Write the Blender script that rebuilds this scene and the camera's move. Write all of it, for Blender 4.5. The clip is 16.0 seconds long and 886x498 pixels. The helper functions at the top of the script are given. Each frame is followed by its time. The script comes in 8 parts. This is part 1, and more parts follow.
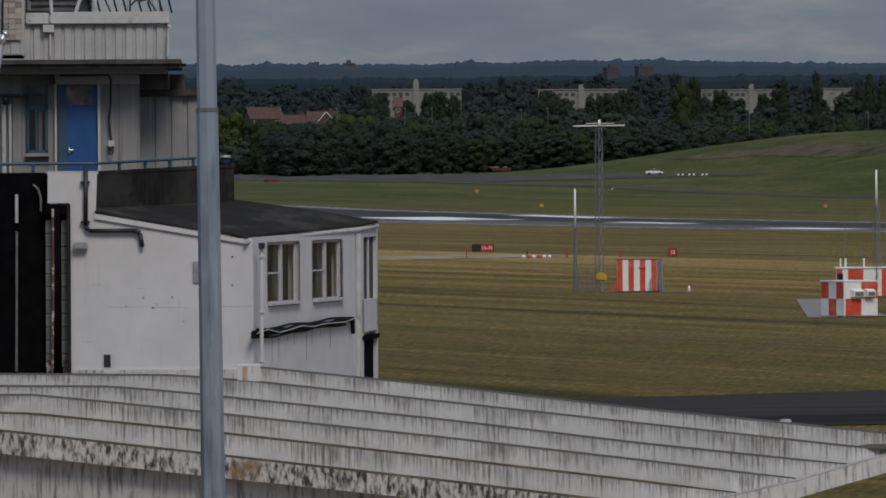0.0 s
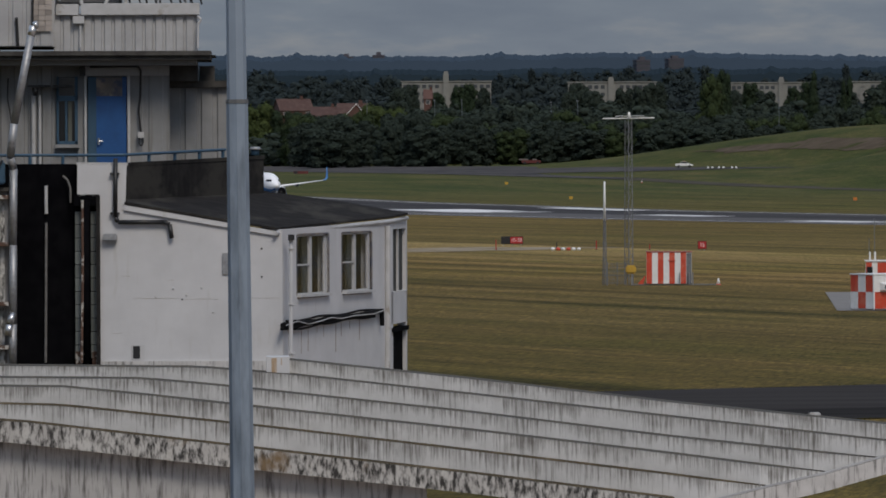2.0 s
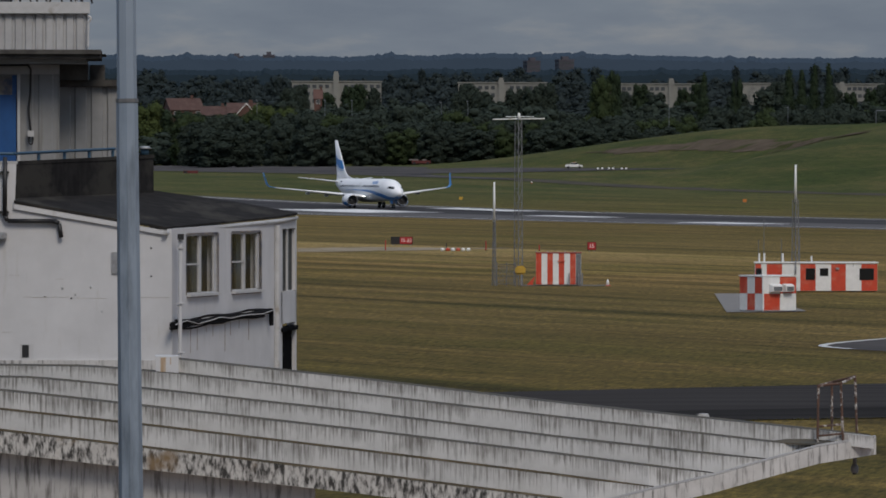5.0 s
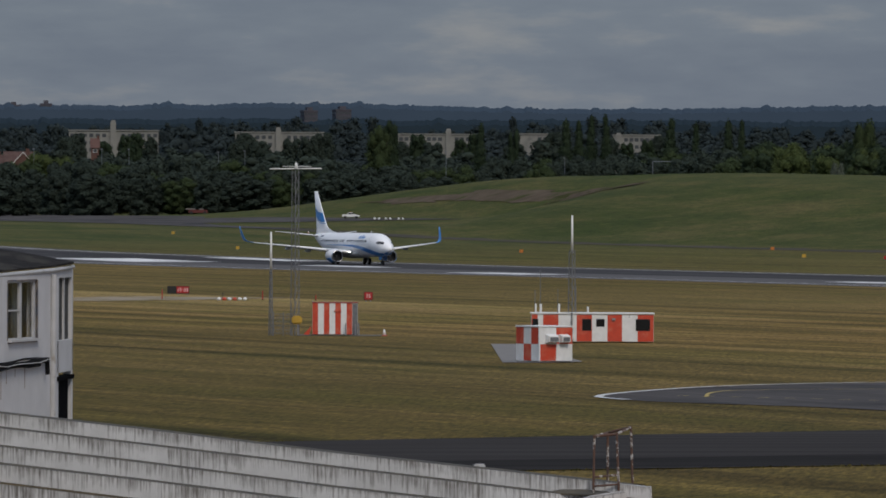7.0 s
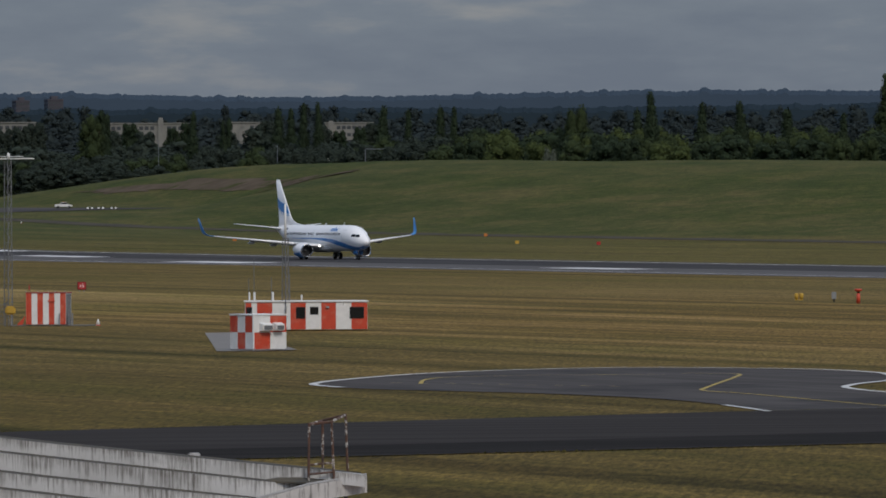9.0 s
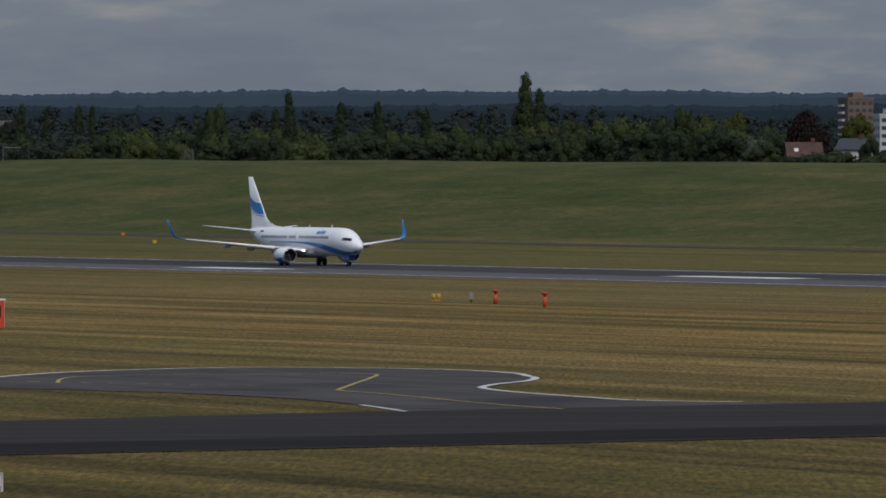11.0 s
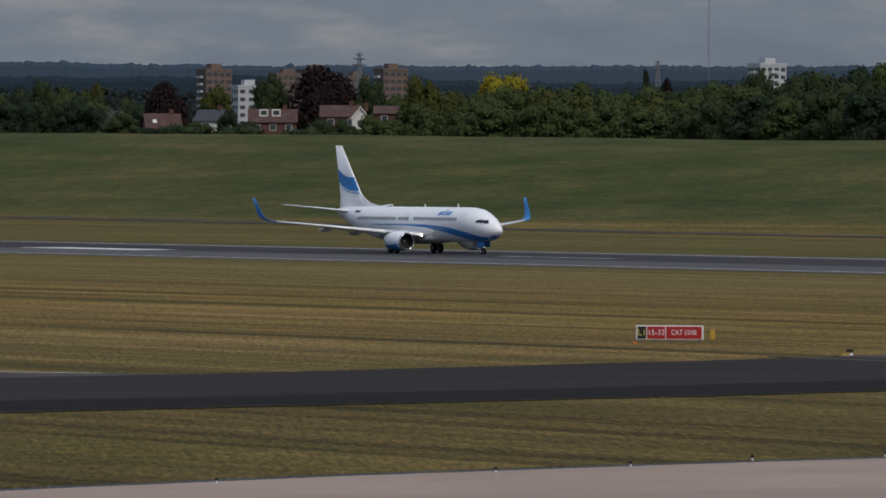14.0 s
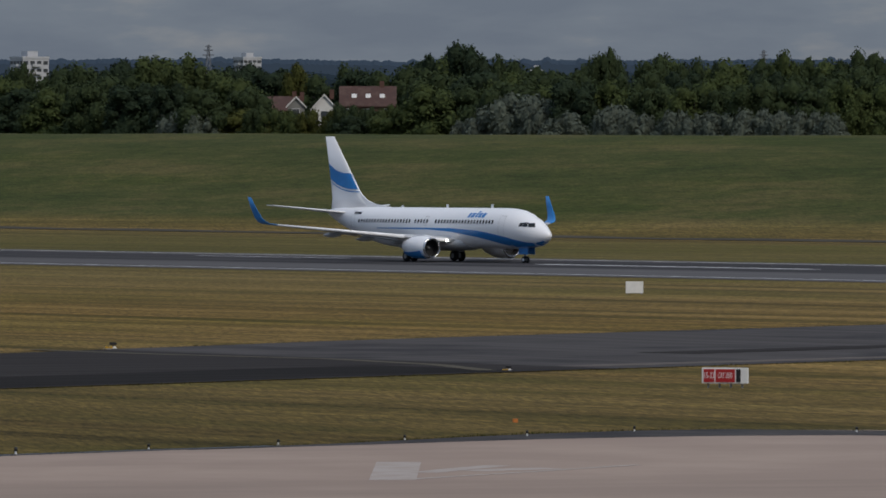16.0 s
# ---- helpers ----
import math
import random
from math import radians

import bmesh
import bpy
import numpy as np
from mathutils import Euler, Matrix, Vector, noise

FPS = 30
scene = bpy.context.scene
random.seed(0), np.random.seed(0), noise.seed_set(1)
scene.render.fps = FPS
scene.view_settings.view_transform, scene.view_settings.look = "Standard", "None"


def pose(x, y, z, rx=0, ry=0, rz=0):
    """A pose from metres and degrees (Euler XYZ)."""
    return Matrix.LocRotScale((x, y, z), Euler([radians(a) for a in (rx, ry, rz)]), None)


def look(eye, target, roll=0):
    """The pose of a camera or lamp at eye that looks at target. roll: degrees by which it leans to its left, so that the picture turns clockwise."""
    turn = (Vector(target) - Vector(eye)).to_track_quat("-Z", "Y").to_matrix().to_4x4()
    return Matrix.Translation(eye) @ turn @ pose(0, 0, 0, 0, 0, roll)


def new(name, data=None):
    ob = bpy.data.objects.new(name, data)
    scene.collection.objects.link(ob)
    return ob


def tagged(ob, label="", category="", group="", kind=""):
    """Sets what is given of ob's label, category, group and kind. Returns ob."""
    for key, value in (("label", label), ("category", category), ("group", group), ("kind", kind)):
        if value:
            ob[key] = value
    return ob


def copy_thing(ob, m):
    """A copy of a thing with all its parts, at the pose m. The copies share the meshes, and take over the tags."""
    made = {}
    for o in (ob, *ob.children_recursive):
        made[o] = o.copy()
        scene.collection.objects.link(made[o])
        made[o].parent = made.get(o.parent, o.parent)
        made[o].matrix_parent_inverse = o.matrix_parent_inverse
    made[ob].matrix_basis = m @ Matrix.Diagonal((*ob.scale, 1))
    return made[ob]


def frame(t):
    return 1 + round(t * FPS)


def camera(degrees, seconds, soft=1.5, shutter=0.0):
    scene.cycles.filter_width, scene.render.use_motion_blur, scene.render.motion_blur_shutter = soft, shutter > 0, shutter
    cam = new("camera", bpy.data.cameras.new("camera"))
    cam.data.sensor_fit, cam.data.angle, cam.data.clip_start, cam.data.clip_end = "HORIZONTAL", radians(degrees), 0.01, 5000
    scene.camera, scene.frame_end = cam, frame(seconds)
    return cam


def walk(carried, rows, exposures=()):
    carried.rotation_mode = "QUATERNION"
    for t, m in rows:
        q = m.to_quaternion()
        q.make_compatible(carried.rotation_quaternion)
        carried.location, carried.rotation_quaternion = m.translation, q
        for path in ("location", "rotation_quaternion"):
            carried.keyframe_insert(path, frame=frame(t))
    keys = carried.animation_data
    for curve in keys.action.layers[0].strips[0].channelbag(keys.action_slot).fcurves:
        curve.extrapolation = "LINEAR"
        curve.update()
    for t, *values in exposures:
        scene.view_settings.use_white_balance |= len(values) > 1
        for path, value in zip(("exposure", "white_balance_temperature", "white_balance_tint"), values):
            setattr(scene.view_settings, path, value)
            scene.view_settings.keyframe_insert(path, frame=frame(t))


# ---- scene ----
cam = camera(6.4565, 16.0, soft=1.7)
EYE = (0, 0, 10.20)


def aim(yaw, pitch, roll):
    """The camera turned yaw degrees to the right, pitch up, roll to its left."""
    return pose(*EYE, 90 + pitch, 0, -yaw) @ pose(0, 0, 0, 0, 0, roll)


walk(cam, [
    (0.0, aim(0.0000, -0.6290, -0.32)),
    (0.5, aim(-0.1153, -0.5157, -0.32)),
    (1.0, aim(-0.3031, -0.4233, -0.40)),
    (1.5, aim(-0.2953, -0.5977, -0.39)),
    (2.0, aim(-0.2151, -0.6852, -0.19)),
    (2.5, aim(-0.1303, -0.6477, -0.12)),
    (3.0, aim(0.1127, -0.6047, -0.03)),
    (3.2, aim(0.0253, -0.5297, -0.02)),
    (5.3, aim(0.9227, -0.6934, 0.08)),
    (5.5, aim(1.1978, -0.6211, 0.12)),
    (6.0, aim(1.4614, -0.5715, 0.19)),
    (6.5, aim(1.7005, -0.4139, 0.21)),
    (7.0, aim(2.2183, -0.3171, 0.25)),
    (7.5, aim(2.8357, -0.3252, 0.34)),
    (8.0, aim(3.3540, -0.4013, 0.27)),
    (8.2, aim(3.6073, -0.3928, 0.19)),
    (10.3, aim(5.1440, -0.4461, -0.06)),
    (10.5, aim(5.4273, -0.4769, 0.14)),
    (11.0, aim(6.9523, -0.4082, 0.07)),
    (11.5, aim(7.1365, -0.6453, 0.04)),
    (12.0, aim(7.9468, -0.5512, 0.00)),
    (12.5, aim(8.7277, -0.6097, -0.10)),
    (13.0, aim(9.6657, -0.6137, -0.04)),
    (13.5, aim(10.5133, -0.5925, 0.01)),
    (14.0, aim(11.6299, -0.6115, 0.09)),
    (14.5, aim(13.0137, -0.4441, 0.06)),
    (15.0, aim(14.2949, -0.5594, -0.02)),
    (15.5, aim(15.4349, -0.6135, -0.00)),
    (16.0, aim(17.0031, -0.6566, 0.00)),
], [(0.0, 0.0), (1.0, -0.01), (2.5, 0.06), (3.2, 0.06), (5.5, 0.02), (8.0, 0.02), (12.5, 0.0), (14.5, 0.02), (15.0, 0.01), (16.0, -0.03)])


# world: a dull sky of layered cloud, and a weak, wide sun behind it
SUN_AZ, SUN_EL = 162.0, 44.0
world = bpy.data.worlds.new("world")
scene.world = world
world.use_nodes = True
wn, wl = world.node_tree.nodes, world.node_tree.links
wn.clear()
w_out, w_bg = wn.new("ShaderNodeOutputWorld"), wn.new("ShaderNodeBackground")
w_sky = wn.new("ShaderNodeTexSky")
w_sky.sky_type, w_sky.sun_disc = "NISHITA", False
w_sky.sun_elevation, w_sky.sun_rotation = radians(SUN_EL), radians(SUN_AZ)
w_co, w_map = wn.new("ShaderNodeTexCoord"), wn.new("ShaderNodeMapping")
w_map.inputs["Scale"].default_value = (1, 1, 4)
w_n1, w_n2 = wn.new("ShaderNodeTexNoise"), wn.new("ShaderNodeTexNoise")
for nd, sc, det in ((w_n1, 60, 7), (w_n2, 17, 4)):
    nd.inputs["Scale"].default_value, nd.inputs["Detail"].default_value = sc, det
    nd.inputs["Roughness"].default_value = 0.55
w_add = wn.new("ShaderNodeMath")
w_add.operation = "MULTIPLY_ADD"
w_add.inputs[1].default_value = 0.5
w_half = wn.new("ShaderNodeMath")
w_half.operation = "MULTIPLY"
w_half.inputs[1].default_value = 0.5
w_ramp = wn.new("ShaderNodeValToRGB")
cr = w_ramp.color_ramp
cr.elements[0].position, cr.elements[0].color = 0.40, (1.68, 2.12, 2.95, 1)
cr.elements[1].position, cr.elements[1].color = 0.63, (3.15, 3.35, 3.75, 1)
e = cr.elements.new(0.53)
e.color = (2.06, 2.52, 3.3, 1)
w_mix = wn.new("ShaderNodeMixRGB")
w_mix.inputs[0].default_value = 0.88
wl.new(w_co.outputs["Generated"], w_map.inputs[0])
wl.new(w_map.outputs[0], w_n1.inputs["Vector"])
wl.new(w_map.outputs[0], w_n2.inputs["Vector"])
wl.new(w_n1.outputs["Fac"], w_add.inputs[0])
wl.new(w_n2.outputs["Fac"], w_half.inputs[0])
wl.new(w_half.outputs[0], w_add.inputs[2])
wl.new(w_add.outputs[0], w_ramp.inputs[0])
wl.new(w_sky.outputs[0], w_mix.inputs[1])
wl.new(w_ramp.outputs[0], w_mix.inputs[2])
w_sep, w_el, w_mul = wn.new("ShaderNodeSeparateXYZ"), wn.new("ShaderNodeMapRange"), wn.new("ShaderNodeMixRGB")
w_el.inputs["From Min"].default_value, w_el.inputs["From Max"].default_value = -0.02, 0.9
w_el.inputs["To Min"].default_value, w_el.inputs["To Max"].default_value = 0.62, 2.1
w_mul.blend_type = "MULTIPLY"
w_mul.inputs[0].default_value = 1.0
wl.new(w_co.outputs["Generated"], w_sep.inputs[0])
wl.new(w_sep.outputs[2], w_el.inputs["Value"])
wl.new(w_mix.outputs[0], w_mul.inputs[1])
wl.new(w_el.outputs[0], w_mul.inputs[2])
wl.new(w_mul.outputs[0], w_bg.inputs[0])
w_bg.inputs[1].default_value = 0.1
wl.new(w_bg.outputs[0], w_out.inputs[0])
sun_data = bpy.data.lights.new("sun", "SUN")
sun_data.energy, sun_data.angle, sun_data.color = 1.6, radians(20), (1, 0.90, 0.78)
sun = new("sun", sun_data)
sun.matrix_world = look((math.sin(radians(SUN_AZ)) * 100, math.cos(radians(SUN_AZ)) * 100, 100 * math.tan(radians(SUN_EL))), (0, 0, 0))
scene.view_settings.exposure = 0.0


def material(name, colour, rough=0.7, metal=0.0, second=None, scale=1.0, bump=0.0, per=0.0, stretch=(1, 1, 1), turn=0.0, low=0.4, high=0.65, detail=6, third=None, third_scale=1.0, third_stretch=(1, 1, 1), third_low=0.5, third_high=0.62, spec=0.5, depth=0.02, island=False):
    """A surface of one base colour with a second and a third in patches, relief and, per object, a shift of tone."""
    m = bpy.data.materials.new(name)
    m.use_nodes = True
    n, l = m.node_tree.nodes, m.node_tree.links
    b = n["Principled BSDF"]
    b.inputs["Roughness"].default_value, b.inputs["Metallic"].default_value = rough, metal
    b.inputs["Specular IOR Level"].default_value = spec
    b.inputs["Base Color"].default_value = (*colour, 1)
    co = n.new("ShaderNodeTexCoord")

    def noise_at(sc, st):
        mp, t = n.new("ShaderNodeMapping"), n.new("ShaderNodeTexNoise")
        mp.vector_type = "TEXTURE"
        mp.inputs["Rotation"].default_value = (0, 0, turn)
        mp.inputs["Scale"].default_value = [1 / v for v in st]
        l.new(co.outputs["Object"], mp.inputs[0])
        t.inputs["Scale"].default_value, t.inputs["Detail"].default_value = sc, detail
        t.inputs["Roughness"].default_value = 0.62
        l.new(mp.outputs[0], t.inputs["Vector"])
        return t.outputs["Fac"]

    def ramp(fac, a, b_, p, q):
        r = n.new("ShaderNodeValToRGB")
        r.color_ramp.elements[0].position, r.color_ramp.elements[0].color = p, (*a, 1)
        r.color_ramp.elements[1].position, r.color_ramp.elements[1].color = q, (*b_, 1)
        l.new(fac, r.inputs[0])
        return r.outputs[0]

    fac = noise_at(scale, stretch)
    out = ramp(fac, colour, second if second is not None else [c * 1.12 for c in colour], low, high)
    if third is not None:
        f2 = ramp(noise_at(third_scale, third_stretch), (0, 0, 0), (1, 1, 1), third_low, third_high)
        mx = n.new("ShaderNodeMixRGB")
        mx.inputs[2].default_value = (*third, 1)
        l.new(f2, mx.inputs[0])
        l.new(out, mx.inputs[1])
        out = mx.outputs[0]
    if per:
        oi = n.new("ShaderNodeNewGeometry" if island else "ShaderNodeObjectInfo")
        mr, hs = n.new("ShaderNodeMapRange"), n.new("ShaderNodeHueSaturation")
        mr.inputs["To Min"].default_value, mr.inputs["To Max"].default_value = 1 - per, 1 + per
        l.new(oi.outputs["Random Per Island" if island else "Random"], mr.inputs["Value"])
        l.new(mr.outputs[0], hs.inputs["Value"])
        l.new(out, hs.inputs["Color"])
        out = hs.outputs[0]
    l.new(out, b.inputs["Base Color"])
    if bump:
        bp = n.new("ShaderNodeBump")
        bp.inputs["Strength"].default_value, bp.inputs["Distance"].default_value = bump, depth
        l.new(fac, bp.inputs["Height"])
        l.new(bp.outputs[0], b.inputs["Normal"])
    return m


def glow(name, colour, strength):
    m = bpy.data.materials.new(name)
    m.use_nodes = True
    b = m.node_tree.nodes["Principled BSDF"]
    b.inputs["Base Color"].default_value = (*colour, 1)
    b.inputs["Emission Color"].default_value, b.inputs["Emission Strength"].default_value = (*colour, 1), strength
    return m


RW = math.atan2(-math.cos(0.3135), math.sin(0.3135))
M_asphalt = material("grey_asphalt", (0.070, 0.065, 0.064), 1.0, spec=0.03, second=(0.095, 0.089, 0.087), scale=0.5, stretch=(0.06, 1, 1), turn=RW, third=(0.05, 0.048, 0.05), third_scale=0.07)
M_dark_asphalt = material("new_dark_asphalt", (0.032, 0.0292, 0.0282), 1.0, spec=0.03, second=(0.05, 0.046, 0.0445), scale=0.6, stretch=(0.05, 1, 1), turn=radians(5), third=(0.058, 0.054, 0.051), third_scale=0.35, third_stretch=(0.03, 1, 1), third_low=0.56, third_high=0.75)
M_lane = material("fresh_black_asphalt", (0.019, 0.0175, 0.017), 1.0, spec=0.03, second=(0.029, 0.027, 0.026), scale=0.6, stretch=(0.05, 1, 1), turn=radians(5), third=(0.04, 0.037, 0.035), third_scale=0.35, third_stretch=(0.03, 1, 1), third_low=0.56, third_high=0.75)
M_runway = material("rubbered_asphalt", (0.095, 0.091, 0.092), 1.0, spec=0.06, second=(0.125, 0.121, 0.121), scale=0.25, stretch=(0.02, 1, 1), turn=RW)
M_rubber = material("rubber_deposit", (0.038, 0.037, 0.039), 1.0, spec=0.05, second=(0.078, 0.075, 0.077), scale=0.35, stretch=(0.02, 1, 1), turn=RW)
M_concrete = material("pale_concrete", (0.325, 0.25, 0.205), 1.0, spec=0.05, second=(0.38, 0.295, 0.24), scale=0.12, detail=9, third=(0.29, 0.225, 0.185), third_scale=0.05, third_stretch=(0.3, 1, 1))
M_line = material("worn_white_line", (0.5, 0.5, 0.49), 1.0, spec=0.05, second=(0.64, 0.64, 0.63), scale=1.5, third=(0.25, 0.25, 0.25), third_scale=0.6, third_low=0.6, third_high=0.7)
M_yellow_line = material("worn_yellow_line", (0.42, 0.31, 0.06), 0.8, second=(0.30, 0.23, 0.08), scale=1.0)
M_white = material("white_paint", (0.70, 0.70, 0.69), 0.5, second=(0.78, 0.78, 0.77), scale=2)
M_black = material("black_paint", (0.012, 0.012, 0.013), 0.5)
M_rubber_tyre = material("tyre_rubber", (0.015, 0.015, 0.016), 0.8)
M_steel = material("galvanised_steel", (0.34, 0.35, 0.36), 0.5, 0.6, second=(0.26, 0.26, 0.27), scale=8)
M_yellow = material("yellow_enamel", (0.44, 0.27, 0.03), 0.6)
M_orange = material("orange_enamel", (0.46, 0.15, 0.025), 0.6)
M_red = material("signal_red_paint", (0.56, 0.062, 0.025), 0.5, second=(0.47, 0.052, 0.025), scale=2, third=(0.54, 0.12, 0.07), third_scale=1.2)
M_sign_red = material("sign_red", (0.36, 0.016, 0.018), 0.45)
M_glass_dark = material("dark_window_glass", (0.01, 0.011, 0.013), 0.08, spec=0.6)
def bm_box(x0, x1, y0, y1, z0, z1, bm=None, bevel=0.0):
    bm = bm or bmesh.new()
    vs = [bm.verts.new((x, y, z)) for x in (x0, x1) for y in (y0, y1) for z in (z0, z1)]
    fs = [bm.faces.new([vs[i] for i in f]) for f in ((0, 1, 3, 2), (4, 6, 7, 5), (0, 4, 5, 1), (2, 3, 7, 6), (0, 2, 6, 4), (1, 5, 7, 3))]
    if bevel:
        bmesh.ops.bevel(bm, geom=list({e for f in fs for e in f.edges}), offset=bevel, segments=2, affect="EDGES")
    return bm


def bm_tube(a, b, r0, r1=None, sides=10, bm=None, caps=True):
    """A round bar from a to b, tapered from r0 to r1."""
    bm = bm or bmesh.new()
    r1 = r0 if r1 is None else r1
    a, b = Vector(a), Vector(b)
    q = (b - a).to_track_quat("Z", "Y")
    rings = []
    for p, r in ((a, r0), (b, r1)):
        rings.append([bm.verts.new(p + q @ Vector((r * math.cos(2 * math.pi * k / sides), r * math.sin(2 * math.pi * k / sides), 0))) for k in range(sides)])
    for k in range(sides):
        f = bm.faces.new((rings[0][k], rings[0][(k + 1) % sides], rings[1][(k + 1) % sides], rings[1][k]))
        f.smooth = sides > 8
    if caps:
        bm.faces.new(rings[0][::-1])
        bm.faces.new(rings[1])
    return bm


def bm_loft(rings, bm=None, close=True, caps=True, smooth=True):
    """A skin over rings of points."""
    bm = bm or bmesh.new()
    rs = [[bm.verts.new(p) for p in r] for r in rings]
    k = len(rs[0])
    for a, b in zip(rs, rs[1:]):
        for i in range(k if close else k - 1):
            f = bm.faces.new((a[i], a[(i + 1) % k], b[(i + 1) % k], b[i]))
            f.smooth = smooth
    if caps and close:
        bm.faces.new(rs[0][::-1])
        bm.faces.new(rs[-1])
    return bm


def part(name, bm, mat, parent=None, label="", fix=True):
    """Links a bmesh as one mesh object, under its thing where one is given."""
    if fix:
        bmesh.ops.recalc_face_normals(bm, faces=bm.faces)
    me = bpy.data.meshes.new(name)
    bm.to_mesh(me)
    bm.free()
    me.materials.append(mat)
    ob = new(name, me)
    if parent is not None:
        ob.parent = parent
    if label:
        ob["label"] = label
    return ob


def thing(name, m, label, category, group="", kind=""):
    ob = new(name)
    ob.matrix_world = m
    ob.empty_display_size = 0.2
    return tagged(ob, label, category, group, kind)


def twin(ob, parent, m):
    """The same mesh again under parent, as an object of its own."""
    c = bpy.data.objects.new(ob.name.split(".")[0], ob.data)
    scene.collection.objects.link(c)
    c.parent = parent
    c.matrix_basis = m
    return c


def polar(bearing, distance, z=0.0):
    """A place by its bearing in degrees and its distance from the look-out."""
    b = radians(bearing)
    return Vector((distance * math.sin(b), distance * math.cos(b), z))


# the land: one sheet, level under the runway, with a long bank behind it and rising woods beyond
H_DIR, N_DIR = (math.sin(0.3135), -math.cos(0.3135)), (math.cos(0.3135), math.sin(0.3135))


def field(s, n, z=0.0):
    """A place by its metres along the runway and across it."""
    return Vector((s * H_DIR[0] + n * N_DIR[0], s * H_DIR[1] + n * N_DIR[1], z))


def step(a, b, v):
    t = min(1.0, max(0.0, (v - a) / (b - a)))
    return t * t * (3 - 2 * t)


def between(v, table):
    for (a, p), (b, q) in zip(table, table[1:]):
        if v <= b:
            return p + (q - p) * max(0.0, (v - a) / (b - a))
    return table[-1][1]


FOOT = [(-2300, 7.0), (-1850, 5.6), (-1717, 4.6), (-1640, 3.2), (-1547, 2.4), (-1400, 1.8), (-1120, 1.0), (-980, 0.3), (-800, 0.0), (800, 0.0)]
BANK = [(-2300, 7.5), (-2060, 7.6), (-2009, 9.7), (-1993, 10.9), (-1966, 12.5), (-1949, 13.6), (-1911, 15.3), (-1864, 16.8), (-1820, 17.8), (-1764, 18.1), (-1646, 17.8), (-1594, 17.4), (-1290, 15.9), (-1150, 14.8), (-1030, 14.1), (-877, 13.5), (600, 12.5)]
FAR = [(0, 6), (1200, 7.0), (2150, 7.7), (2300, 7.9), (2400, 10.5), (2600, 15), (2900, 21), (3200, 25), (4000, 36), (4600, 45), (6000, 50)]
RISE = [(-3200, 7.5), (-2300, 5.2), (-1700, 3.2), (-1620, 2.4), (-1569, 1.9), (-1511, 1.35), (-1474, 0.98), (-1438, 0.77), (-1400, 0.62), (-1371, 0.48), (-1313, 0.14), (-1260, 0.1), (-1190, 0.0), (2500, 0.0)]


def land(x, y):
    s, n = x * H_DIR[0] + y * H_DIR[1], x * N_DIR[0] + y * N_DIR[1]
    low = between(s, RISE) * step(230, 396, n)
    if n < 476:
        return low
    foot = max(between(s, FOOT), low)
    end = 1 - step(-1770, -1660, s)
    toe = 596 + 62 * end
    if n < 600:
        return low + (foot - low) * (n - 476) / 124
    far = between(math.hypot(x, y), FAR)
    far = 7.8 + (far - 7.8) * (1 - 0.15 * step(0.135, 0.19, math.atan2(x, y))) if far > 7.8 else far
    bank = between(s, BANK) + 0.35 * noise.noise((s * 0.012, n * 0.03, 3))
    foot += (max(foot, 6.95) - foot) * end * min(1.0, (n - 600) / 50)
    front = foot + (bank - foot) * step(toe, 700 + 6 * end, n) ** 0.85
    return front if n < 700 else max(far, bank + (far - bank) * step(700, 780, n))


def sheet(name, us, vs, place, mat, kind="structure", label="", category=""):
    """A grid of faces over us and vs."""
    me = bpy.data.meshes.new(name)
    verts = [place(u, v) for u in us for v in vs]
    w = len(vs)
    faces = [(i * w + j, (i + 1) * w + j, (i + 1) * w + j + 1, i * w + j + 1) for i in range(len(us) - 1) for j in range(w - 1)]
    me.from_pydata(verts, [], faces)
    me.materials.append(mat)
    for p in me.polygons:
        p.use_smooth = True
    return tagged(new(name, me), label, category, kind=kind)


def on_land(s, n, up=0.0):
    p = field(s, n)
    p.z = land(p.x, p.y) + up
    return p


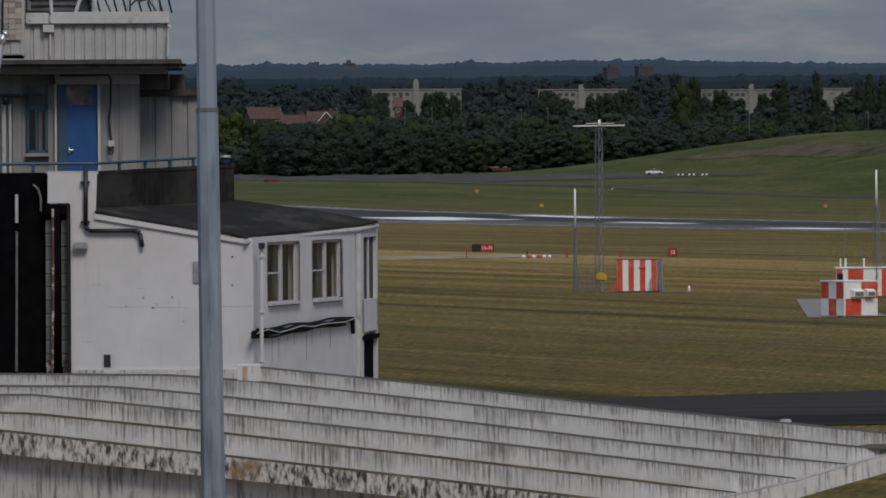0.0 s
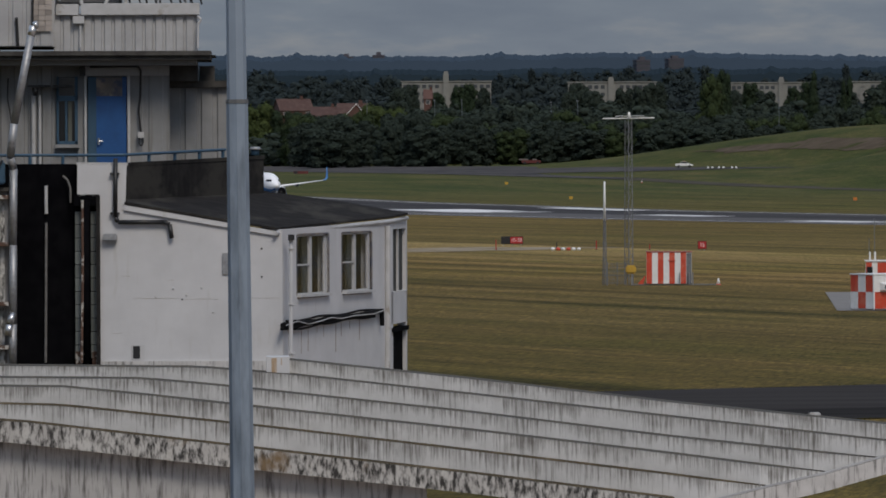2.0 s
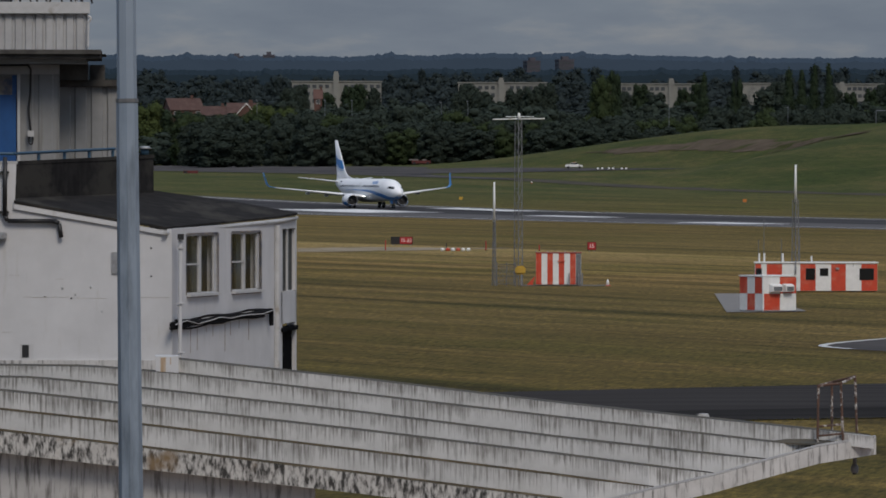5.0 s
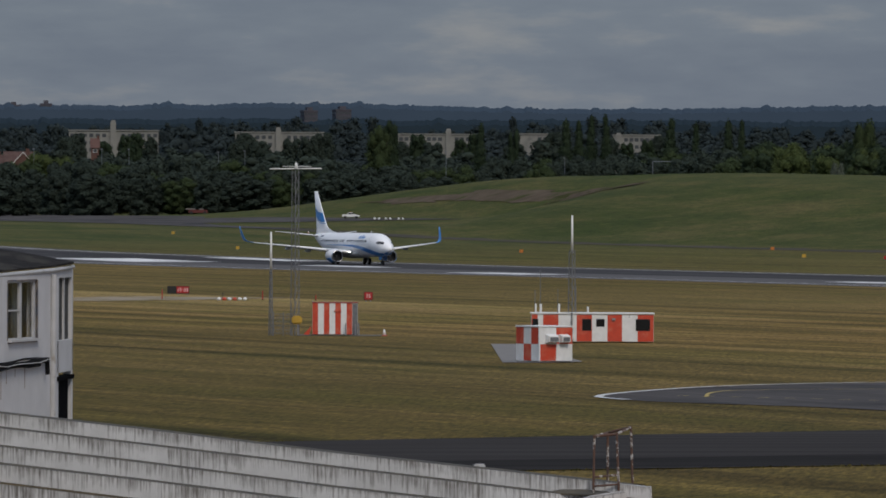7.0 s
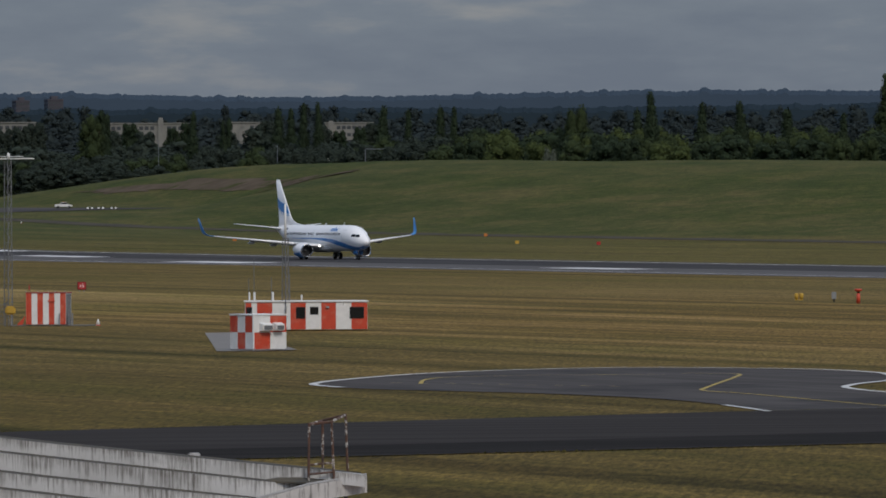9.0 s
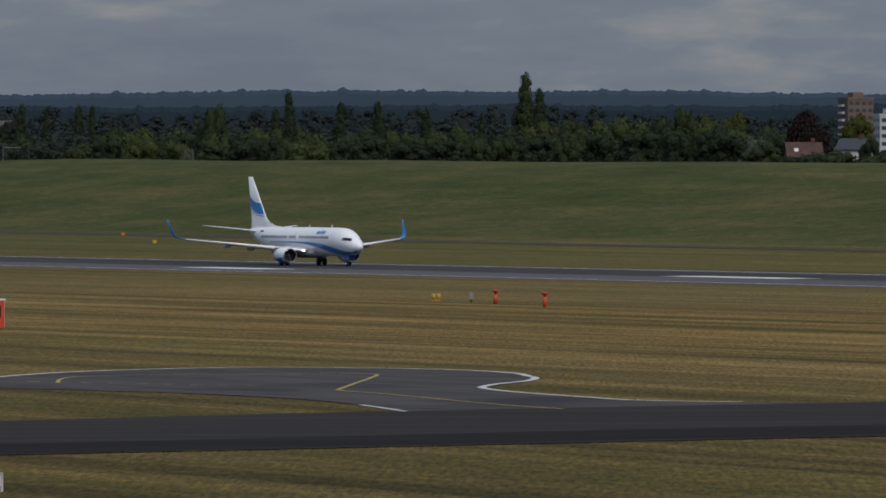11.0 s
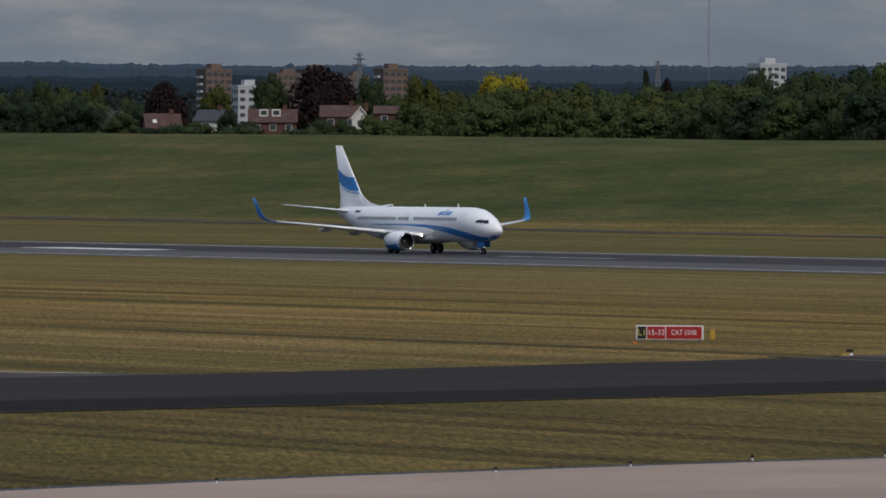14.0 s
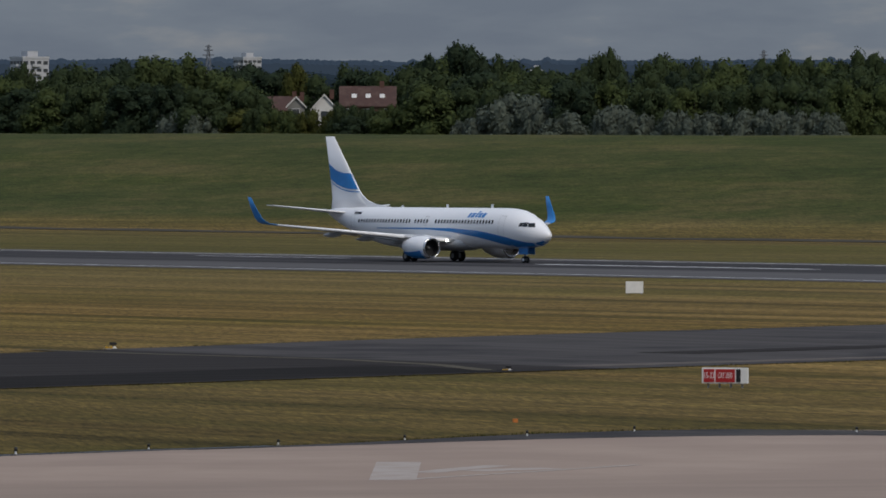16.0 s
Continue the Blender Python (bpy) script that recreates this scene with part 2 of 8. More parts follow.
def grass_material():
    """Dry mown grass: swathes along the mower's way, greener and browner patches, scuffed earth on the bank."""
    m = bpy.data.materials.new("dry_mown_grass")
    m.use_nodes = True
    n, l = m.node_tree.nodes, m.node_tree.links
    b = n["Principled BSDF"]
    b.inputs["Roughness"].default_value, b.inputs["Specular IOR Level"].default_value = 1.0, 0.1
    co = n.new("ShaderNodeTexCoord")

    def nz(scale, stretch, turn, detail=5, rough=0.6, shift=0):
        mp, t = n.new("ShaderNodeMapping"), n.new("ShaderNodeTexNoise")
        mp.vector_type = "TEXTURE"
        mp.inputs["Rotation"].default_value = (0, 0, turn)
        mp.inputs["Location"].default_value = (shift, 0, 0)
        mp.inputs["Scale"].default_value = [1 / v for v in stretch]
        l.new(co.outputs["Object"], mp.inputs[0])
        l.new(mp.outputs[0], t.inputs["Vector"])
        t.inputs["Scale"].default_value, t.inputs["Detail"].default_value, t.inputs["Roughness"].default_value = scale, detail, rough
        return t.outputs["Fac"]

    def ramp(fac, *stops):
        r = n.new("ShaderNodeValToRGB")
        els = r.color_ramp.elements
        els[0].position, els[0].color = stops[0][0], (*stops[0][1], 1)
        els[1].position, els[1].color = stops[-1][0], (*stops[-1][1], 1)
        for p, c in stops[1:-1]:
            els.new(p).color = (*c, 1)
        l.new(fac, r.inputs[0])
        return r.outputs[0]

    def mix(fac, a, c, kind="MIX"):
        x = n.new("ShaderNodeMixRGB")
        x.blend_type = kind
        for i, v in enumerate((fac, a, c)):
            if isinstance(v, (int, float)):
                x.inputs[i].default_value = v
            elif isinstance(v, tuple):
                x.inputs[i].default_value = (*v, 1)
            else:
                l.new(v, x.inputs[i])
        return x.outputs[0]

    # swathes, a few metres wide and hundreds long
    swathe = ramp(nz(0.13, (0.045, 1, 1), RW + 0.05, 7, 0.76), (0.40, (0.088, 0.070, 0.023)), (0.47, (0.146, 0.104, 0.039)), (0.53, (0.190, 0.132, 0.053)), (0.62, (0.275, 0.192, 0.086)))
    broad = ramp(nz(0.010, (0.25, 1, 1), RW, 3, 0.5, 40), (0.40, (0, 0, 0)), (0.62, (1, 1, 1)))
    col = mix(broad, swathe, (0.82, 0.80, 0.66), "MULTIPLY")
    # by distance across: greener beside the runway and beyond it, paler at the mower's edge
    def along(way):
        v = n.new("ShaderNodeVectorMath")
        v.operation = "DOT_PRODUCT"
        v.inputs[1].default_value = (*way, 0)
        l.new(co.outputs["Object"], v.inputs[0])
        return v.outputs["Value"]

    def rise(val, *stops):
        lo, hi = stops[0][0], stops[-1][0]
        mr = n.new("ShaderNodeMapRange")
        mr.inputs["From Min"].default_value, mr.inputs["From Max"].default_value = lo, hi
        l.new(val, mr.inputs["Value"])
        return ramp(mr.outputs[0], *[((p - lo) / (hi - lo), (q, q, q)) for p, q in stops])

    across, down = along(N_DIR), along(H_DIR)
    lush = mix(rise(nz(0.05, (0.3, 1, 1), RW, 5, 0.7, 90), (0.35, 0), (0.65, 1)), (0.077, 0.067, 0.020), (0.124, 0.095, 0.035))
    near = mix(1.0, rise(across, (270, 0), (279, 0), (281, 0.75), (400, 0.6), (410, 0)), rise(down, (-1200, 1), (-780, 1), (-640, 0.15), (-300, 0)), "MULTIPLY")
    col = mix(near, col, lush)
    col = mix(rise(across, (440, 0), (470, 0.85), (560, 0.7), (606, 0.15), (640, 0.2), (700, 0)), col, mix(1.0, lush, (0.84, 0.98, 0.95), "MULTIPLY"))
    pale = mix(1.0, rise(across, (225, 0), (262, 0.8), (279, 1), (281, 0), (300, 0)), rise(down, (-1200, 1), (-800, 0.9), (-640, 0), (-300, 0)), "MULTIPLY")
    col = mix(mix(1.0, pale, (0.85, 0.85, 0.85), "MULTIPLY"), col, (0.25, 0.195, 0.088))
    col = mix(rise(across, (60, 0.75), (190, 0.6), (235, 0), (300, 0)), col, mix(rise(nz(0.05, (0.3, 1, 1), RW, 5, 0.7, 190), (0.35, 0), (0.65, 1)), (0.045, 0.044, 0.011), (0.092, 0.072, 0.024)))
    dry = mix(1.0, rise(across, (290, 0), (350, 0.6), (398, 0.75), (402, 0)), rise(down, (-900, 0), (-700, 1), (-550, 1), (-330, 0.2), (-100, 0)), "MULTIPLY")
    col = mix(dry, col, mix(broad, (0.168, 0.124, 0.060), (0.125, 0.104, 0.042)))
    # dark wheel lines left by the mower, warm dry thatch between
    lines = ramp(nz(0.17, (0.010, 1, 1), RW + 0.035, 2, 0.55, 300), (0.36, (0.60, 0.60, 0.56)), (0.43, (1, 1, 1)), (0.58, (1, 1, 1)), (0.66, (1.22, 1.2, 1.2)))
    col = mix(1.0, col, lines, "MULTIPLY")
    col = mix(1.0, col, (1.08, 1.03, 0.92), "MULTIPLY")
    # on the bank and beyond, longer and greener
    sep = n.new("ShaderNodeSeparateXYZ")
    l.new(co.outputs["Object"], sep.inputs[0])
    high = n.new("ShaderNodeMapRange")
    high.inputs["From Min"].default_value, high.inputs["From Max"].default_value = 0.2, 2.4
    l.new(sep.outputs[2], high.inputs["Value"])
    green = ramp(nz(0.07, (0.3, 1, 1), RW, 9, 0.74, 11), (0.36, (0.040, 0.053, 0.014)), (0.50, (0.064, 0.070, 0.021)), (0.64, (0.102, 0.089, 0.033)))
    col = mix(high.outputs[0], col, green)
    fine = ramp(nz(0.6, (0.4, 1, 1), RW + 0.03, 7, 0.85), (0.37, (0.55, 0.57, 0.55)), (0.63, (1.38, 1.33, 1.26)))
    col = mix(0.7, col, fine, "MULTIPLY")
    tuft = ramp(nz(0.35, (0.5, 1, 1), RW, 5, 0.7, 7), (0.62, (0, 0, 0)), (0.74, (1, 1, 1)))
    col = mix(mix(0.5, tuft, (0, 0, 0)), col, (0.045, 0.055, 0.016))
    patch = ramp(nz(0.035, (0.35, 1, 1), RW + 0.1, 6, 0.68, 140), (0.50, (0, 0, 0)), (0.62, (1, 1, 1)))
    col = mix(mix(0.6, (0, 0, 0), patch), col, mix(1.0, col, (0.74, 0.88, 0.62), "MULTIPLY"))
    grain = ramp(nz(3.6, (0.11, 1, 1), radians(82), 4, 0.8, 17), (0.38, (0.36, 0.38, 0.36)), (0.5, (1, 1, 1)), (0.62, (1.75, 1.7, 1.6)))
    col = mix(mix(high.outputs[0], (0.68, 0.68, 0.68), (0.34, 0.34, 0.34)), col, grain, "MULTIPLY")
    l.new(col, b.inputs["Base Color"])
    return m


M_grass = grass_material()
us = [-6000, -4500, -3500, -3000, -2700] + [-2500 + 20 * i for i in range(111)] + [-200, 0, 400, 1000, 2500]
vs = [-1500, -400, 0, 200, 230, 260, 290, 320, 350, 380, 400, 440, 476] + [500 + 20 * i for i in range(5)] + [594 + 6 * i for i in range(32)] + [800 + 60 * i for i in range(75)]
sheet("ground", us, vs, on_land, M_grass, label="dry mown airfield grass, striped by the mower, rising to a long bank")


def smooth_line(points, n=6):
    """A rounded line through points."""
    out = []
    for i in range(len(points) - 1):
        p0, p1, p2, p3 = (Vector(points[max(0, min(len(points) - 1, j))]) for j in (i - 1, i, i + 1, i + 2))
        for k in range(n):
            t = k / n
            out.append(0.5 * (2 * p1 + (p2 - p0) * t + (2 * p0 - 5 * p1 + 4 * p2 - p3) * t * t + (3 * p1 - p0 - 3 * p2 + p3) * t ** 3))
    out.append(Vector(points[-1]))
    return out


def painted(name, points, width, mat, up, label, category="marking"):
    """A painted line on the ground through places (s, n)."""
    pts = [Vector((p[0], p[1])) for p in points]
    bm = bmesh.new()
    prev = None
    for i, p in enumerate(pts):
        d = (pts[min(i + 1, len(pts) - 1)] - pts[max(i - 1, 0)]).normalized()
        q = Vector((-d.y, d.x)) * width / 2
        a, b = bm.verts.new(field(p.x + q.x, p.y + q.y, up)), bm.verts.new(field(p.x - q.x, p.y - q.y, up))
        if prev:
            bm.faces.new((prev[0], prev[1], b, a))
        prev = (a, b)
    return tagged(part(name, bm, mat), label, category, kind="structure")


# runway
ALONG = [-3000, -2700] + [-2500 + 20 * i for i in range(111)] + [-200, 0, 400, 1000, 2000]
sheet("runway", ALONG, [400, 440, 468], lambda s, n: field(s, n, between(s, RISE) + 0.03), M_runway, label="grey asphalt runway", category="runway")
sheet("runway_rubber", ALONG[1:], [429, 459], lambda s, n: field(s, n, between(s, RISE) + 0.036), M_rubber, label="black rubber laid down along the runway", category="marking")
for n0 in (405.5, 463.5):
    sheet("runway_edge_line", ALONG, [n0 - 0.45, n0 + 0.45], lambda s, n: field(s, n, between(s, RISE) + 0.042), M_line, label="worn white runway edge line", category="marking")
M_mark = material("fresh_white_paint", (0.72, 0.72, 0.71), 1.0, spec=0.05, second=(0.6, 0.6, 0.59), scale=0.5)
for s0, s1, n0, n1 in ((-1352, -1302, 425, 434), (-1366, -1320, 456.5, 460), (-1118, -1086, 413, 417.5), (-985, -957, 418.5, 422), (-862, -831, 431, 434.5), (-616, -572, 440, 444), (-692, -664, 451, 454), (-1240, -1205, 431, 434.5), (-1440, -1405, 425, 431), (-1540, -1500, 427, 433), (-760, -733, 437, 440)):
    sheet("runway_marking", [s0 + (s1 - s0) * k / 4 for k in range(5)], [n0 - 0.4 * (n1 - n0), n1 + 0.4 * (n1 - n0)] if s0 < -800 else [n0 + 1, n1 - 1], lambda s, n: field(s, n, between(s, RISE) + 0.05), M_mark if s0 < -800 else M_line, label="white painted runway marking", category="marking")
# taxiway beside the apron, newly laid, then older and greyer
UP = [(-300, -240), (110, -319), (152, -333), (180, -338), (217, -350), (250, -365), (299, -380), (700, -520)]
LOW = [(-300, -215), (105, -282), (123, -285), (155, -291), (183, -296), (205, -302), (246, -313), (700, -450)]
strip = lambda n, v: field(between(n, LOW) + (between(n, UP) - between(n, LOW)) * v, n, 0.04)
sheet("taxiway", [-300 + 10 * i for i in range(52)] + [219 + 3 * i for i in range(3)], [0, 0.5, 1], strip, M_dark_asphalt, label="newly laid black asphalt taxiway", category="taxiway")
sheet("taxiway_lane", [-300 + 10 * i for i in range(52)] + [219], [0.03, 0.16, 0.3], lambda n, v: strip(n, v + 0.012 * noise.noise((n * 0.03, 2, 5))) + Vector((0, 0, 0.006)), M_lane, label="darker freshly rolled lane of the taxiway", category="taxiway")
sheet("old_taxiway", [222 + 12 * i for i in range(40)], [0, 0.5, 1], lambda n, v: strip(n, v) - Vector((0, 0, 0.008)), M_asphalt, label="older grey asphalt taxiway", category="taxiway")
painted("taxiway_edge", [(-312, 226), (-317, 250), (-327, 300), (-350, 390)], 2.4, material("pale_concrete_edge", (0.12, 0.105, 0.095), 1.0, spec=0.03, second=(0.16, 0.14, 0.125), scale=0.4), 0.046, "pale concrete edge strip of the taxiway")
painted("taxiway_seam", [(-356, 222), (-344, 222), (-330, 224), (-318, 222), (-308, 218)], 1.0, material("worn_seam", (0.10, 0.09, 0.07), 1.0, spec=0.03), 0.05, "worn pale seam across the taxiway")
painted("taxiway_line", [(-330, 245), (-345, 300), (-370, 370)], 4.0, M_dark_asphalt, 0.05, "dark patched band on the taxiway")
painted("gravel_way", smooth_line([(-775, 200), (-790, 235), (-799, 252), (-807, 262), (-812, 267), (-819, 274)]), 20.0, material("pale_gravel", (0.27, 0.225, 0.165), 1.0, spec=0.03, second=(0.33, 0.28, 0.21), scale=0.4, third=(0.18, 0.14, 0.07), third_scale=0.2), 0.04, "pale gravel service way across the grass", "path")
# turning loop
LOOP_TOP = smooth_line([(-384, 151.5), (-391, 152.6), (-400, 158), (-412, 168), (-418.5, 178), (-419, 184), (-414, 189), (-407.4, 191), (-399.7, 190.2), (-393.2, 187.9)])
LOOP_RIGHT = smooth_line([(-393.2, 187.9), (-389.2, 186.4), (-383.6, 183.2), (-378, 178.8), (-373.7, 176), (-370.2, 174.3), (-363.5, 172.6), (-352.6, 171.4), (-344, 171.8), (-336, 181)])
LOOP_IN = smooth_line([(-332, 152.3), (-340, 154.3), (-349, 156.2), (-358, 157), (-369, 155.6), (-379, 152), (-384, 151.5)])
bm = bmesh.new()
ring = [bm.verts.new(field(p.x, p.y, 0.03)) for p in LOOP_TOP + LOOP_RIGHT[1:] + LOOP_IN[:-1]]
bmesh.ops.triangulate(bm, faces=[bm.faces.new(ring)])
tagged(part("taxiway_loop", bm, M_asphalt), "grey asphalt turning loop beside the taxiway", "taxiway", kind="structure")
painted("loop_edge", LOOP_TOP, 0.5, M_line, 0.05, "white edge line of the loop")
painted("loop_edge", LOOP_RIGHT[1:-4], 0.45, M_line, 0.05, "white edge line of the loop")
painted("loop_edge", LOOP_IN[:9], 0.35, M_line, 0.05, "white edge line of the loop")
painted("taxi_line", smooth_line([(-389, 158), (-398, 162), (-403, 166), (-404, 172), (-402, 178)]), 0.22, M_yellow_line, 0.05, "yellow taxi line")
painted("taxi_line", smooth_line([(-404, 180), (-401.3, 182.1), (-394, 178.7), (-382.8, 172.7), (-373.2, 167.6), (-369.5, 165.7), (-366, 164.9), (-360.5, 164.5), (-341.5, 161.5), (-332.8, 160.9)]), 0.24, M_yellow_line, 0.05, "yellow taxi line")
for k in range(9):
    painted("loop_dash", [(-392 + 1.6 * k, 157.5 + 0.9 * k), (-391.4 + 1.6 * k, 157.9 + 0.9 * k)], 0.22, M_yellow_line, 0.051, "faded yellow dash on the loop")
# apron
EDGE = [(40, -190), (103, -217.7), (124, -225), (142, -229.1), (157, -231.5), (168, -235.6), (177, -237), (182, -231), (200, -226), (500, -170)]
sheet("apron", [40 + 6 * i for i in range(76)], [0, 0.3, 1], lambda n, v: field(between(n, EDGE) * (1 - v) - 40 * v, n, 0.03), M_concrete, label="pale pinkish concrete apron, stained", category="apron")
painted("apron_edge_gap", [(between(n, EDGE) - 0.35 + 0.25 * noise.noise((n * 0.6, 1, 3)), n) for n in [60 + 1.5 * k for k in range(64)]], 0.8, M_black, 0.044, "dark uneven line along the apron edge")
sheet("apron_border", [150 + 4 * i for i in range(40)], [0, 1], lambda n, v: field(between(n, EDGE) - 0.3 + v * (0.8 + 12 * step(150, 200, n)), n, 0.036), M_asphalt, label="grey asphalt border of the apron", category="apron")
M_faded = material("faded_paint", (0.40, 0.345, 0.305), 0.9, second=(0.35, 0.285, 0.24), scale=0.8)
painted("apron_marking", [(-204.7, 141.2), (-216.8, 149.8)], 1.5, M_faded, 0.036, "faded white apron marking")
painted("apron_marking", [(-204.9, 142.0), (-207.5, 148.5), (-210.2, 154.9)], 0.35, M_faded, 0.038, "faded white apron line")
painted("apron_marking", [(-209.0, 145.4), (-210.6, 147.7), (-212.4, 150.8)], 1.0, M_faded, 0.0345, "faded white apron marking")
painted("apron_marking", [(-209.4, 147.5), (-209.6, 150.9)], 1.3, M_faded, 0.0335, "faded white apron marking")
# rough grass fringing the paved edges
def fringe():
    rng = np.random.default_rng(4)
    spots = []
    for line, lo, hi, shift, count in ((UP, 60, 330, -0.15, 3600), (LOW, 60, 330, 0.15, 3000), (EDGE, 80, 185, -0.7, 2600)):
        for _ in range(count):
            n = rng.uniform(lo, hi)
            s = between(n, line) + shift + rng.normal() * 0.22
            spots.append((*field(s, n).xy, rng.uniform(0.02, 0.055) * (0.5 + 1.1 * abs(noise.noise((n * 0.25, lo, hi))))))
    verts, faces = [], []
    for x, y, h in spots:
        for k in range(3):
            a, o = rng.uniform(0, 6.28), len(verts)
            w = h * rng.uniform(0.5, 1.0)
            verts += [(x + w * math.cos(a), y + w * math.sin(a), 0.0), (x - w * math.cos(a), y - w * math.sin(a), 0.0), (x + w * rng.uniform(-0.8, 0.8), y + w * rng.uniform(-0.8, 0.8), h + 0.045)]
            faces.append((o, o + 1, o + 2))
    me = bpy.data.meshes.new("edge_grass")
    me.from_pydata(verts, [], faces)
    me.materials.append(material("rough_edge_grass", (0.060, 0.060, 0.018), 1.0, spec=0.05, second=(0.15, 0.125, 0.052), scale=0.8, per=0.3, island=True))
    tagged(new("edge_grass", me), "rough tufted grass fringing the paved edges", "grass", kind="stuff")


fringe()
# far taxiway under the bank, and the pad at its end
sheet("far_taxiway", [-1730 + 20 * i for i in range(95)], [590, 594, 600], lambda s, n: on_land(s, n, 0.07), material("dusty_old_asphalt", (0.082, 0.074, 0.058), 1.0, spec=0.03, second=(0.066, 0.060, 0.050), scale=0.05), label="narrow grey taxiway along the foot of the bank", category="taxiway")
sheet("far_pad", [-2700 + 20 * i for i in range(50)], [600 + 6 * i for i in range(11)], lambda s, n: on_land(s, 590 + (n - 600) / 60 * (72 - 62 * step(-2020, -1770, s)), 0.09), M_asphalt, label="grey asphalt pad at the end of the far taxiway", category="taxiway")
sheet("far_pad", [-1905 + 10 * i for i in range(19)], [0, 0.25, 0.5, 0.75, 1], lambda s, v: on_land(s, 600 + 52 * v - 14 * math.sin(v * 3.14) * step(-1790, -1700, s) if s < -1850 else 652 - (1 - v) * 52 * (1 - step(-1850, -1740, s)) - v * 0.5, 0.10), M_asphalt, label="grey asphalt spur below the end of the bank", category="taxiway")

# scuffed bare earth on the end of the bank
M_earth = material("bare_brown_earth", (0.085, 0.066, 0.047), 1.0, spec=0.03, second=(0.12, 0.094, 0.068), scale=0.15, third=(0.055, 0.058, 0.022), third_scale=0.12, third_low=0.5, third_high=0.6)
for s0, n0, ls, ln, sd in ((-1800, 681, 75, 6, 1), (-1868, 679, 40, 4, 4), (-1735, 676, 40, 5, 7)):
    bm = bmesh.new()
    rim = []
    for k in range(40):
        t = 2 * math.pi * k / 40
        q = 0.75 + 0.5 * noise.noise((3 * math.cos(t), 3 * math.sin(t), sd))
        rim.append((s0 + ls * q * math.cos(t), n0 + ln * q * math.sin(t)))
    mid = bm.verts.new(on_land(s0, n0, 0.12))
    for ring_k in (0.5, 1.0):
        vs_ = [bm.verts.new(on_land(s0 + (a - s0) * ring_k, n0 + (b - n0) * ring_k, 0.12)) for a, b in rim]
        for k in range(40):
            if ring_k == 0.5:
                bm.faces.new((mid, vs_[k], vs_[(k + 1) % 40]))
            else:
                bm.faces.new((inner[k], vs_[k], vs_[(k + 1) % 40], inner[(k + 1) % 40]))
        inner = vs_
    tagged(part("bare_earth", bm, M_earth), "scuffed bare brown earth on the bank", "earth", kind="structure")


# ---- the old terminal: x to the right, y away, z up, seen square on ----
SITE = Matrix.Translation(polar(-1.649, 206)) @ pose(0, 0, 0, 0, 0, 1.649)


def streaked(name, base, pale, dark, amount=0.56, across=7.0, along=0.45, rust=None):
    """Painted render with dirt run down in streaks, and rust where rust is given."""
    m = material(name, base, 0.8, second=pale, scale=1.3, third=dark, third_scale=1.0, third_stretch=(across, across, along), third_low=amount, third_high=amount + 0.17, bump=0.15, detail=7)
    if rust:
        n, l = m.node_tree.nodes, m.node_tree.links
        b = n["Principled BSDF"]
        old = b.inputs["Base Color"].links[0].from_socket
        co, t, r, mx = n.new("ShaderNodeTexCoord"), n.new("ShaderNodeTexNoise"), n.new("ShaderNodeValToRGB"), n.new("ShaderNodeMixRGB")
        t.inputs["Scale"].default_value, t.inputs["Detail"].default_value = 0.8, 6
        r.color_ramp.elements[0].position, r.color_ramp.elements[1].position = 0.62, 0.70
        mx.inputs[2].default_value = (*rust, 1)
        l.new(co.outputs["Object"], t.inputs["Vector"])
        l.new(t.outputs["Fac"], r.inputs[0])
        l.new(r.outputs[0], mx.inputs[0])
        l.new(old, mx.inputs[1])
        l.new(mx.outputs[0], b.inputs["Base Color"])
    return m


M_render = material("white_painted_render", (0.485, 0.485, 0.495), 0.8, second=(0.545, 0.545, 0.555), scale=0.7, third=(0.42, 0.41, 0.39), third_scale=1.2, third_stretch=(3, 3, 0.4), third_low=0.60, third_high=0.78, bump=0.1)
M_steps = streaked("stained_white_concrete", (0.44, 0.43, 0.42), (0.54, 0.53, 0.52), (0.15, 0.145, 0.138), 0.51, 11.0, 1.3)


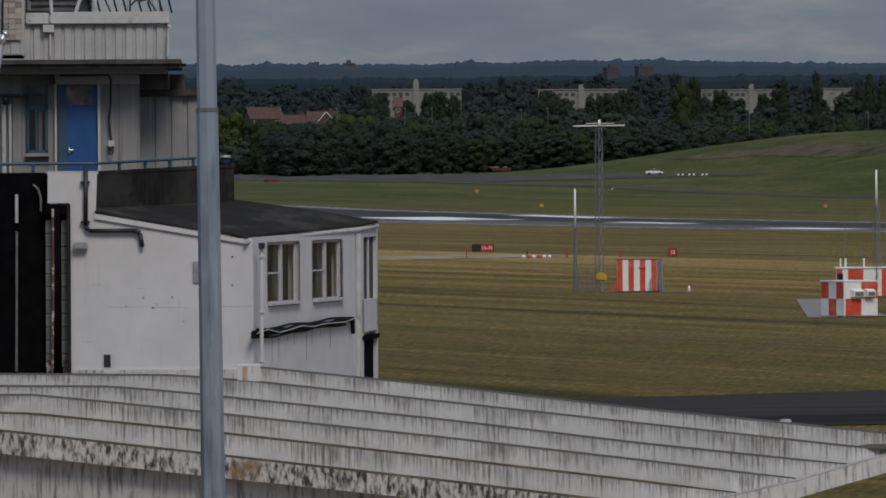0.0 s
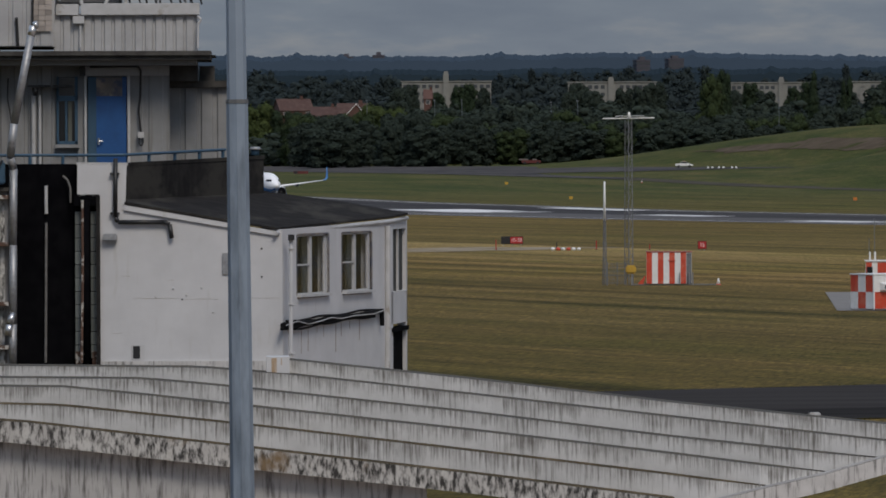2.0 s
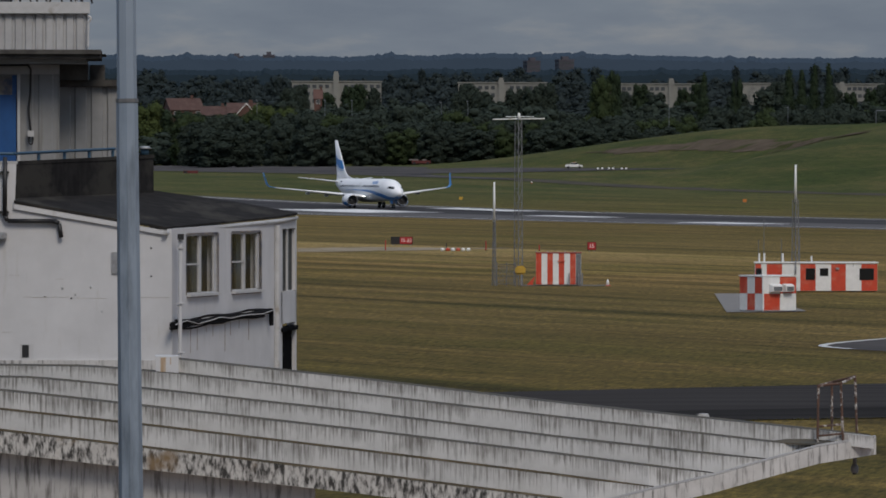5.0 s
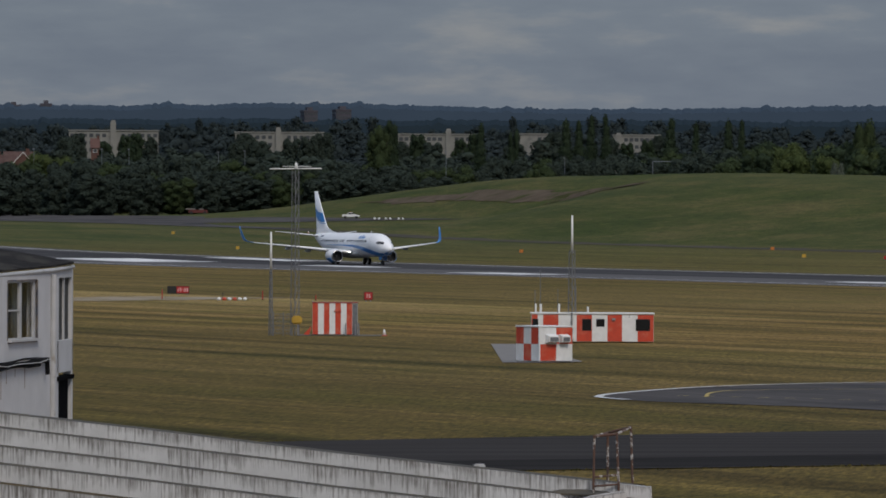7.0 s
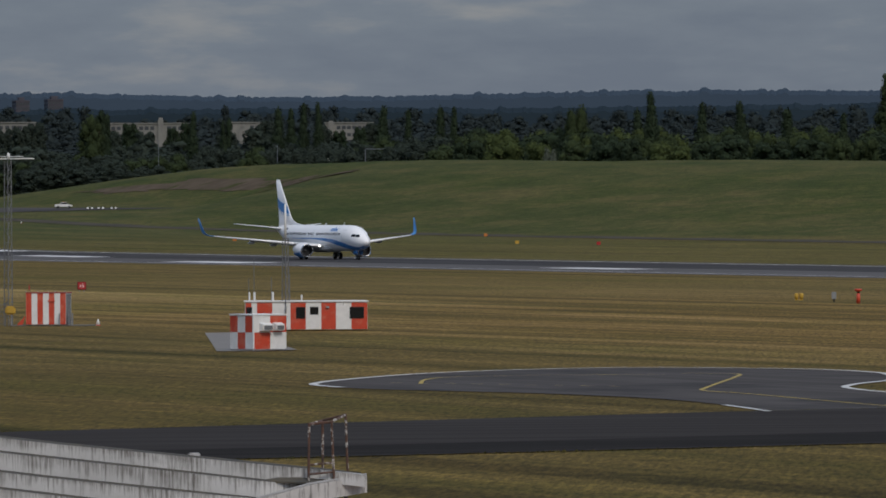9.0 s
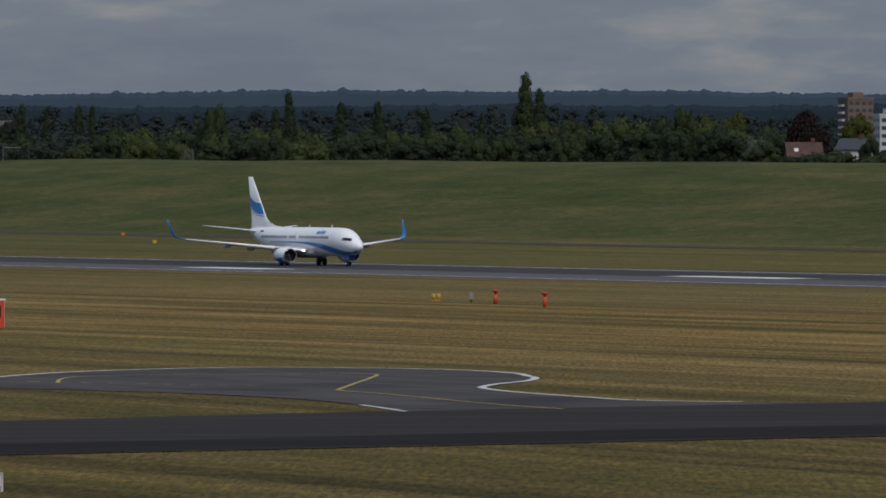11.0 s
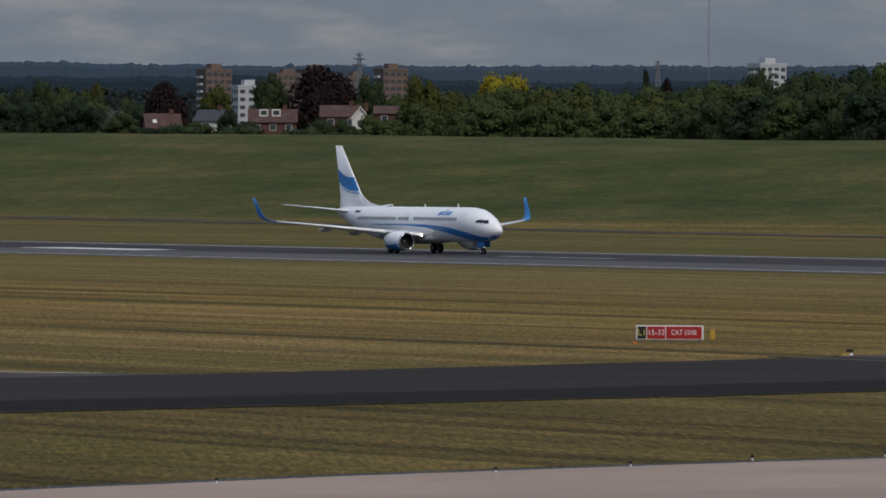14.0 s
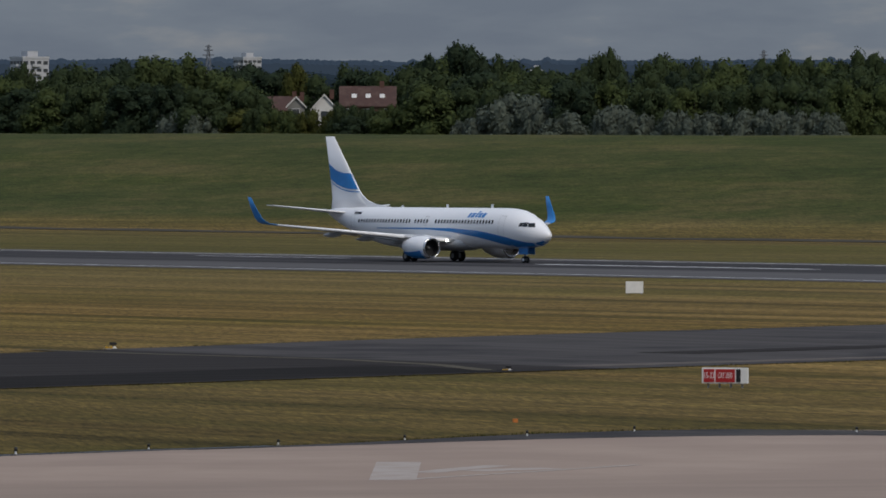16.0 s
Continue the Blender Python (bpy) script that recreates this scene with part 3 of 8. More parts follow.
def hung(name, base, pale, dark, reach, low, high):
    """Concrete with dirt that has run down from the top edge; the second map axis is the share of the height."""
    m = material(name, base, 0.85, second=pale, scale=1.1, detail=7, bump=0.15)
    n, l = m.node_tree.nodes, m.node_tree.links
    b = n["Principled BSDF"]
    old = b.inputs["Base Color"].links[0].from_socket
    uv = n.new("ShaderNodeUVMap")

    def run(sx, sy, detail):
        mp, t = n.new("ShaderNodeMapping"), n.new("ShaderNodeTexNoise")
        mp.inputs["Scale"].default_value = (sx, sy, 1)
        t.inputs["Scale"].default_value, t.inputs["Detail"].default_value, t.inputs["Roughness"].default_value = 1.0, detail, 0.65
        l.new(uv.outputs[0], mp.inputs[0])
        l.new(mp.outputs[0], t.inputs["Vector"])
        return t.outputs["Fac"]

    def calc(kind, a, c):
        x = n.new("ShaderNodeMath")
        x.operation = kind
        for i, v in enumerate((a, c)):
            if isinstance(v, float):
                x.inputs[i].default_value = v
            else:
                l.new(v, x.inputs[i])
        return x.outputs[0]

    sep = n.new("ShaderNodeSeparateXYZ")
    l.new(uv.outputs[0], sep.inputs[0])
    amount = calc("ADD", calc("MULTIPLY", run(14.0, 0.35, 5), 0.72), calc("MULTIPLY", run(0.7, 0.4, 3), 0.38))
    amount = calc("SUBTRACT", amount, calc("MULTIPLY", sep.outputs[1], reach))
    r, mx = n.new("ShaderNodeValToRGB"), n.new("ShaderNodeMixRGB")
    r.color_ramp.elements[0].position, r.color_ramp.elements[1].position = low, high
    mx.inputs[2].default_value = (*dark, 1)
    l.new(amount, r.inputs[0])
    l.new(r.outputs[0], mx.inputs[0])
    l.new(old, mx.inputs[1])
    l.new(mx.outputs[0], b.inputs["Base Color"])
    return m


def hang_map(ob, shift=0.0):
    """Metres along and the share of the height from the top, for a strip of four-point rings."""
    me = ob.data
    uv = me.uv_layers.new(name="UVMap")
    for p in me.polygons:
        for li in p.loop_indices:
            vi = me.loops[li].vertex_index
            uv.data[li].uv = (me.vertices[vi].co.x + shift, 0.0 if vi % 4 in (1, 2) else 1.0)


M_aged_white = material("aged_white_gloss", (0.47, 0.47, 0.475), 0.6, second=(0.40, 0.40, 0.40), scale=2.5, third=(0.30, 0.28, 0.25), third_scale=2.0, third_low=0.6, third_high=0.7)
M_riser = hung("dirt_streaked_white_concrete", (0.50, 0.495, 0.485), (0.60, 0.595, 0.585), (0.15, 0.14, 0.127), 0.15, 0.46, 0.63)
M_fascia = streaked("blackened_concrete", (0.44, 0.425, 0.40), (0.54, 0.53, 0.50), (0.035, 0.033, 0.030), 0.43, 9.0, 3.2, (0.19, 0.13, 0.07))
M_tread = material("mossy_dark_concrete", (0.055, 0.052, 0.045), 0.95, second=(0.09, 0.075, 0.05), scale=2)
M_felt = material("grey_roofing_felt", (0.019, 0.018, 0.018), 1.0, spec=0.04, second=(0.032, 0.030, 0.029), scale=1.5, third=(0.05, 0.047, 0.042), third_scale=0.7, third_stretch=(1, 0.3, 1))
M_cladding = material("grey_white_cladding", (0.215, 0.218, 0.22), 0.8, second=(0.26, 0.262, 0.264), scale=1.0, third=(0.17, 0.165, 0.155), third_scale=1.0, third_stretch=(4, 4, 0.3), third_low=0.58, third_high=0.74)
M_white_clad = material("white_cladding", (0.34, 0.34, 0.345), 0.8, second=(0.42, 0.42, 0.425), scale=1.0, third=(0.23, 0.22, 0.205), third_scale=1.0, third_stretch=(5, 5, 0.3), third_low=0.60, third_high=0.76)
M_slab_edge = material("weathered_slab", (0.05, 0.047, 0.045), 0.95, spec=0.15, second=(0.085, 0.081, 0.075), scale=2.5, bump=0.2)
M_blue = material("blue_door_paint", (0.010, 0.075, 0.24), 0.5, second=(0.008, 0.06, 0.20), scale=3)
M_blue_dull = material("dull_blue_paint", (0.022, 0.065, 0.115), 0.6, second=(0.03, 0.075, 0.12), scale=3)
M_peeled = material("peeled_board", (0.20, 0.165, 0.135), 0.85, second=(0.05, 0.07, 0.12), scale=3, third=(0.28, 0.24, 0.2), third_scale=2)
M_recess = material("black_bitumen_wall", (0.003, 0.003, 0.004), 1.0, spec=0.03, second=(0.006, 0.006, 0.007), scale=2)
M_rust = material("rusted_steel", (0.105, 0.055, 0.038), 0.9, second=(0.06, 0.038, 0.03), scale=6, third=(0.42, 0.40, 0.37), third_scale=5, third_low=0.52, third_high=0.6)
M_pole = material("blue_grey_pole_paint", (0.25, 0.30, 0.37), 0.5, second=(0.215, 0.26, 0.325), scale=1.5, third=(0.13, 0.16, 0.20), third_scale=1.2, third_stretch=(3, 3, 0.5))
M_tile = material("grey_glazed_tile", (0.17, 0.185, 0.175), 0.5, per=0.2, second=(0.13, 0.145, 0.14), scale=5)
# dark tone that carries the dimness of the unlit rooms
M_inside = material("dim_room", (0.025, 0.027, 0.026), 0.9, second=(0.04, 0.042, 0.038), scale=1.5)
M_curtain = material("drab_curtain", (0.13, 0.135, 0.115), 0.9, second=(0.085, 0.09, 0.08), scale=2.0, stretch=(9, 9, 0.3))


def clear_glass():
    m = bpy.data.materials.new("window_glass")
    m.use_nodes = True
    n, l = m.node_tree.nodes, m.node_tree.links
    n.clear()
    o, mx, tr, gl = n.new("ShaderNodeOutputMaterial"), n.new("ShaderNodeMixShader"), n.new("ShaderNodeBsdfTransparent"), n.new("ShaderNodeBsdfGlossy")
    gl.inputs["Roughness"].default_value = 0.05
    mx.inputs[0].default_value = 0.14
    l.new(tr.outputs[0], mx.inputs[1])
    l.new(gl.outputs[0], mx.inputs[2])
    l.new(mx.outputs[0], o.inputs[0])
    return m


M_pane = clear_glass()
M_run = material("rusty_dirt_run", (0.26, 0.22, 0.18), 0.9, second=(0.40, 0.38, 0.35), scale=3.0)


# stains and rust, over a base darkened to paint in the wall's shade
M_grime_shade = streaked("sooty_stained_render", (0.24, 0.23, 0.22), (0.31, 0.30, 0.29), (0.06, 0.05, 0.042), 0.48, 6.0, 0.35, (0.13, 0.075, 0.045))
M_stain = material("orange_rust_stain", (0.38, 0.27, 0.17), 0.9, second=(0.47, 0.42, 0.37), scale=4, stretch=(6, 6, 0.5))
M_cable = material("black_cable_lagging", (0.009, 0.009, 0.010), 0.9, spec=0.08)
M_mud = material("brown_moss_and_mud", (0.085, 0.062, 0.034), 0.95, spec=0.1, second=(0.045, 0.042, 0.030), scale=2.5, third=(0.13, 0.10, 0.06), third_scale=1.4)


def site_thing(name, label, category, kind="", group=""):
    return thing(name, SITE.copy(), label, category, group, kind)


def wall_piece(points, depth_dir, bm=None):
    """A slab over a polygon, thick along depth_dir."""
    d = Vector(depth_dir)
    return bm_loft([[Vector(p) for p in points], [Vector(p) + d for p in points]], smooth=False)


def pipe(points, r, sides=8):
    bm = bmesh.new()
    for a, b in zip(points, points[1:]):
        bm_tube(a, b, r, sides=sides, bm=bm)
    return bm


def build_white_wing():
    wing = site_thing("terminal_wing", "white rendered terminal wing with a low felt roof and metal windows", "building")
    # front wall, stepping up at its end, down to the ground behind the canopy
    part("front_wall", wall_piece([(-4.42, 0.00, 10.00), (-3.13, 0.00, 9.99), (-3.17, 0.00, 8.89), (0.93, 0.00, 8.19), (0.94, 0, 0), (-3.84, 0, 0), (-3.83, 0.00, 9.16), (-4.43, 0.00, 9.17)], (0, 0.3, 0)), M_render, wing)
    part("wall_cap", wall_piece([(-4.45, 0.00, 10.04), (-3.10, 0.00, 10.03), (-3.10, 0.00, 9.96), (-4.45, 0.00, 9.97)], (0, 0.4, 0)), M_aged_white, wing)
    # roof verge board
    part("verge", wall_piece([(x, y - 0.08, z) for x, y, z in ((-3.20, 0.00, 8.92), (0.79, 0.00, 8.22), (0.79, 0.00, 8.10), (-3.20, 0.00, 8.78))], (0, 0.08, 0)), M_render, wing, "chipped white verge board")
    # felt roof and its upstand
    part("roof", wall_piece([(-3.19, -0.10, 8.94), (0.79, -0.10, 8.25), (4.02, 12.00, 8.45), (4.54, 15.00, 8.52), (2.87, 20.00, 8.80), (0.49, 16.00, 9.14), (-3.16, 1.50, 9.00)], (0, 0, 0.06)), M_felt, wing, "dark grey felt roof")
    part("upstand", wall_piece([(-3.15, 1.50, 9.99), (0.49, 15.00, 10.14), (0.50, 15.00, 9.09), (-3.16, 1.50, 8.90)], (0, 0.4, 0)), M_felt, wing, "felt-covered roof upstand")
    part("upstand_cap", wall_piece([(-3.17, 1.40, 10.03), (0.52, 15.00, 10.21), (0.52, 15.00, 10.11), (-3.17, 1.40, 9.94)], (0, 0.5, 0)), M_felt, wing)
    part("roof_vent", bm_tube((0.25, 15.00, 10.21), (0.25, 15.00, 10.38), 0.12, sides=12), M_blue_dull, wing)
    part("vent_cap", bm_tube((0.25, 15.00, 10.37), (0.25, 15.00, 10.45), 0.20, 0.12, 14), M_steel, wing, "domed metal vent cap")
    # receding wall with windows: piers, sill wall, head
    A, B, C_ = Vector((0.94, 0.00, 8.28)), Vector((4.02, 12.00, 8.40)), Vector((4.54, 16.00, 8.46))
    run = (B - A).xy.length
    axis = Vector((B.x - A.x, B.y - A.y, 0)).normalized()
    inward = Vector((-axis.y, axis.x, 0))
    place = lambda t, z: (A.x + (B.x - A.x) * t, A.y + (B.y - A.y) * t, z)

    def face(t0, t1, z0, z1, mat, name, out=0.0, thick=0.3, za=None, zb=None, parent=wing, label=""):
        pts = [Vector(place(t0, z0)), Vector(place(t1, z0)), Vector(place(t1, zb if zb is not None else z1)), Vector(place(t0, za if za is not None else z1))]
        return part(name, wall_piece([p - inward * out for p in pts], inward * thick), mat, parent, label)

    sill, head = 6.50, 8.10
    eave0, eave1 = A.z, B.z
    face(0, 1, 0, sill, M_render, "sill_wall")
    face(0, 1, head, head, M_render, "head_wall", za=eave0 - 0.02, zb=eave1 - 0.02)
    bays = ((0.13, 0.41), (0.535, 0.81))
    for t0, t1 in ((0, bays[0][0]), (bays[0][1], bays[1][0]), (bays[1][1], 1)):
        face(t0, t1, sill, head, M_render, "pier")
    for t0, t1 in bays:
        win = face(t0, t1, sill - 0.05, sill + 0.02, M_aged_white, "window_sill", out=0.12, thick=0.3)
        for a, b in ((t0, t0 + 0.016), (t1 - 0.016, t1), ((t0 + t1) / 2 - 0.010, (t0 + t1) / 2 + 0.010)):
            face(a, b, sill, head, M_aged_white, "window_frame", out=-0.06, thick=0.06, parent=win)
        for z0, z1 in ((sill, sill + 0.05), (head - 0.05, head)):
            face(t0, t1, z0, z1, M_aged_white, "window_frame", out=-0.06, thick=0.06, parent=win)
        for a, b, z0, z1 in ((t0 - 0.008, t0, sill, head), (t1, t1 + 0.008, sill, head), (t0, t1, head, head + 0.035), (t0, t1, sill - 0.085, sill - 0.05)):
            face(a, b, z0, z1, M_peeled, "weathered_edge", out=0.004, thick=0.06, parent=win, label="bare weathered window edge")
        face(t0, (t0 + t1) / 2, (sill + head) / 2 - 0.02, (sill + head) / 2 + 0.02, M_aged_white, "glazing_bar", out=-0.06, thick=0.05, parent=win)
        for a, b in ((t0, (t0 + t1) / 2), ((t0 + t1) / 2, t1)):
            pn = face(a, b, sill, head, M_pane, "pane", out=-0.09, thick=0.01, parent=win)
        face(t0 + 0.01, t0 + 0.05, sill, head, M_curtain, "curtain", out=-0.35, thick=0.05, parent=win, label="drab hanging curtain")
        face((t0 + t1) / 2 + 0.02, t1 - 0.05, sill, head, M_curtain, "curtain", out=-0.35, thick=0.05, parent=win, label="drab hanging curtain")
        # added sheet close behind the glass; the room's dimness is in its colour
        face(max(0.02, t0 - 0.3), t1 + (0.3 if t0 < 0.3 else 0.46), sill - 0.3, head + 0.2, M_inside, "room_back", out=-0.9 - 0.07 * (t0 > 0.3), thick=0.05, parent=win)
    # narrow far face with its window and low door
    def far_face(t0, t1, z0, z1, mat, name, out=0.0, thick=0.25, label=""):
        ax = Vector((C_.x - B.x, C_.y - B.y, 0)).normalized()
        inn = Vector((-ax.y, ax.x, 0))
        pts = [Vector((B.x + (C_.x - B.x) * t, B.y + (C_.y - B.y) * t, z)) - inn * out for t, z in ((t0, z0), (t1, z0), (t1, z1), (t0, z1))]
        return part(name, wall_piece(pts, inn * thick), mat, wing, label)

    zs, zh, zd0, zd1 = 6.40, 8.14, 4.23, 5.18
    far_face(0, 1, zh, eave1 - 0.02, M_render, "head_wall")
    far_face(0, 1, zd1 + 0.32, zs, M_render, "sill_wall")
    far_face(0, 0.10, 0, zh, M_render, "pier")
    far_face(0.92, 1, 0, zh, M_render, "pier")
    # no glass here: a sheet painted with the dim room's darkness
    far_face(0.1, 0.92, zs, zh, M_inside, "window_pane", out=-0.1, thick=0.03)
    far_face(0.1, 0.2, zs, zh, M_aged_white, "window_frame", out=-0.04, thick=0.05)
    far_face(0.5, 0.56, zs, zh, M_aged_white, "window_frame", out=-0.04, thick=0.05)
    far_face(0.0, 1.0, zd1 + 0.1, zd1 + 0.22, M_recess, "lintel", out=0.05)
    # near-black sheet fills the opening, painting in its unlit inside
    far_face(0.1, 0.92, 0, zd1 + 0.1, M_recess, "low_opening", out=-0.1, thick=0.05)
    # gutter, downpipe, cables and stray fittings
    part("gutter", pipe([(0.77, -0.20, 8.16), (4.02, 11.90, 8.37), (4.53, 15.60, 8.43)], 0.06), M_aged_white, wing)
    part("downpipe", pipe([(1.17, -0.05, 8.04), (1.15, -0.05, 4.87)], 0.055), M_render, wing, "white painted downpipe")
    part("hopper", bm_box(1.09, 1.26, -0.2, 0.0, 7.98, 8.13), M_black, wing)
    for yy in (7.76, 6.31, 5.02):
        part("pipe_bracket", bm_box(1.09, 1.28, -0.13, 0.0, yy - 0.02, yy + 0.02), M_aged_white, wing)
    pier = part("corner_pilaster", pipe([(3.91, 11.30, 8.25), (3.89, 11.30, 4.31)], 0.08), M_aged_white, wing, "white corner pipe")
    za, zb = 5.76, 5.89
    for r, dz, da, db in ((0.075, 0.0, -0.03, 0.87), (0.05, -0.07, -0.04, 0.80), (0.03, 0.09, 0.0, 0.84), (0.025, -0.13, -0.02, 0.42)):
        run = [Vector(place(t, za + (zb - za) * max(0.0, t) / 0.87 + dz + 0.03 * math.sin(t * 17 + r * 90))) - inward * 0.1 for t in [da + (db - da) * k / 9 for k in range(10)]]
        ring = [(r * math.cos(j * 0.785), r * math.sin(j * 0.785)) for j in range(8)]
        part("cable", bm_loft([[p + inward * c + Vector((0, 0, s)) for c, s in ring] for p in run]), M_cable, wing, "black lagged cable run" if r > 0.07 else "")
        if r > 0.07:
            part("cable_end", bm_tube(run[-1] + Vector((0, 0, 0.06)), run[-1] + Vector((0.02, 0.03, -0.4)), r, r * 0.8, 8), M_cable, wing)
            part("strand", pipe([q - inward * 0.1 + Vector((0, 0, 0.05 * math.sin(2.2 * k_))) for k_, q in enumerate(run)], 0.013, 5), M_aged_white, wing, "loose pale wire strand")
    part("drainpipe", pipe([(-3.42, -0.12, 10.14), (-3.43, -0.12, 8.60), (-3.36, -0.12, 8.47), (-2.16, -0.12, 8.47), (-2.01, -0.12, 8.41), (-1.95, -0.12, 8.04)], 0.06, 10), M_black, wing, "black bent drainpipe")
    for x, y in ((-3.44, 9.74), (-3.44, 8.70), (-2.19, 8.49)):
        part("pipe_clamp", bm_box(x - 0.12, x + 0.12, -0.16, 0.0, y - 0.03, y + 0.03), M_black, wing)
    part("wall_lamp", bm_box(-3.75, -3.38, -0.25, -0.0, 7.98, 8.17, bevel=0.03), M_steel, wing, "grey bulkhead lamp")
    part("vent_plate", bm_box(-0.63, -0.44, -0.05, 0.0, 7.09, 7.65), M_steel, wing)
    # no real depth: a thin black plate paints the hole's dark inside
    hole = part("wall_hole", bm_box(-2.98, -2.80, -0.02, 0.0, 4.89, 5.22), M_black, wing, "black plate standing in for a hole broken in the wall")
    part("hole_rim", bm_box(-3.03, -2.68, -0.012, 0.0, 4.85, 5.24, bevel=0.005), M_aged_white, hole)
    for t, z0, ln in ((0.16, 0.0, 0.8), (0.22, 0.05, 0.75), (0.36, 0.1, 0.45), (0.47, 0.1, 0.9), (0.52, 0.1, 0.5), (0.60, 0.1, 0.35), (0.69, 0.15, 0.7), (0.30, 0.1, 0.3)):
        zt = 5.72 + 0.2 * t
        face(t, t + 0.006, zt - ln, zt, M_run, "rust_run", out=0.006, thick=0.004, label="brown rust run below the cables")
    # black discs painted for the dark insides of small bolt holes
    for x, z in ((-1.69, 6.44), (0.40, 7.76), (0.40, 7.02)):
        part("bolt_hole", bm_tube((x, -0.012, z), (x, 0.0, z), 0.025, sides=8), M_black, wing)
    rng = random.Random(8)
    for z0, xa, xb in ((6.47, -2.95, -1.75), (6.44, -1.65, -0.75), (6.46, 0.1, 0.86), (7.05, -3.3, -3.05), (5.55, -3.5, -3.25), (6.95, -2.1, -1.9)):
        bm, x, z = bmesh.new(), xa, z0
        while x < xb:
            nx, nz_ = x + rng.uniform(0.08, 0.2), z0 + rng.uniform(-0.012, 0.012)
            bm_tube((x, -0.002, z), (min(nx, xb), -0.002, nz_), 0.0035, sides=4, bm=bm, caps=False)
            x, z = nx, nz_
        part("crack", bm, M_run, wing, "hairline crack in the render")
    for x, z, r in ((-1.95, 6.72, 0.05), (-1.6, 6.55, 0.035), (-1.2, 6.74, 0.04), (-2.4, 6.5, 0.03), (-0.9, 6.1, 0.03)):
        part("paint_blister", bm_tube((x, -0.012, z), (x + 0.03, 0.0, z), r * 0.5, r, 7), M_aged_white, wing)
    part("plinth", bm_box(-3.79, 0.83, -0.10, 0.0, 0.0, 4.82), M_steps, wing, "stained plinth course")


def build_recess():
    rec = site_thing("stair_recess", "near-black recess with old pipes and a tiled strip", "wall", "structure")
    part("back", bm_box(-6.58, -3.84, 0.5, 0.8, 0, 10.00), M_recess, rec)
    part("old_pipe", pipe([(-5.25, 0.40, 9.43), (-5.25, 0.40, 8.69)], 0.045), M_aged_white, rec, "flaking white pipe")
    part("old_pipe", pipe([(-5.25, 0.40, 8.46), (-5.28, 0.40, 4.78)], 0.035), M_mesh_grey, rec, "grey pipe")
    part("old_pipe", pipe([(-4.81, 0.30, 9.69), (-4.68, 0.30, 9.57), (-4.61, 0.30, 9.35), (-4.61, 0.30, 8.98)], 0.03), M_mesh_grey, rec, "bent conduit")
    col = site_thing("pipe_chase", "open pipe chase faced with grey tiles, rusty at its foot", "wall", "structure")
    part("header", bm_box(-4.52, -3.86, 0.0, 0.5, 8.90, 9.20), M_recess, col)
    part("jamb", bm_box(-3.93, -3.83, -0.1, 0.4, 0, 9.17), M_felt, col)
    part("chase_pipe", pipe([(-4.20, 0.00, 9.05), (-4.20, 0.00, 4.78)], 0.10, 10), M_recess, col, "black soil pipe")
    part("chase_pipe", pipe([(-4.29, -0.05, 9.05), (-4.29, -0.05, 6.98), (-4.33, -0.05, 4.79)], 0.04), M_rust, col, "thin rusty pipe")
    first = None
    zt, zb = 8.76, 4.90
    k = 11
    for i in range(k):
        for x0, x1 in ((-4.49, -4.32), (-4.08, -3.93)):
            h = (zt - zb) / k
            z = zb + h * i
            if first is None:
                first = part("tile", bm_box(0, x1 - x0, 0, 0.05, 0.01, h - 0.01), M_tile, col)
                first.location = (x0, 0.25, z)
            else:
                twin(first, col, Matrix.Translation((x0, 0.25, z)))
    for x0, x1 in ((-4.49, -4.32), (-4.05, -3.93)):
        part("rusty_foot", bm_box(x0, x1, 0.18, 0.3, 0.0, 5.08), M_rust, col, "rusted plate")


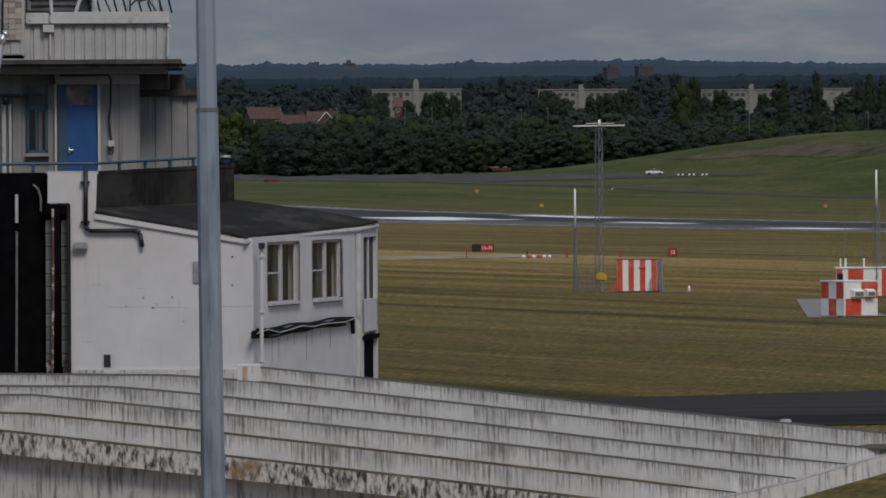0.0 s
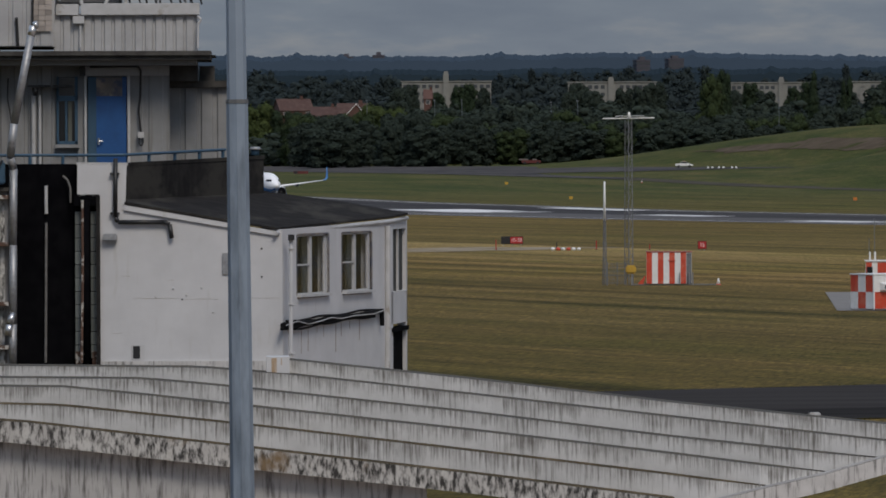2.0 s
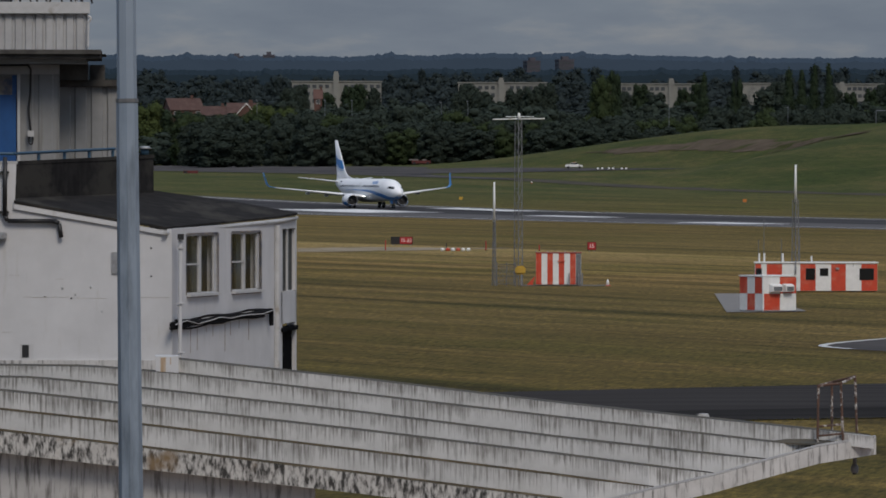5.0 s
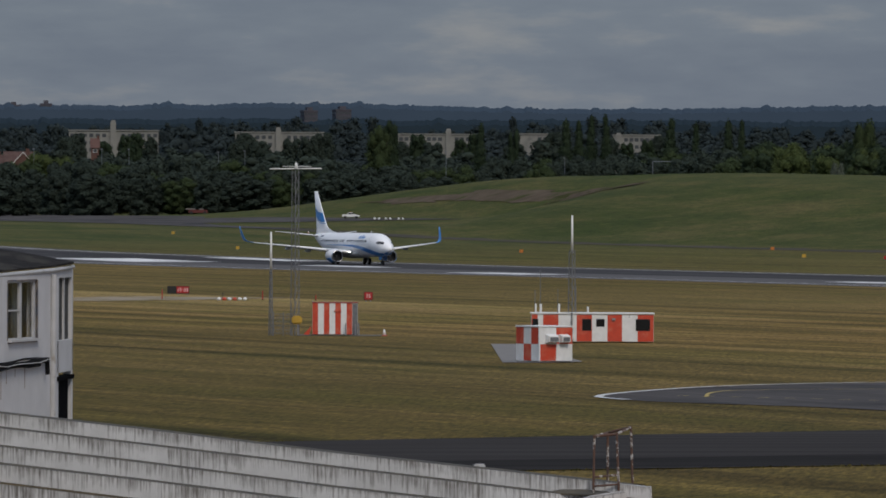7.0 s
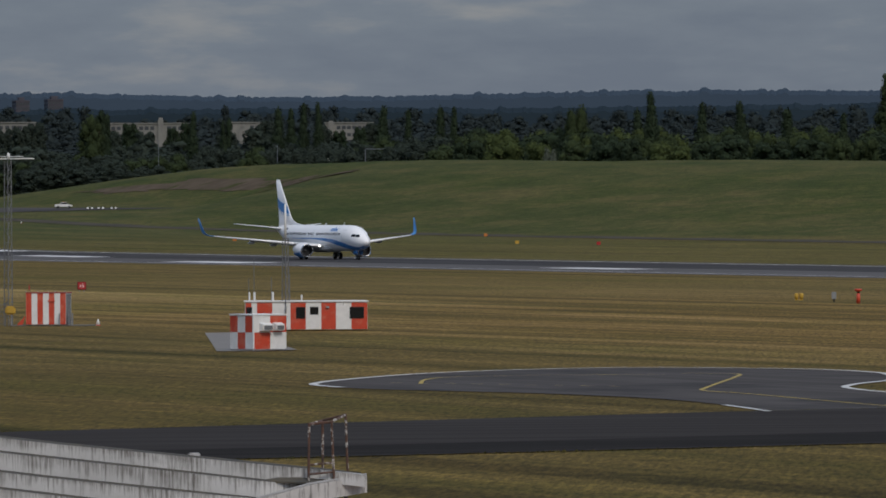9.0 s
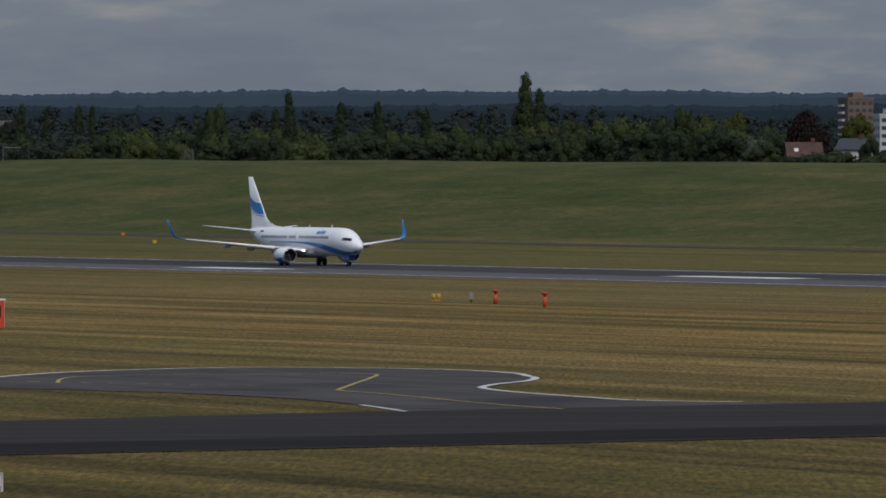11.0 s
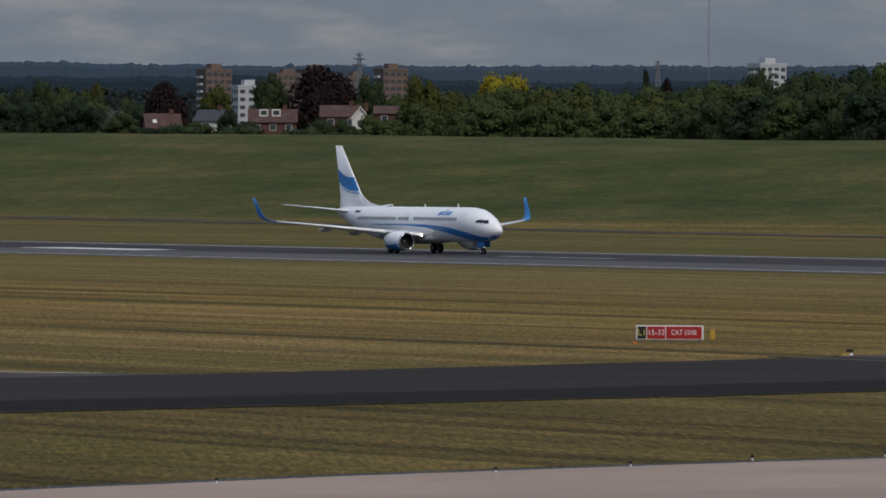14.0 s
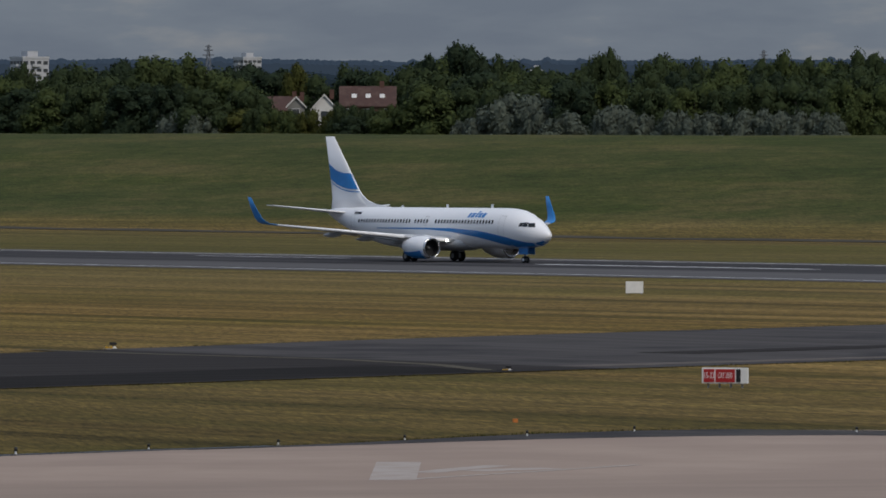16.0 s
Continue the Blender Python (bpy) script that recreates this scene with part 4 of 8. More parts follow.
def build_left_wing():
    wing = site_thing("terminal_block", "white rendered terminal block with blue windows and steel ducts", "building")
    part("wall", bm_box(-8.11, -6.04, -0.1, 0.4, 0, 9.33), M_grime_shade, wing)
    part("ledge", bm_box(-8.11, -6.13, -0.35, 0.0, 9.30, 9.39), M_slab_edge, wing)
    win = part("window", bm_box(-7.67, -6.60, -0.13, -0.08, 6.13, 8.03), M_glass_dark, wing)
    for z0, z1 in ((6.10, 6.22), (7.44, 7.53), (8.00, 8.09)):
        part("window_frame", bm_box(-7.67, -6.54, -0.18, -0.11, z0, z1), M_blue_dull, win, "blue window frame")
    part("window_frame", bm_box(-6.62, -6.54, -0.18, -0.11, 6.10, 8.06), M_blue_dull, win)
    for y in (9.14, 7.91, 6.35, 5.21):
        part("duct_bracket", bm_box(-6.53, -6.22, -0.5, -0.1, y - 0.05, y + 0.05), M_rust, wing, "rusting bracket")
    part("rust_trail", bm_box(-6.45, -6.33, -0.108, -0.1, 0, 9.07), M_fascia, wing)
    duct = site_thing("steel_duct", "slim galvanised duct climbing the wall, elbowed and leaning at the top", "duct")
    part("duct", pipe([(-6.12, -0.40, 4.78), (-6.11, -0.40, 5.81), (-6.10, -0.40, 7.88), (-6.08, -0.40, 9.88), (-6.16, -0.60, 10.18), (-6.05, -0.70, 11.06), (-5.60, -0.80, 13.35)], 0.105, 12), M_steel, duct)
    part("elbow", pipe([(-6.11, -0.42, 6.11), (-6.20, -0.50, 5.81), (-6.24, -0.50, 5.52)], 0.10, 12), M_chrome, duct, "bright new elbow")
    part("cowl", pipe([(-5.60, -0.80, 13.32), (-5.54, -0.80, 13.61), (-5.42, -0.80, 13.64)], 0.10, 12), M_chrome, duct, "bright cowl")
    for p in ((-6.09, -0.40, 8.61), (-6.10, -0.40, 7.38), (-6.11, -0.40, 6.23), (-6.08, -0.40, 9.81)):
        part("duct_collar", bm_tube((p[0], p[1], p[2] - 0.05), (p[0], p[1], p[2] + 0.05), 0.095, sides=12), M_steel, duct)
    clutter = site_thing("cable_box", "blue junction box with looping cables at the stair head", "box")
    part("case", bm_box(-6.70, -6.30, -0.6, -0.25, 9.48, 10.08, bevel=0.04), M_blue_dull, clutter)
    part("cable", pipe([(-6.63, -0.65, 10.03), (-6.72, -0.65, 9.81), (-6.67, -0.65, 9.55), (-6.52, -0.65, 9.78), (-6.37, -0.65, 10.11)], 0.03), M_black, clutter)


def corrugated(x0, x1, z0, z1, y, pitch, depth=0.05):
    bm = bmesh.new()
    prev = None
    k = int((x1 - x0) / pitch)
    for i in range(k):
        a = x0 + (x1 - x0) * i / k
        w = (x1 - x0) / k
        for dx, dy in ((0, 0), (0.62 * w, 0), (0.70 * w, depth), (0.92 * w, depth)):
            v = [bm.verts.new((a + dx, y + dy, z)) for z in (z0, z1)]
            if prev:
                bm.faces.new((prev[0], v[0], v[1], prev[1]))
            prev = v
    return bm


BEHIND = SITE @ Matrix.Translation((0, -206, 10.2)) @ Matrix.Scale(1.052, 4) @ Matrix.Translation((0, 206, -10.2))


def build_tower():
    tower = site_thing("control_tower_base", "grey clad control tower base with a projecting slab and blue door", "building")
    tower.matrix_world = BEHIND
    x0, x1 = -8.81, -2.06
    zb, zt = 9.93, 12.80
    part("core", bm_box(x0, x1, 6.12, 11, 0, zt), M_cladding, tower)
    part("cladding", corrugated(x0, -5.11, zb - 0.5, zt, 6.0, 0.34), M_cladding, tower, "grey corrugated cladding")
    part("cladding", corrugated(-3.13, x1, zb - 0.5, zt, 6.0, 0.5, 0.03), M_cladding, tower, "grey panelled cladding")
    part("cladding", corrugated(-4.53, -4.26, zb - 0.5, zt, 6.0, 0.25), M_cladding, tower)
    part("door_head", bm_box(-4.38, -2.06, 5.9, 6.1, 12.37, 12.62), M_white_clad, tower, "pale lintel band")
    # rear block to the right, lower, with a dark coping
    part("rear_block", corrugated(-2.07, -0.31, zb - 0.5, 12.06, 7.0, 0.42), M_cladding, tower)
    part("rear_core", bm_box(-2.07, -0.31, 7.06, 11, 0, 12.06), M_cladding, tower)
    part("coping", bm_box(-2.18, -0.31, 6.8, 11, 12.04, 12.23, bevel=0.02), M_slab_edge, tower, "dark coping")
    part("dark_step", bm_box(-2.22, -1.30, 6.3, 11, 12.22, 12.67), M_slab_edge, tower)
    part("chimney", bm_box(-1.27, -0.85, 9, 9.5, 12.20, 12.66), M_slab_edge, tower)
    # projecting slab with rounded nose
    slab = bm_box(x0, -0.81, 4.5, 11, 12.78, 13.02, bevel=0.12)
    part("slab", slab, M_slab_edge, tower, "weathered projecting slab")
    part("slab_soffit", bm_box(x0, -1.32, 5.0, 11, 12.64, 12.79), M_cladding, tower)
    # upper drum with ribbed white cladding
    part("upper_core", bm_box(-5.16, -1.31, 5.62, 11, 13.00, 14.04), M_white_clad, tower)
    part("upper_cladding", corrugated(-5.16, -1.31, 13.03, 14.00, 5.5, 0.27, 0.05), M_white_clad, tower, "white ribbed cladding")
    part("parapet_band", bm_box(-5.10, -4.49, 5.35, 6.0, 13.99, 14.29, bevel=0.015), M_aged_white, tower, "white parapet band")
    part("parapet_band", bm_box(-4.43, -1.24, 5.35, 6.0, 13.99, 14.31, bevel=0.015), M_aged_white, tower, "white parapet band")
    part("end_pipe", pipe([(-1.28, 5.40, 13.94), (-1.20, 5.40, 13.87), (-1.28, 5.40, 13.75), (-1.29, 5.40, 13.11)], 0.035), M_aged_white, tower)
    part("spout", bm_box(-4.64, -4.34, 5.3, 5.5, 13.77, 13.97), M_aged_white, tower)
    part("spout_pipe", pipe([(-4.44, 5.40, 13.81), (-4.45, 5.40, 13.13)], 0.03), M_aged_white, tower)
    # tall white wall at the other end, with a tiled patch
    part("stair_tower", bm_box(x0, -5.13, 5.3, 11, 13.14, 17.40), M_white_clad, tower)
    part("stair_tower_rib", corrugated(x0, -5.13, 13.17, 17.40, 5.2, 0.35, 0.04), M_white_clad, tower)
    first = None
    for i in range(3):
        for j in range(8):
            m = Matrix.Translation((-5.73 + 0.18 * i, 5.12, 13.56 + 0.145 * j))
            if first is None:
                first = part("tile", bm_box(0, 0.17, 0, 0.04, 0, 0.135), M_patch_tile, tower)
                first.matrix_basis = m
            else:
                twin(first, tower, m)
    part("patch_rail", pipe([(-5.71, 5.10, 14.65), (-5.72, 5.10, 13.71)], 0.03), M_black, tower)
    part("wall_rod", pipe([(-6.15, 5.10, 13.93), (-6.11, 5.10, 13.14)], 0.04), M_black, tower)
    # door
    door = part("door", bm_box(-4.08, -3.22, 5.93, 6.0, 9.96, 11.82, bevel=0.01), M_blue, tower, "bright blue flush door")
    part("handle", pipe([(-3.97, 5.88, 10.69), (-3.97, 5.88, 10.51)], 0.03), M_chrome, door, "bright lever handle")
    part("handle", pipe([(-3.97, 5.85, 10.60), (-3.85, 5.85, 10.60)], 0.018), M_chrome, door)
    part("transom", bm_box(-4.11, -3.22, 5.95, 6.0, 11.82, 12.31), M_peeled, tower, "peeling board over the door")
    part("transom_edge", bm_box(-4.26, -4.03, 5.92, 6.0, 9.96, 12.34), M_blue_dull, tower)
    part("transom_edge", bm_box(-3.33, -3.21, 5.93, 6.0, 11.82, 12.34), M_blue, tower)
    part("door_frame", bm_box(-4.35, -4.29, 5.85, 6.05, 9.96, 12.37), M_aged_white, tower, "white door post")
    part("door_frame", bm_box(-3.19, -3.12, 5.85, 6.05, 9.96, 12.37), M_aged_white, tower, "white door post")
    # blue window beside it
    win = part("window", bm_box(-5.08, -4.56, 6.0, 6.05, 10.55, 12.33), M_glass_dark, tower)
    for a, b, c, d in ((-5.10, -5.04, 10.52, 12.35), (-4.61, -4.53, 10.52, 12.35), (-4.87, -4.81, 10.55, 11.77), (-5.10, -4.53, 11.69, 11.83), (-5.10, -4.53, 10.50, 10.61)):
        part("window_frame", bm_box(a, b, 5.92, 6.02, c, d), M_blue_dull, win, "blue window frame")
    part("blind", bm_box(-4.79, -4.69, 5.98, 5.995, 10.58, 11.68), M_curtain, win)
    part("window_sill", bm_box(-5.14, -4.49, 5.85, 6.0, 10.43, 10.52), M_cladding, win)
    win = part("window", bm_box(-7.43, -6.84, 5.94, 5.99, 10.56, 12.30), M_glass_dark, tower)
    part("window_frame", bm_box(-6.87, -6.79, 5.88, 5.99, 10.53, 12.33), M_blue_dull, win, "blue window frame")
    # pipes and cables on the wall
    for x, r in ((-5.72, 0.06), (-5.55, 0.04)):
        part("wall_pipe", pipe([(x, 5.85, 11.85), (x, 5.85, zb)], r), M_aged_white, tower, "white wall pipe")
    part("shelf_bar", bm_box(-5.87, -5.26, 5.6, 5.9, 12.06, 12.12), M_black, tower)
    part("shelf_bar", bm_box(-5.20, -4.68, 5.6, 5.9, 12.06, 12.12), M_black, tower)
    part("siren", bm_tube((-5.66, 5.60, 12.05), (-5.67, 5.60, 11.83), 0.09, 0.06, 10), M_black, tower)
    part("cable", pipe([(-4.20, 5.70, 12.61), (-2.91, 5.70, 12.62), (-2.83, 5.80, 12.51), (-2.84, 5.85, 11.83), (-2.89, 5.85, 11.42), (-2.83, 5.85, 10.84)], 0.03), M_black, tower, "black cable")
    part("socket_box", bm_box(-2.91, -2.75, 5.75, 5.95, 10.69, 10.85), M_aged_white, tower, "white socket box")
    part("cable_loop", pipe([(-2.87, 5.80, 10.69), (-2.88, 5.80, 10.53), (-2.81, 5.80, 10.47), (-2.77, 5.80, 10.56), (-2.78, 5.80, 10.76)], 0.02), M_black, tower)
    part("cable", pipe([(-6.40, 5.80, 12.31), (-6.42, 5.80, 11.78), (-6.32, 5.80, 11.17), (-6.35, 5.80, 10.41)], 0.02), M_black, tower)
    part("corner_pipe", pipe([(-6.67, 5.70, 13.07), (-6.70, 5.70, 10.26)], 0.06), M_black, tower)
    part("switch_box", bm_box(-4.48, -4.32, 5.75, 5.95, 12.37, 12.62), M_black, tower)


def build_railing():
    rail = site_thing("balcony_railing", "low blue painted steel railing along the roof edge", "railing")
    part("top_rail", pipe([(-6.84, 1.90, 10.23), (-3.24, 1.90, 10.23), (-0.58, 12.00, 10.37)], 0.04, 8), M_blue_dull, rail)
    for p, q in (((-4.84, 1.90, 10.24), (-4.85, 1.90, 9.94)), ((-2.60, 4.40, 10.26), (-2.60, 4.40, 9.98)), ((-1.93, 7.00, 10.28), (-1.93, 7.00, 10.01)), ((-1.28, 9.40, 10.33), (-1.28, 9.40, 10.03)), ((-0.64, 11.80, 10.35), (-0.64, 11.80, 10.06)), ((-5.71, 1.90, 10.23), (-5.71, 1.90, 9.95))):
        part("post", bm_tube(p, q, 0.045, sides=8), M_blue_dull, rail)
    part("deck", wall_piece([(-8.6, 1.95, 9.78), (-3.03, 1.95, 9.78), (0.5, 15.1, 9.78), (0.5, 22, 9.78), (-8.6, 22, 9.78)], (0, 0, 0.12)), M_felt, rail, "flat felt roof deck")


def roof_thing(name, label, category, kind="", group=""):
    ob = site_thing(name, label, category, kind, group)
    ob.matrix_world = BEHIND
    return ob


def build_roof_gear():
    house = roof_thing("plant_housing", "grey louvred plant housing on the tower roof", "housing")
    part("body", bm_box(-5.09, -3.36, 7.0, 9.0, 14.31, 15.91), M_slab_grey, house)
    for i in range(9):
        part("slat", bm_box(-5.05, -3.71, 6.93, 7.0, 14.37 + 0.16 * i, 14.37 + 0.16 * i + 0.05), M_slab_grey, house)
    rail = roof_thing("roof_railing", "white tubular guard rails on the tower roof", "railing")
    for pts in (((-4.42, 6.00, 14.31), (-4.49, 6.00, 15.58)), ((-5.03, 6.00, 14.39), (-5.04, 6.00, 15.58)), ((-3.77, 6.00, 14.31), (-3.55, 6.00, 14.96), (-3.54, 6.00, 15.57)), ((-3.23, 6.00, 14.30), (-3.27, 6.00, 15.57)), ((-2.33, 6.00, 14.30), (-2.35, 6.00, 15.56)), ((-1.62, 6.00, 14.29), (-1.66, 6.00, 15.10), (-1.70, 6.00, 15.56))):
        part("post", pipe(list(pts), 0.05), M_aged_white, rail)
    for pts in (((-5.08, 6.00, 14.79), (-4.37, 6.00, 14.85)), ((-4.37, 6.00, 14.89), (-3.18, 6.00, 14.87)), ((-5.07, 6.00, 15.36), (-3.12, 6.00, 15.36)), ((-3.12, 6.00, 15.36), (-1.06, 6.00, 15.31))):
        part("rail", pipe(list(pts), 0.045), M_aged_white, rail)
    first = None
    for p, q, r in (((-2.85, 6.40, 15.00), (-2.33, 6.40, 14.99), 0.32), ((-2.18, 6.40, 14.93), (-1.68, 6.40, 14.96), 0.33), ((-1.63, 6.40, 14.96), (-1.28, 6.40, 14.96), 0.26), ((-3.56, 6.80, 14.98), (-3.06, 6.80, 14.98), 0.30)):
        lamp = roof_thing("searchlight", "round grey-black roof searchlight on a stand", "lamp", group="roof searchlights")
        drum = part("drum", bm_tube(p, q, r, r * 0.96, 20), M_slab_grey, lamp)
        part("lens", bm_tube(q, (q[0] + 0.05, q[1], q[2]), r * 0.9, r * 0.8, 20), M_glass_dark, drum)
        part("rim", bm_tube((p[0] + 0.12, p[1], p[2]), (p[0] + 0.2, p[1], p[2]), r * 1.06, sides=20), M_steel, drum)
        for dx in (0.1, 0.35):
            part("stand", bm_tube((p[0] + dx, p[1], p[2] - r), (p[0] + dx + 0.1, p[1], 14.29), 0.03, sides=6), M_black, lamp)
    cab = roof_thing("security_camera", "white security camera on a bracket", "camera unit")
    part("case", pipe([(-1.41, 5.80, 15.28), (-1.05, 5.80, 15.14)], 0.08, 8), M_aged_white, cab)
    part("arm", pipe([(-1.41, 5.80, 15.28), (-1.67, 5.80, 15.31)], 0.03), M_aged_white, cab)
    cab = roof_thing("security_camera", "white security camera on a bracket", "camera unit")
    part("case", pipe([(-3.12, 5.80, 15.38), (-2.75, 5.80, 15.24)], 0.08, 8), M_aged_white, cab)
    part("arm", pipe([(-3.12, 5.80, 15.38), (-3.22, 5.80, 15.41)], 0.03), M_aged_white, cab)
    cables = roof_thing("roof_cables", "tangle of thin black cables on the roof edge", "cable")
    for pts in (((-2.27, 5.70, 14.49), (-2.13, 5.70, 14.64), (-1.90, 5.70, 14.76), (-1.75, 5.70, 14.56), (-1.60, 5.70, 14.33)), ((-1.67, 5.70, 14.79), (-1.51, 5.70, 14.61), (-1.48, 5.70, 14.33)), ((-5.02, 5.70, 14.81), (-4.98, 5.70, 14.63), (-4.86, 5.70, 14.60), (-4.79, 5.70, 14.75), (-4.82, 5.70, 15.19)), ((-3.04, 5.70, 14.80), (-2.94, 5.70, 14.57), (-2.82, 5.70, 14.31)), ((-2.30, 5.70, 14.29), (-2.30, 5.70, 14.64))):
        part("cable", pipe(list(pts), 0.025, 6), M_black, cables)
    part("bundle", pipe([(-4.95, 5.70, 14.66), (-4.91, 5.70, 15.58)], 0.10), M_black, cables)


def build_canopy():
    """Long concrete steps coming down towards the viewer, ended by a slanting edge beam."""
    canopy = site_thing("stepped_canopy", "long stepped white concrete canopy, streaked with black dirt", "canopy")
    lines = [
        [(0.65, -5.84, 5.06), (5.70, -7.39, 4.55), (10.56, -9.00, 4.00), (16.95, -11.34, 3.39), (18.20, -11.83, 3.26)],
        [(-7.49, -4.06, 4.86), (-1.15, -6.19, 4.84), (1.01, -6.97, 4.68), (5.67, -8.39, 4.19), (10.50, -10.00, 3.67), (16.82, -12.32, 3.00)],
        [(-7.45, -5.06, 4.58), (-2.66, -6.66, 4.57), (-0.81, -7.31, 4.42), (5.64, -9.39, 3.77), (10.45, -11.00, 3.21), (15.53, -12.85, 2.70)],
        [(-7.42, -6.06, 4.39), (-4.66, -6.96, 4.38), (-2.65, -7.66, 4.20), (5.60, -10.39, 3.36), (10.39, -12.00, 2.83), (14.19, -13.37, 2.38)],
        [(-7.38, -7.06, 3.99), (-4.64, -7.96, 3.94), (0.20, -9.68, 3.47), (5.57, -11.39, 2.89), (10.34, -12.99, 2.35), (12.70, -13.84, 2.06)],
        [(-7.35, -8.05, 3.67), (-5.48, -8.67, 3.55), (-0.48, -10.43, 3.02), (5.54, -12.39, 2.37), (10.28, -13.99, 1.82), (11.15, -14.30, 1.71)],
        [(-7.31, -9.05, 3.23), (-5.45, -9.67, 3.05), (-0.48, -11.43, 2.54), (5.51, -13.39, 1.94), (10.22, -14.99, 1.40), (10.42, -15.06, 1.57)],
    ]

    def at(line, x):
        for a, b in zip(line, line[1:]):
            if x <= b[0] or b is line[-1]:
                t = (x - a[0]) / (b[0] - a[0])
                return Vector([p + (q - p) * t for p, q in zip(a, b)])

    def foot(lo, hi, x):
        """The riser's foot; past the end of its own line it runs up along the edge beam."""
        if x <= lo[-1][0]:
            return at(lo, x)
        t = min(1.0, (x - lo[-1][0]) / max(0.01, hi[-1][0] - lo[-1][0]))
        return Vector([p + (q - p) * t for p, q in zip(lo[-1], hi[-1])]) + Vector((0, 0, -0.12))

    for k in range(1, 7):
        hi, lo = lines[k - 1], lines[k]
        x0, x1 = max(hi[0][0], lo[0][0]) if k == 1 else lo[0][0], hi[-1][0] if k < 6 else lo[-1][0]
        xs = [x0 + (x1 - x0) * i / 40 for i in range(41)]
        rows = []
        for x in xs:
            top, low = at(hi, max(x, hi[0][0])), foot(lo, hi, x)
            up = Vector((x, low.y, top.z))
            rows.append([Vector((x, low.y, low.z - 0.05)), up, Vector((x, top.y + 0.05, top.z)), Vector((x, top.y + 0.05, low.z - 0.05))])
        rise = part("riser", bm_loft(rows, smooth=False), M_fascia if k == 6 else M_riser, canopy, "blackened fascia" if k == 6 else "")
        hang_map(rise, 37.3 * k)
        # dark line at the foot of the riser above: dirt plus its painted shadow
        bm = bmesh.new()
        prev = None
        for x in xs:
            top, low = at(hi, max(x, hi[0][0])), foot(lo, hi, x)
            v = [bm.verts.new((x, low.y + 0.02, top.z + 0.005)), bm.verts.new((x, top.y - 0.02, top.z + 0.03)), bm.verts.new((x, top.y + 0.0, top.z + 0.03))]
            if prev:
                for i in range(2):
                    bm.faces.new((prev[i], v[i], v[i + 1], prev[i + 1]))
            prev = v
        part("tread", bm, M_mud if k >= 5 else M_tread, canopy, "mossy brown tread" if k >= 5 else "dirty dark tread, the riser's shadow in its colour")
    # back wall of the top step
    rows = []
    for i in range(41):
        x = lines[0][0][0] + (lines[0][-1][0] - lines[0][0][0]) * i / 40
        p = at(lines[0], x)
        rows.append([Vector((x, p.y - 0.98, p.z - 0.3)), Vector((x, p.y - 0.98, p.z)), Vector((x, p.y + 0.25, p.z)), Vector((x, p.y + 0.25, p.z - 0.3))])
    hang_map(part("top_kerb", bm_loft(rows, smooth=False), M_riser, canopy))
    block = part("end_block", bm_box(0.50, 1.08, -7.4, -6.0, 4.62, 5.11), M_render, canopy, "rust-stained end block")
    for x, w, z in ((0.62, 0.14, 4.64), (0.86, 0.03, 4.9)):
        part("rust_run", bm_box(x, x + w, -7.406, -7.4, z, 5.08), M_stain, block, "orange rust run")
    # slanting edge beam
    edge = [(18.31, -11.87, 3.22), (16.79, -12.72, 3.02), (15.46, -13.24, 2.69), (14.13, -13.76, 2.35), (12.61, -14.22, 2.03), (10.40, -15.46, 1.56)]
    rows = []
    for p in edge:
        p = Vector(p)
        rows.append([p + Vector((0, -0.35, -0.42)), p + Vector((0, -0.35, 0)), p + Vector((0, 0.25, 0.0)), p + Vector((0, 0.25, -0.42))])
    part("edge_beam", bm_loft(rows, smooth=False), M_steps, canopy, "stained concrete edge beam")
    rows = [[Vector(p) + Vector((0, -0.30, 0.01)), Vector(p) + Vector((0, -0.30, 0.05)), Vector(p) + Vector((0, -0.12, 0.05)), Vector(p) + Vector((0, -0.12, 0.01))] for p in edge]
    part("beam_kerb", bm_loft(rows, smooth=False), M_white_clad, canopy)
    part("gutter_mud", wall_piece([Vector(edge[1]) + Vector((-1.3, 0.1, 0.06)), Vector(edge[1]) + Vector((0.2, 0.0, 0.02)), Vector(edge[0]) + Vector((-0.25, 0.15, 0.02)), Vector(edge[0]) + Vector((-1.0, 0.9, 0.05))], (0, 0, 0.04)), M_tread, canopy, "black mud in the gutter")
    # wall under the fascia, and the posts that hold the far end
    low = lines[6]
    rows = []
    for i in range(31):
        x = low[0][0] + (low[-1][0] - 6 - low[0][0]) * i / 30
        p = at(low, x)
        rows.append([Vector((x, p.y + 0.5, 0)), Vector((x, p.y + 0.5, p.z + 0.1)), Vector((x, p.y + 0.9, p.z + 0.1)), Vector((x, p.y + 0.9, 0))])
    part("under_wall", bm_loft(rows, smooth=False), M_under, canopy, "grimy white wall under the fascia")
    # bulkhead lamp on the far kerb
    lamp = site_thing("bulkhead_lamp", "small white bulkhead lamp on the canopy's kerb", "lamp")
    p = Vector((14.15, -10.28, 3.66))
    part("case", bm_box(p.x - 0.12, p.x + 0.16, p.y - 0.1, p.y + 0.1, p.z - 0.05, p.z + 0.09, bevel=0.03), M_aged_white, lamp)
    part("foot", bm_box(p.x - 0.15, p.x - 0.10, p.y - 0.06, p.y + 0.06, p.z - 0.12, p.z + 0.08), M_slab_grey, lamp)
    # rusty ladder frame
    gate = site_thing("ladder_frame", "rusty tubular ladder hoop standing on the canopy's edge", "ladder")
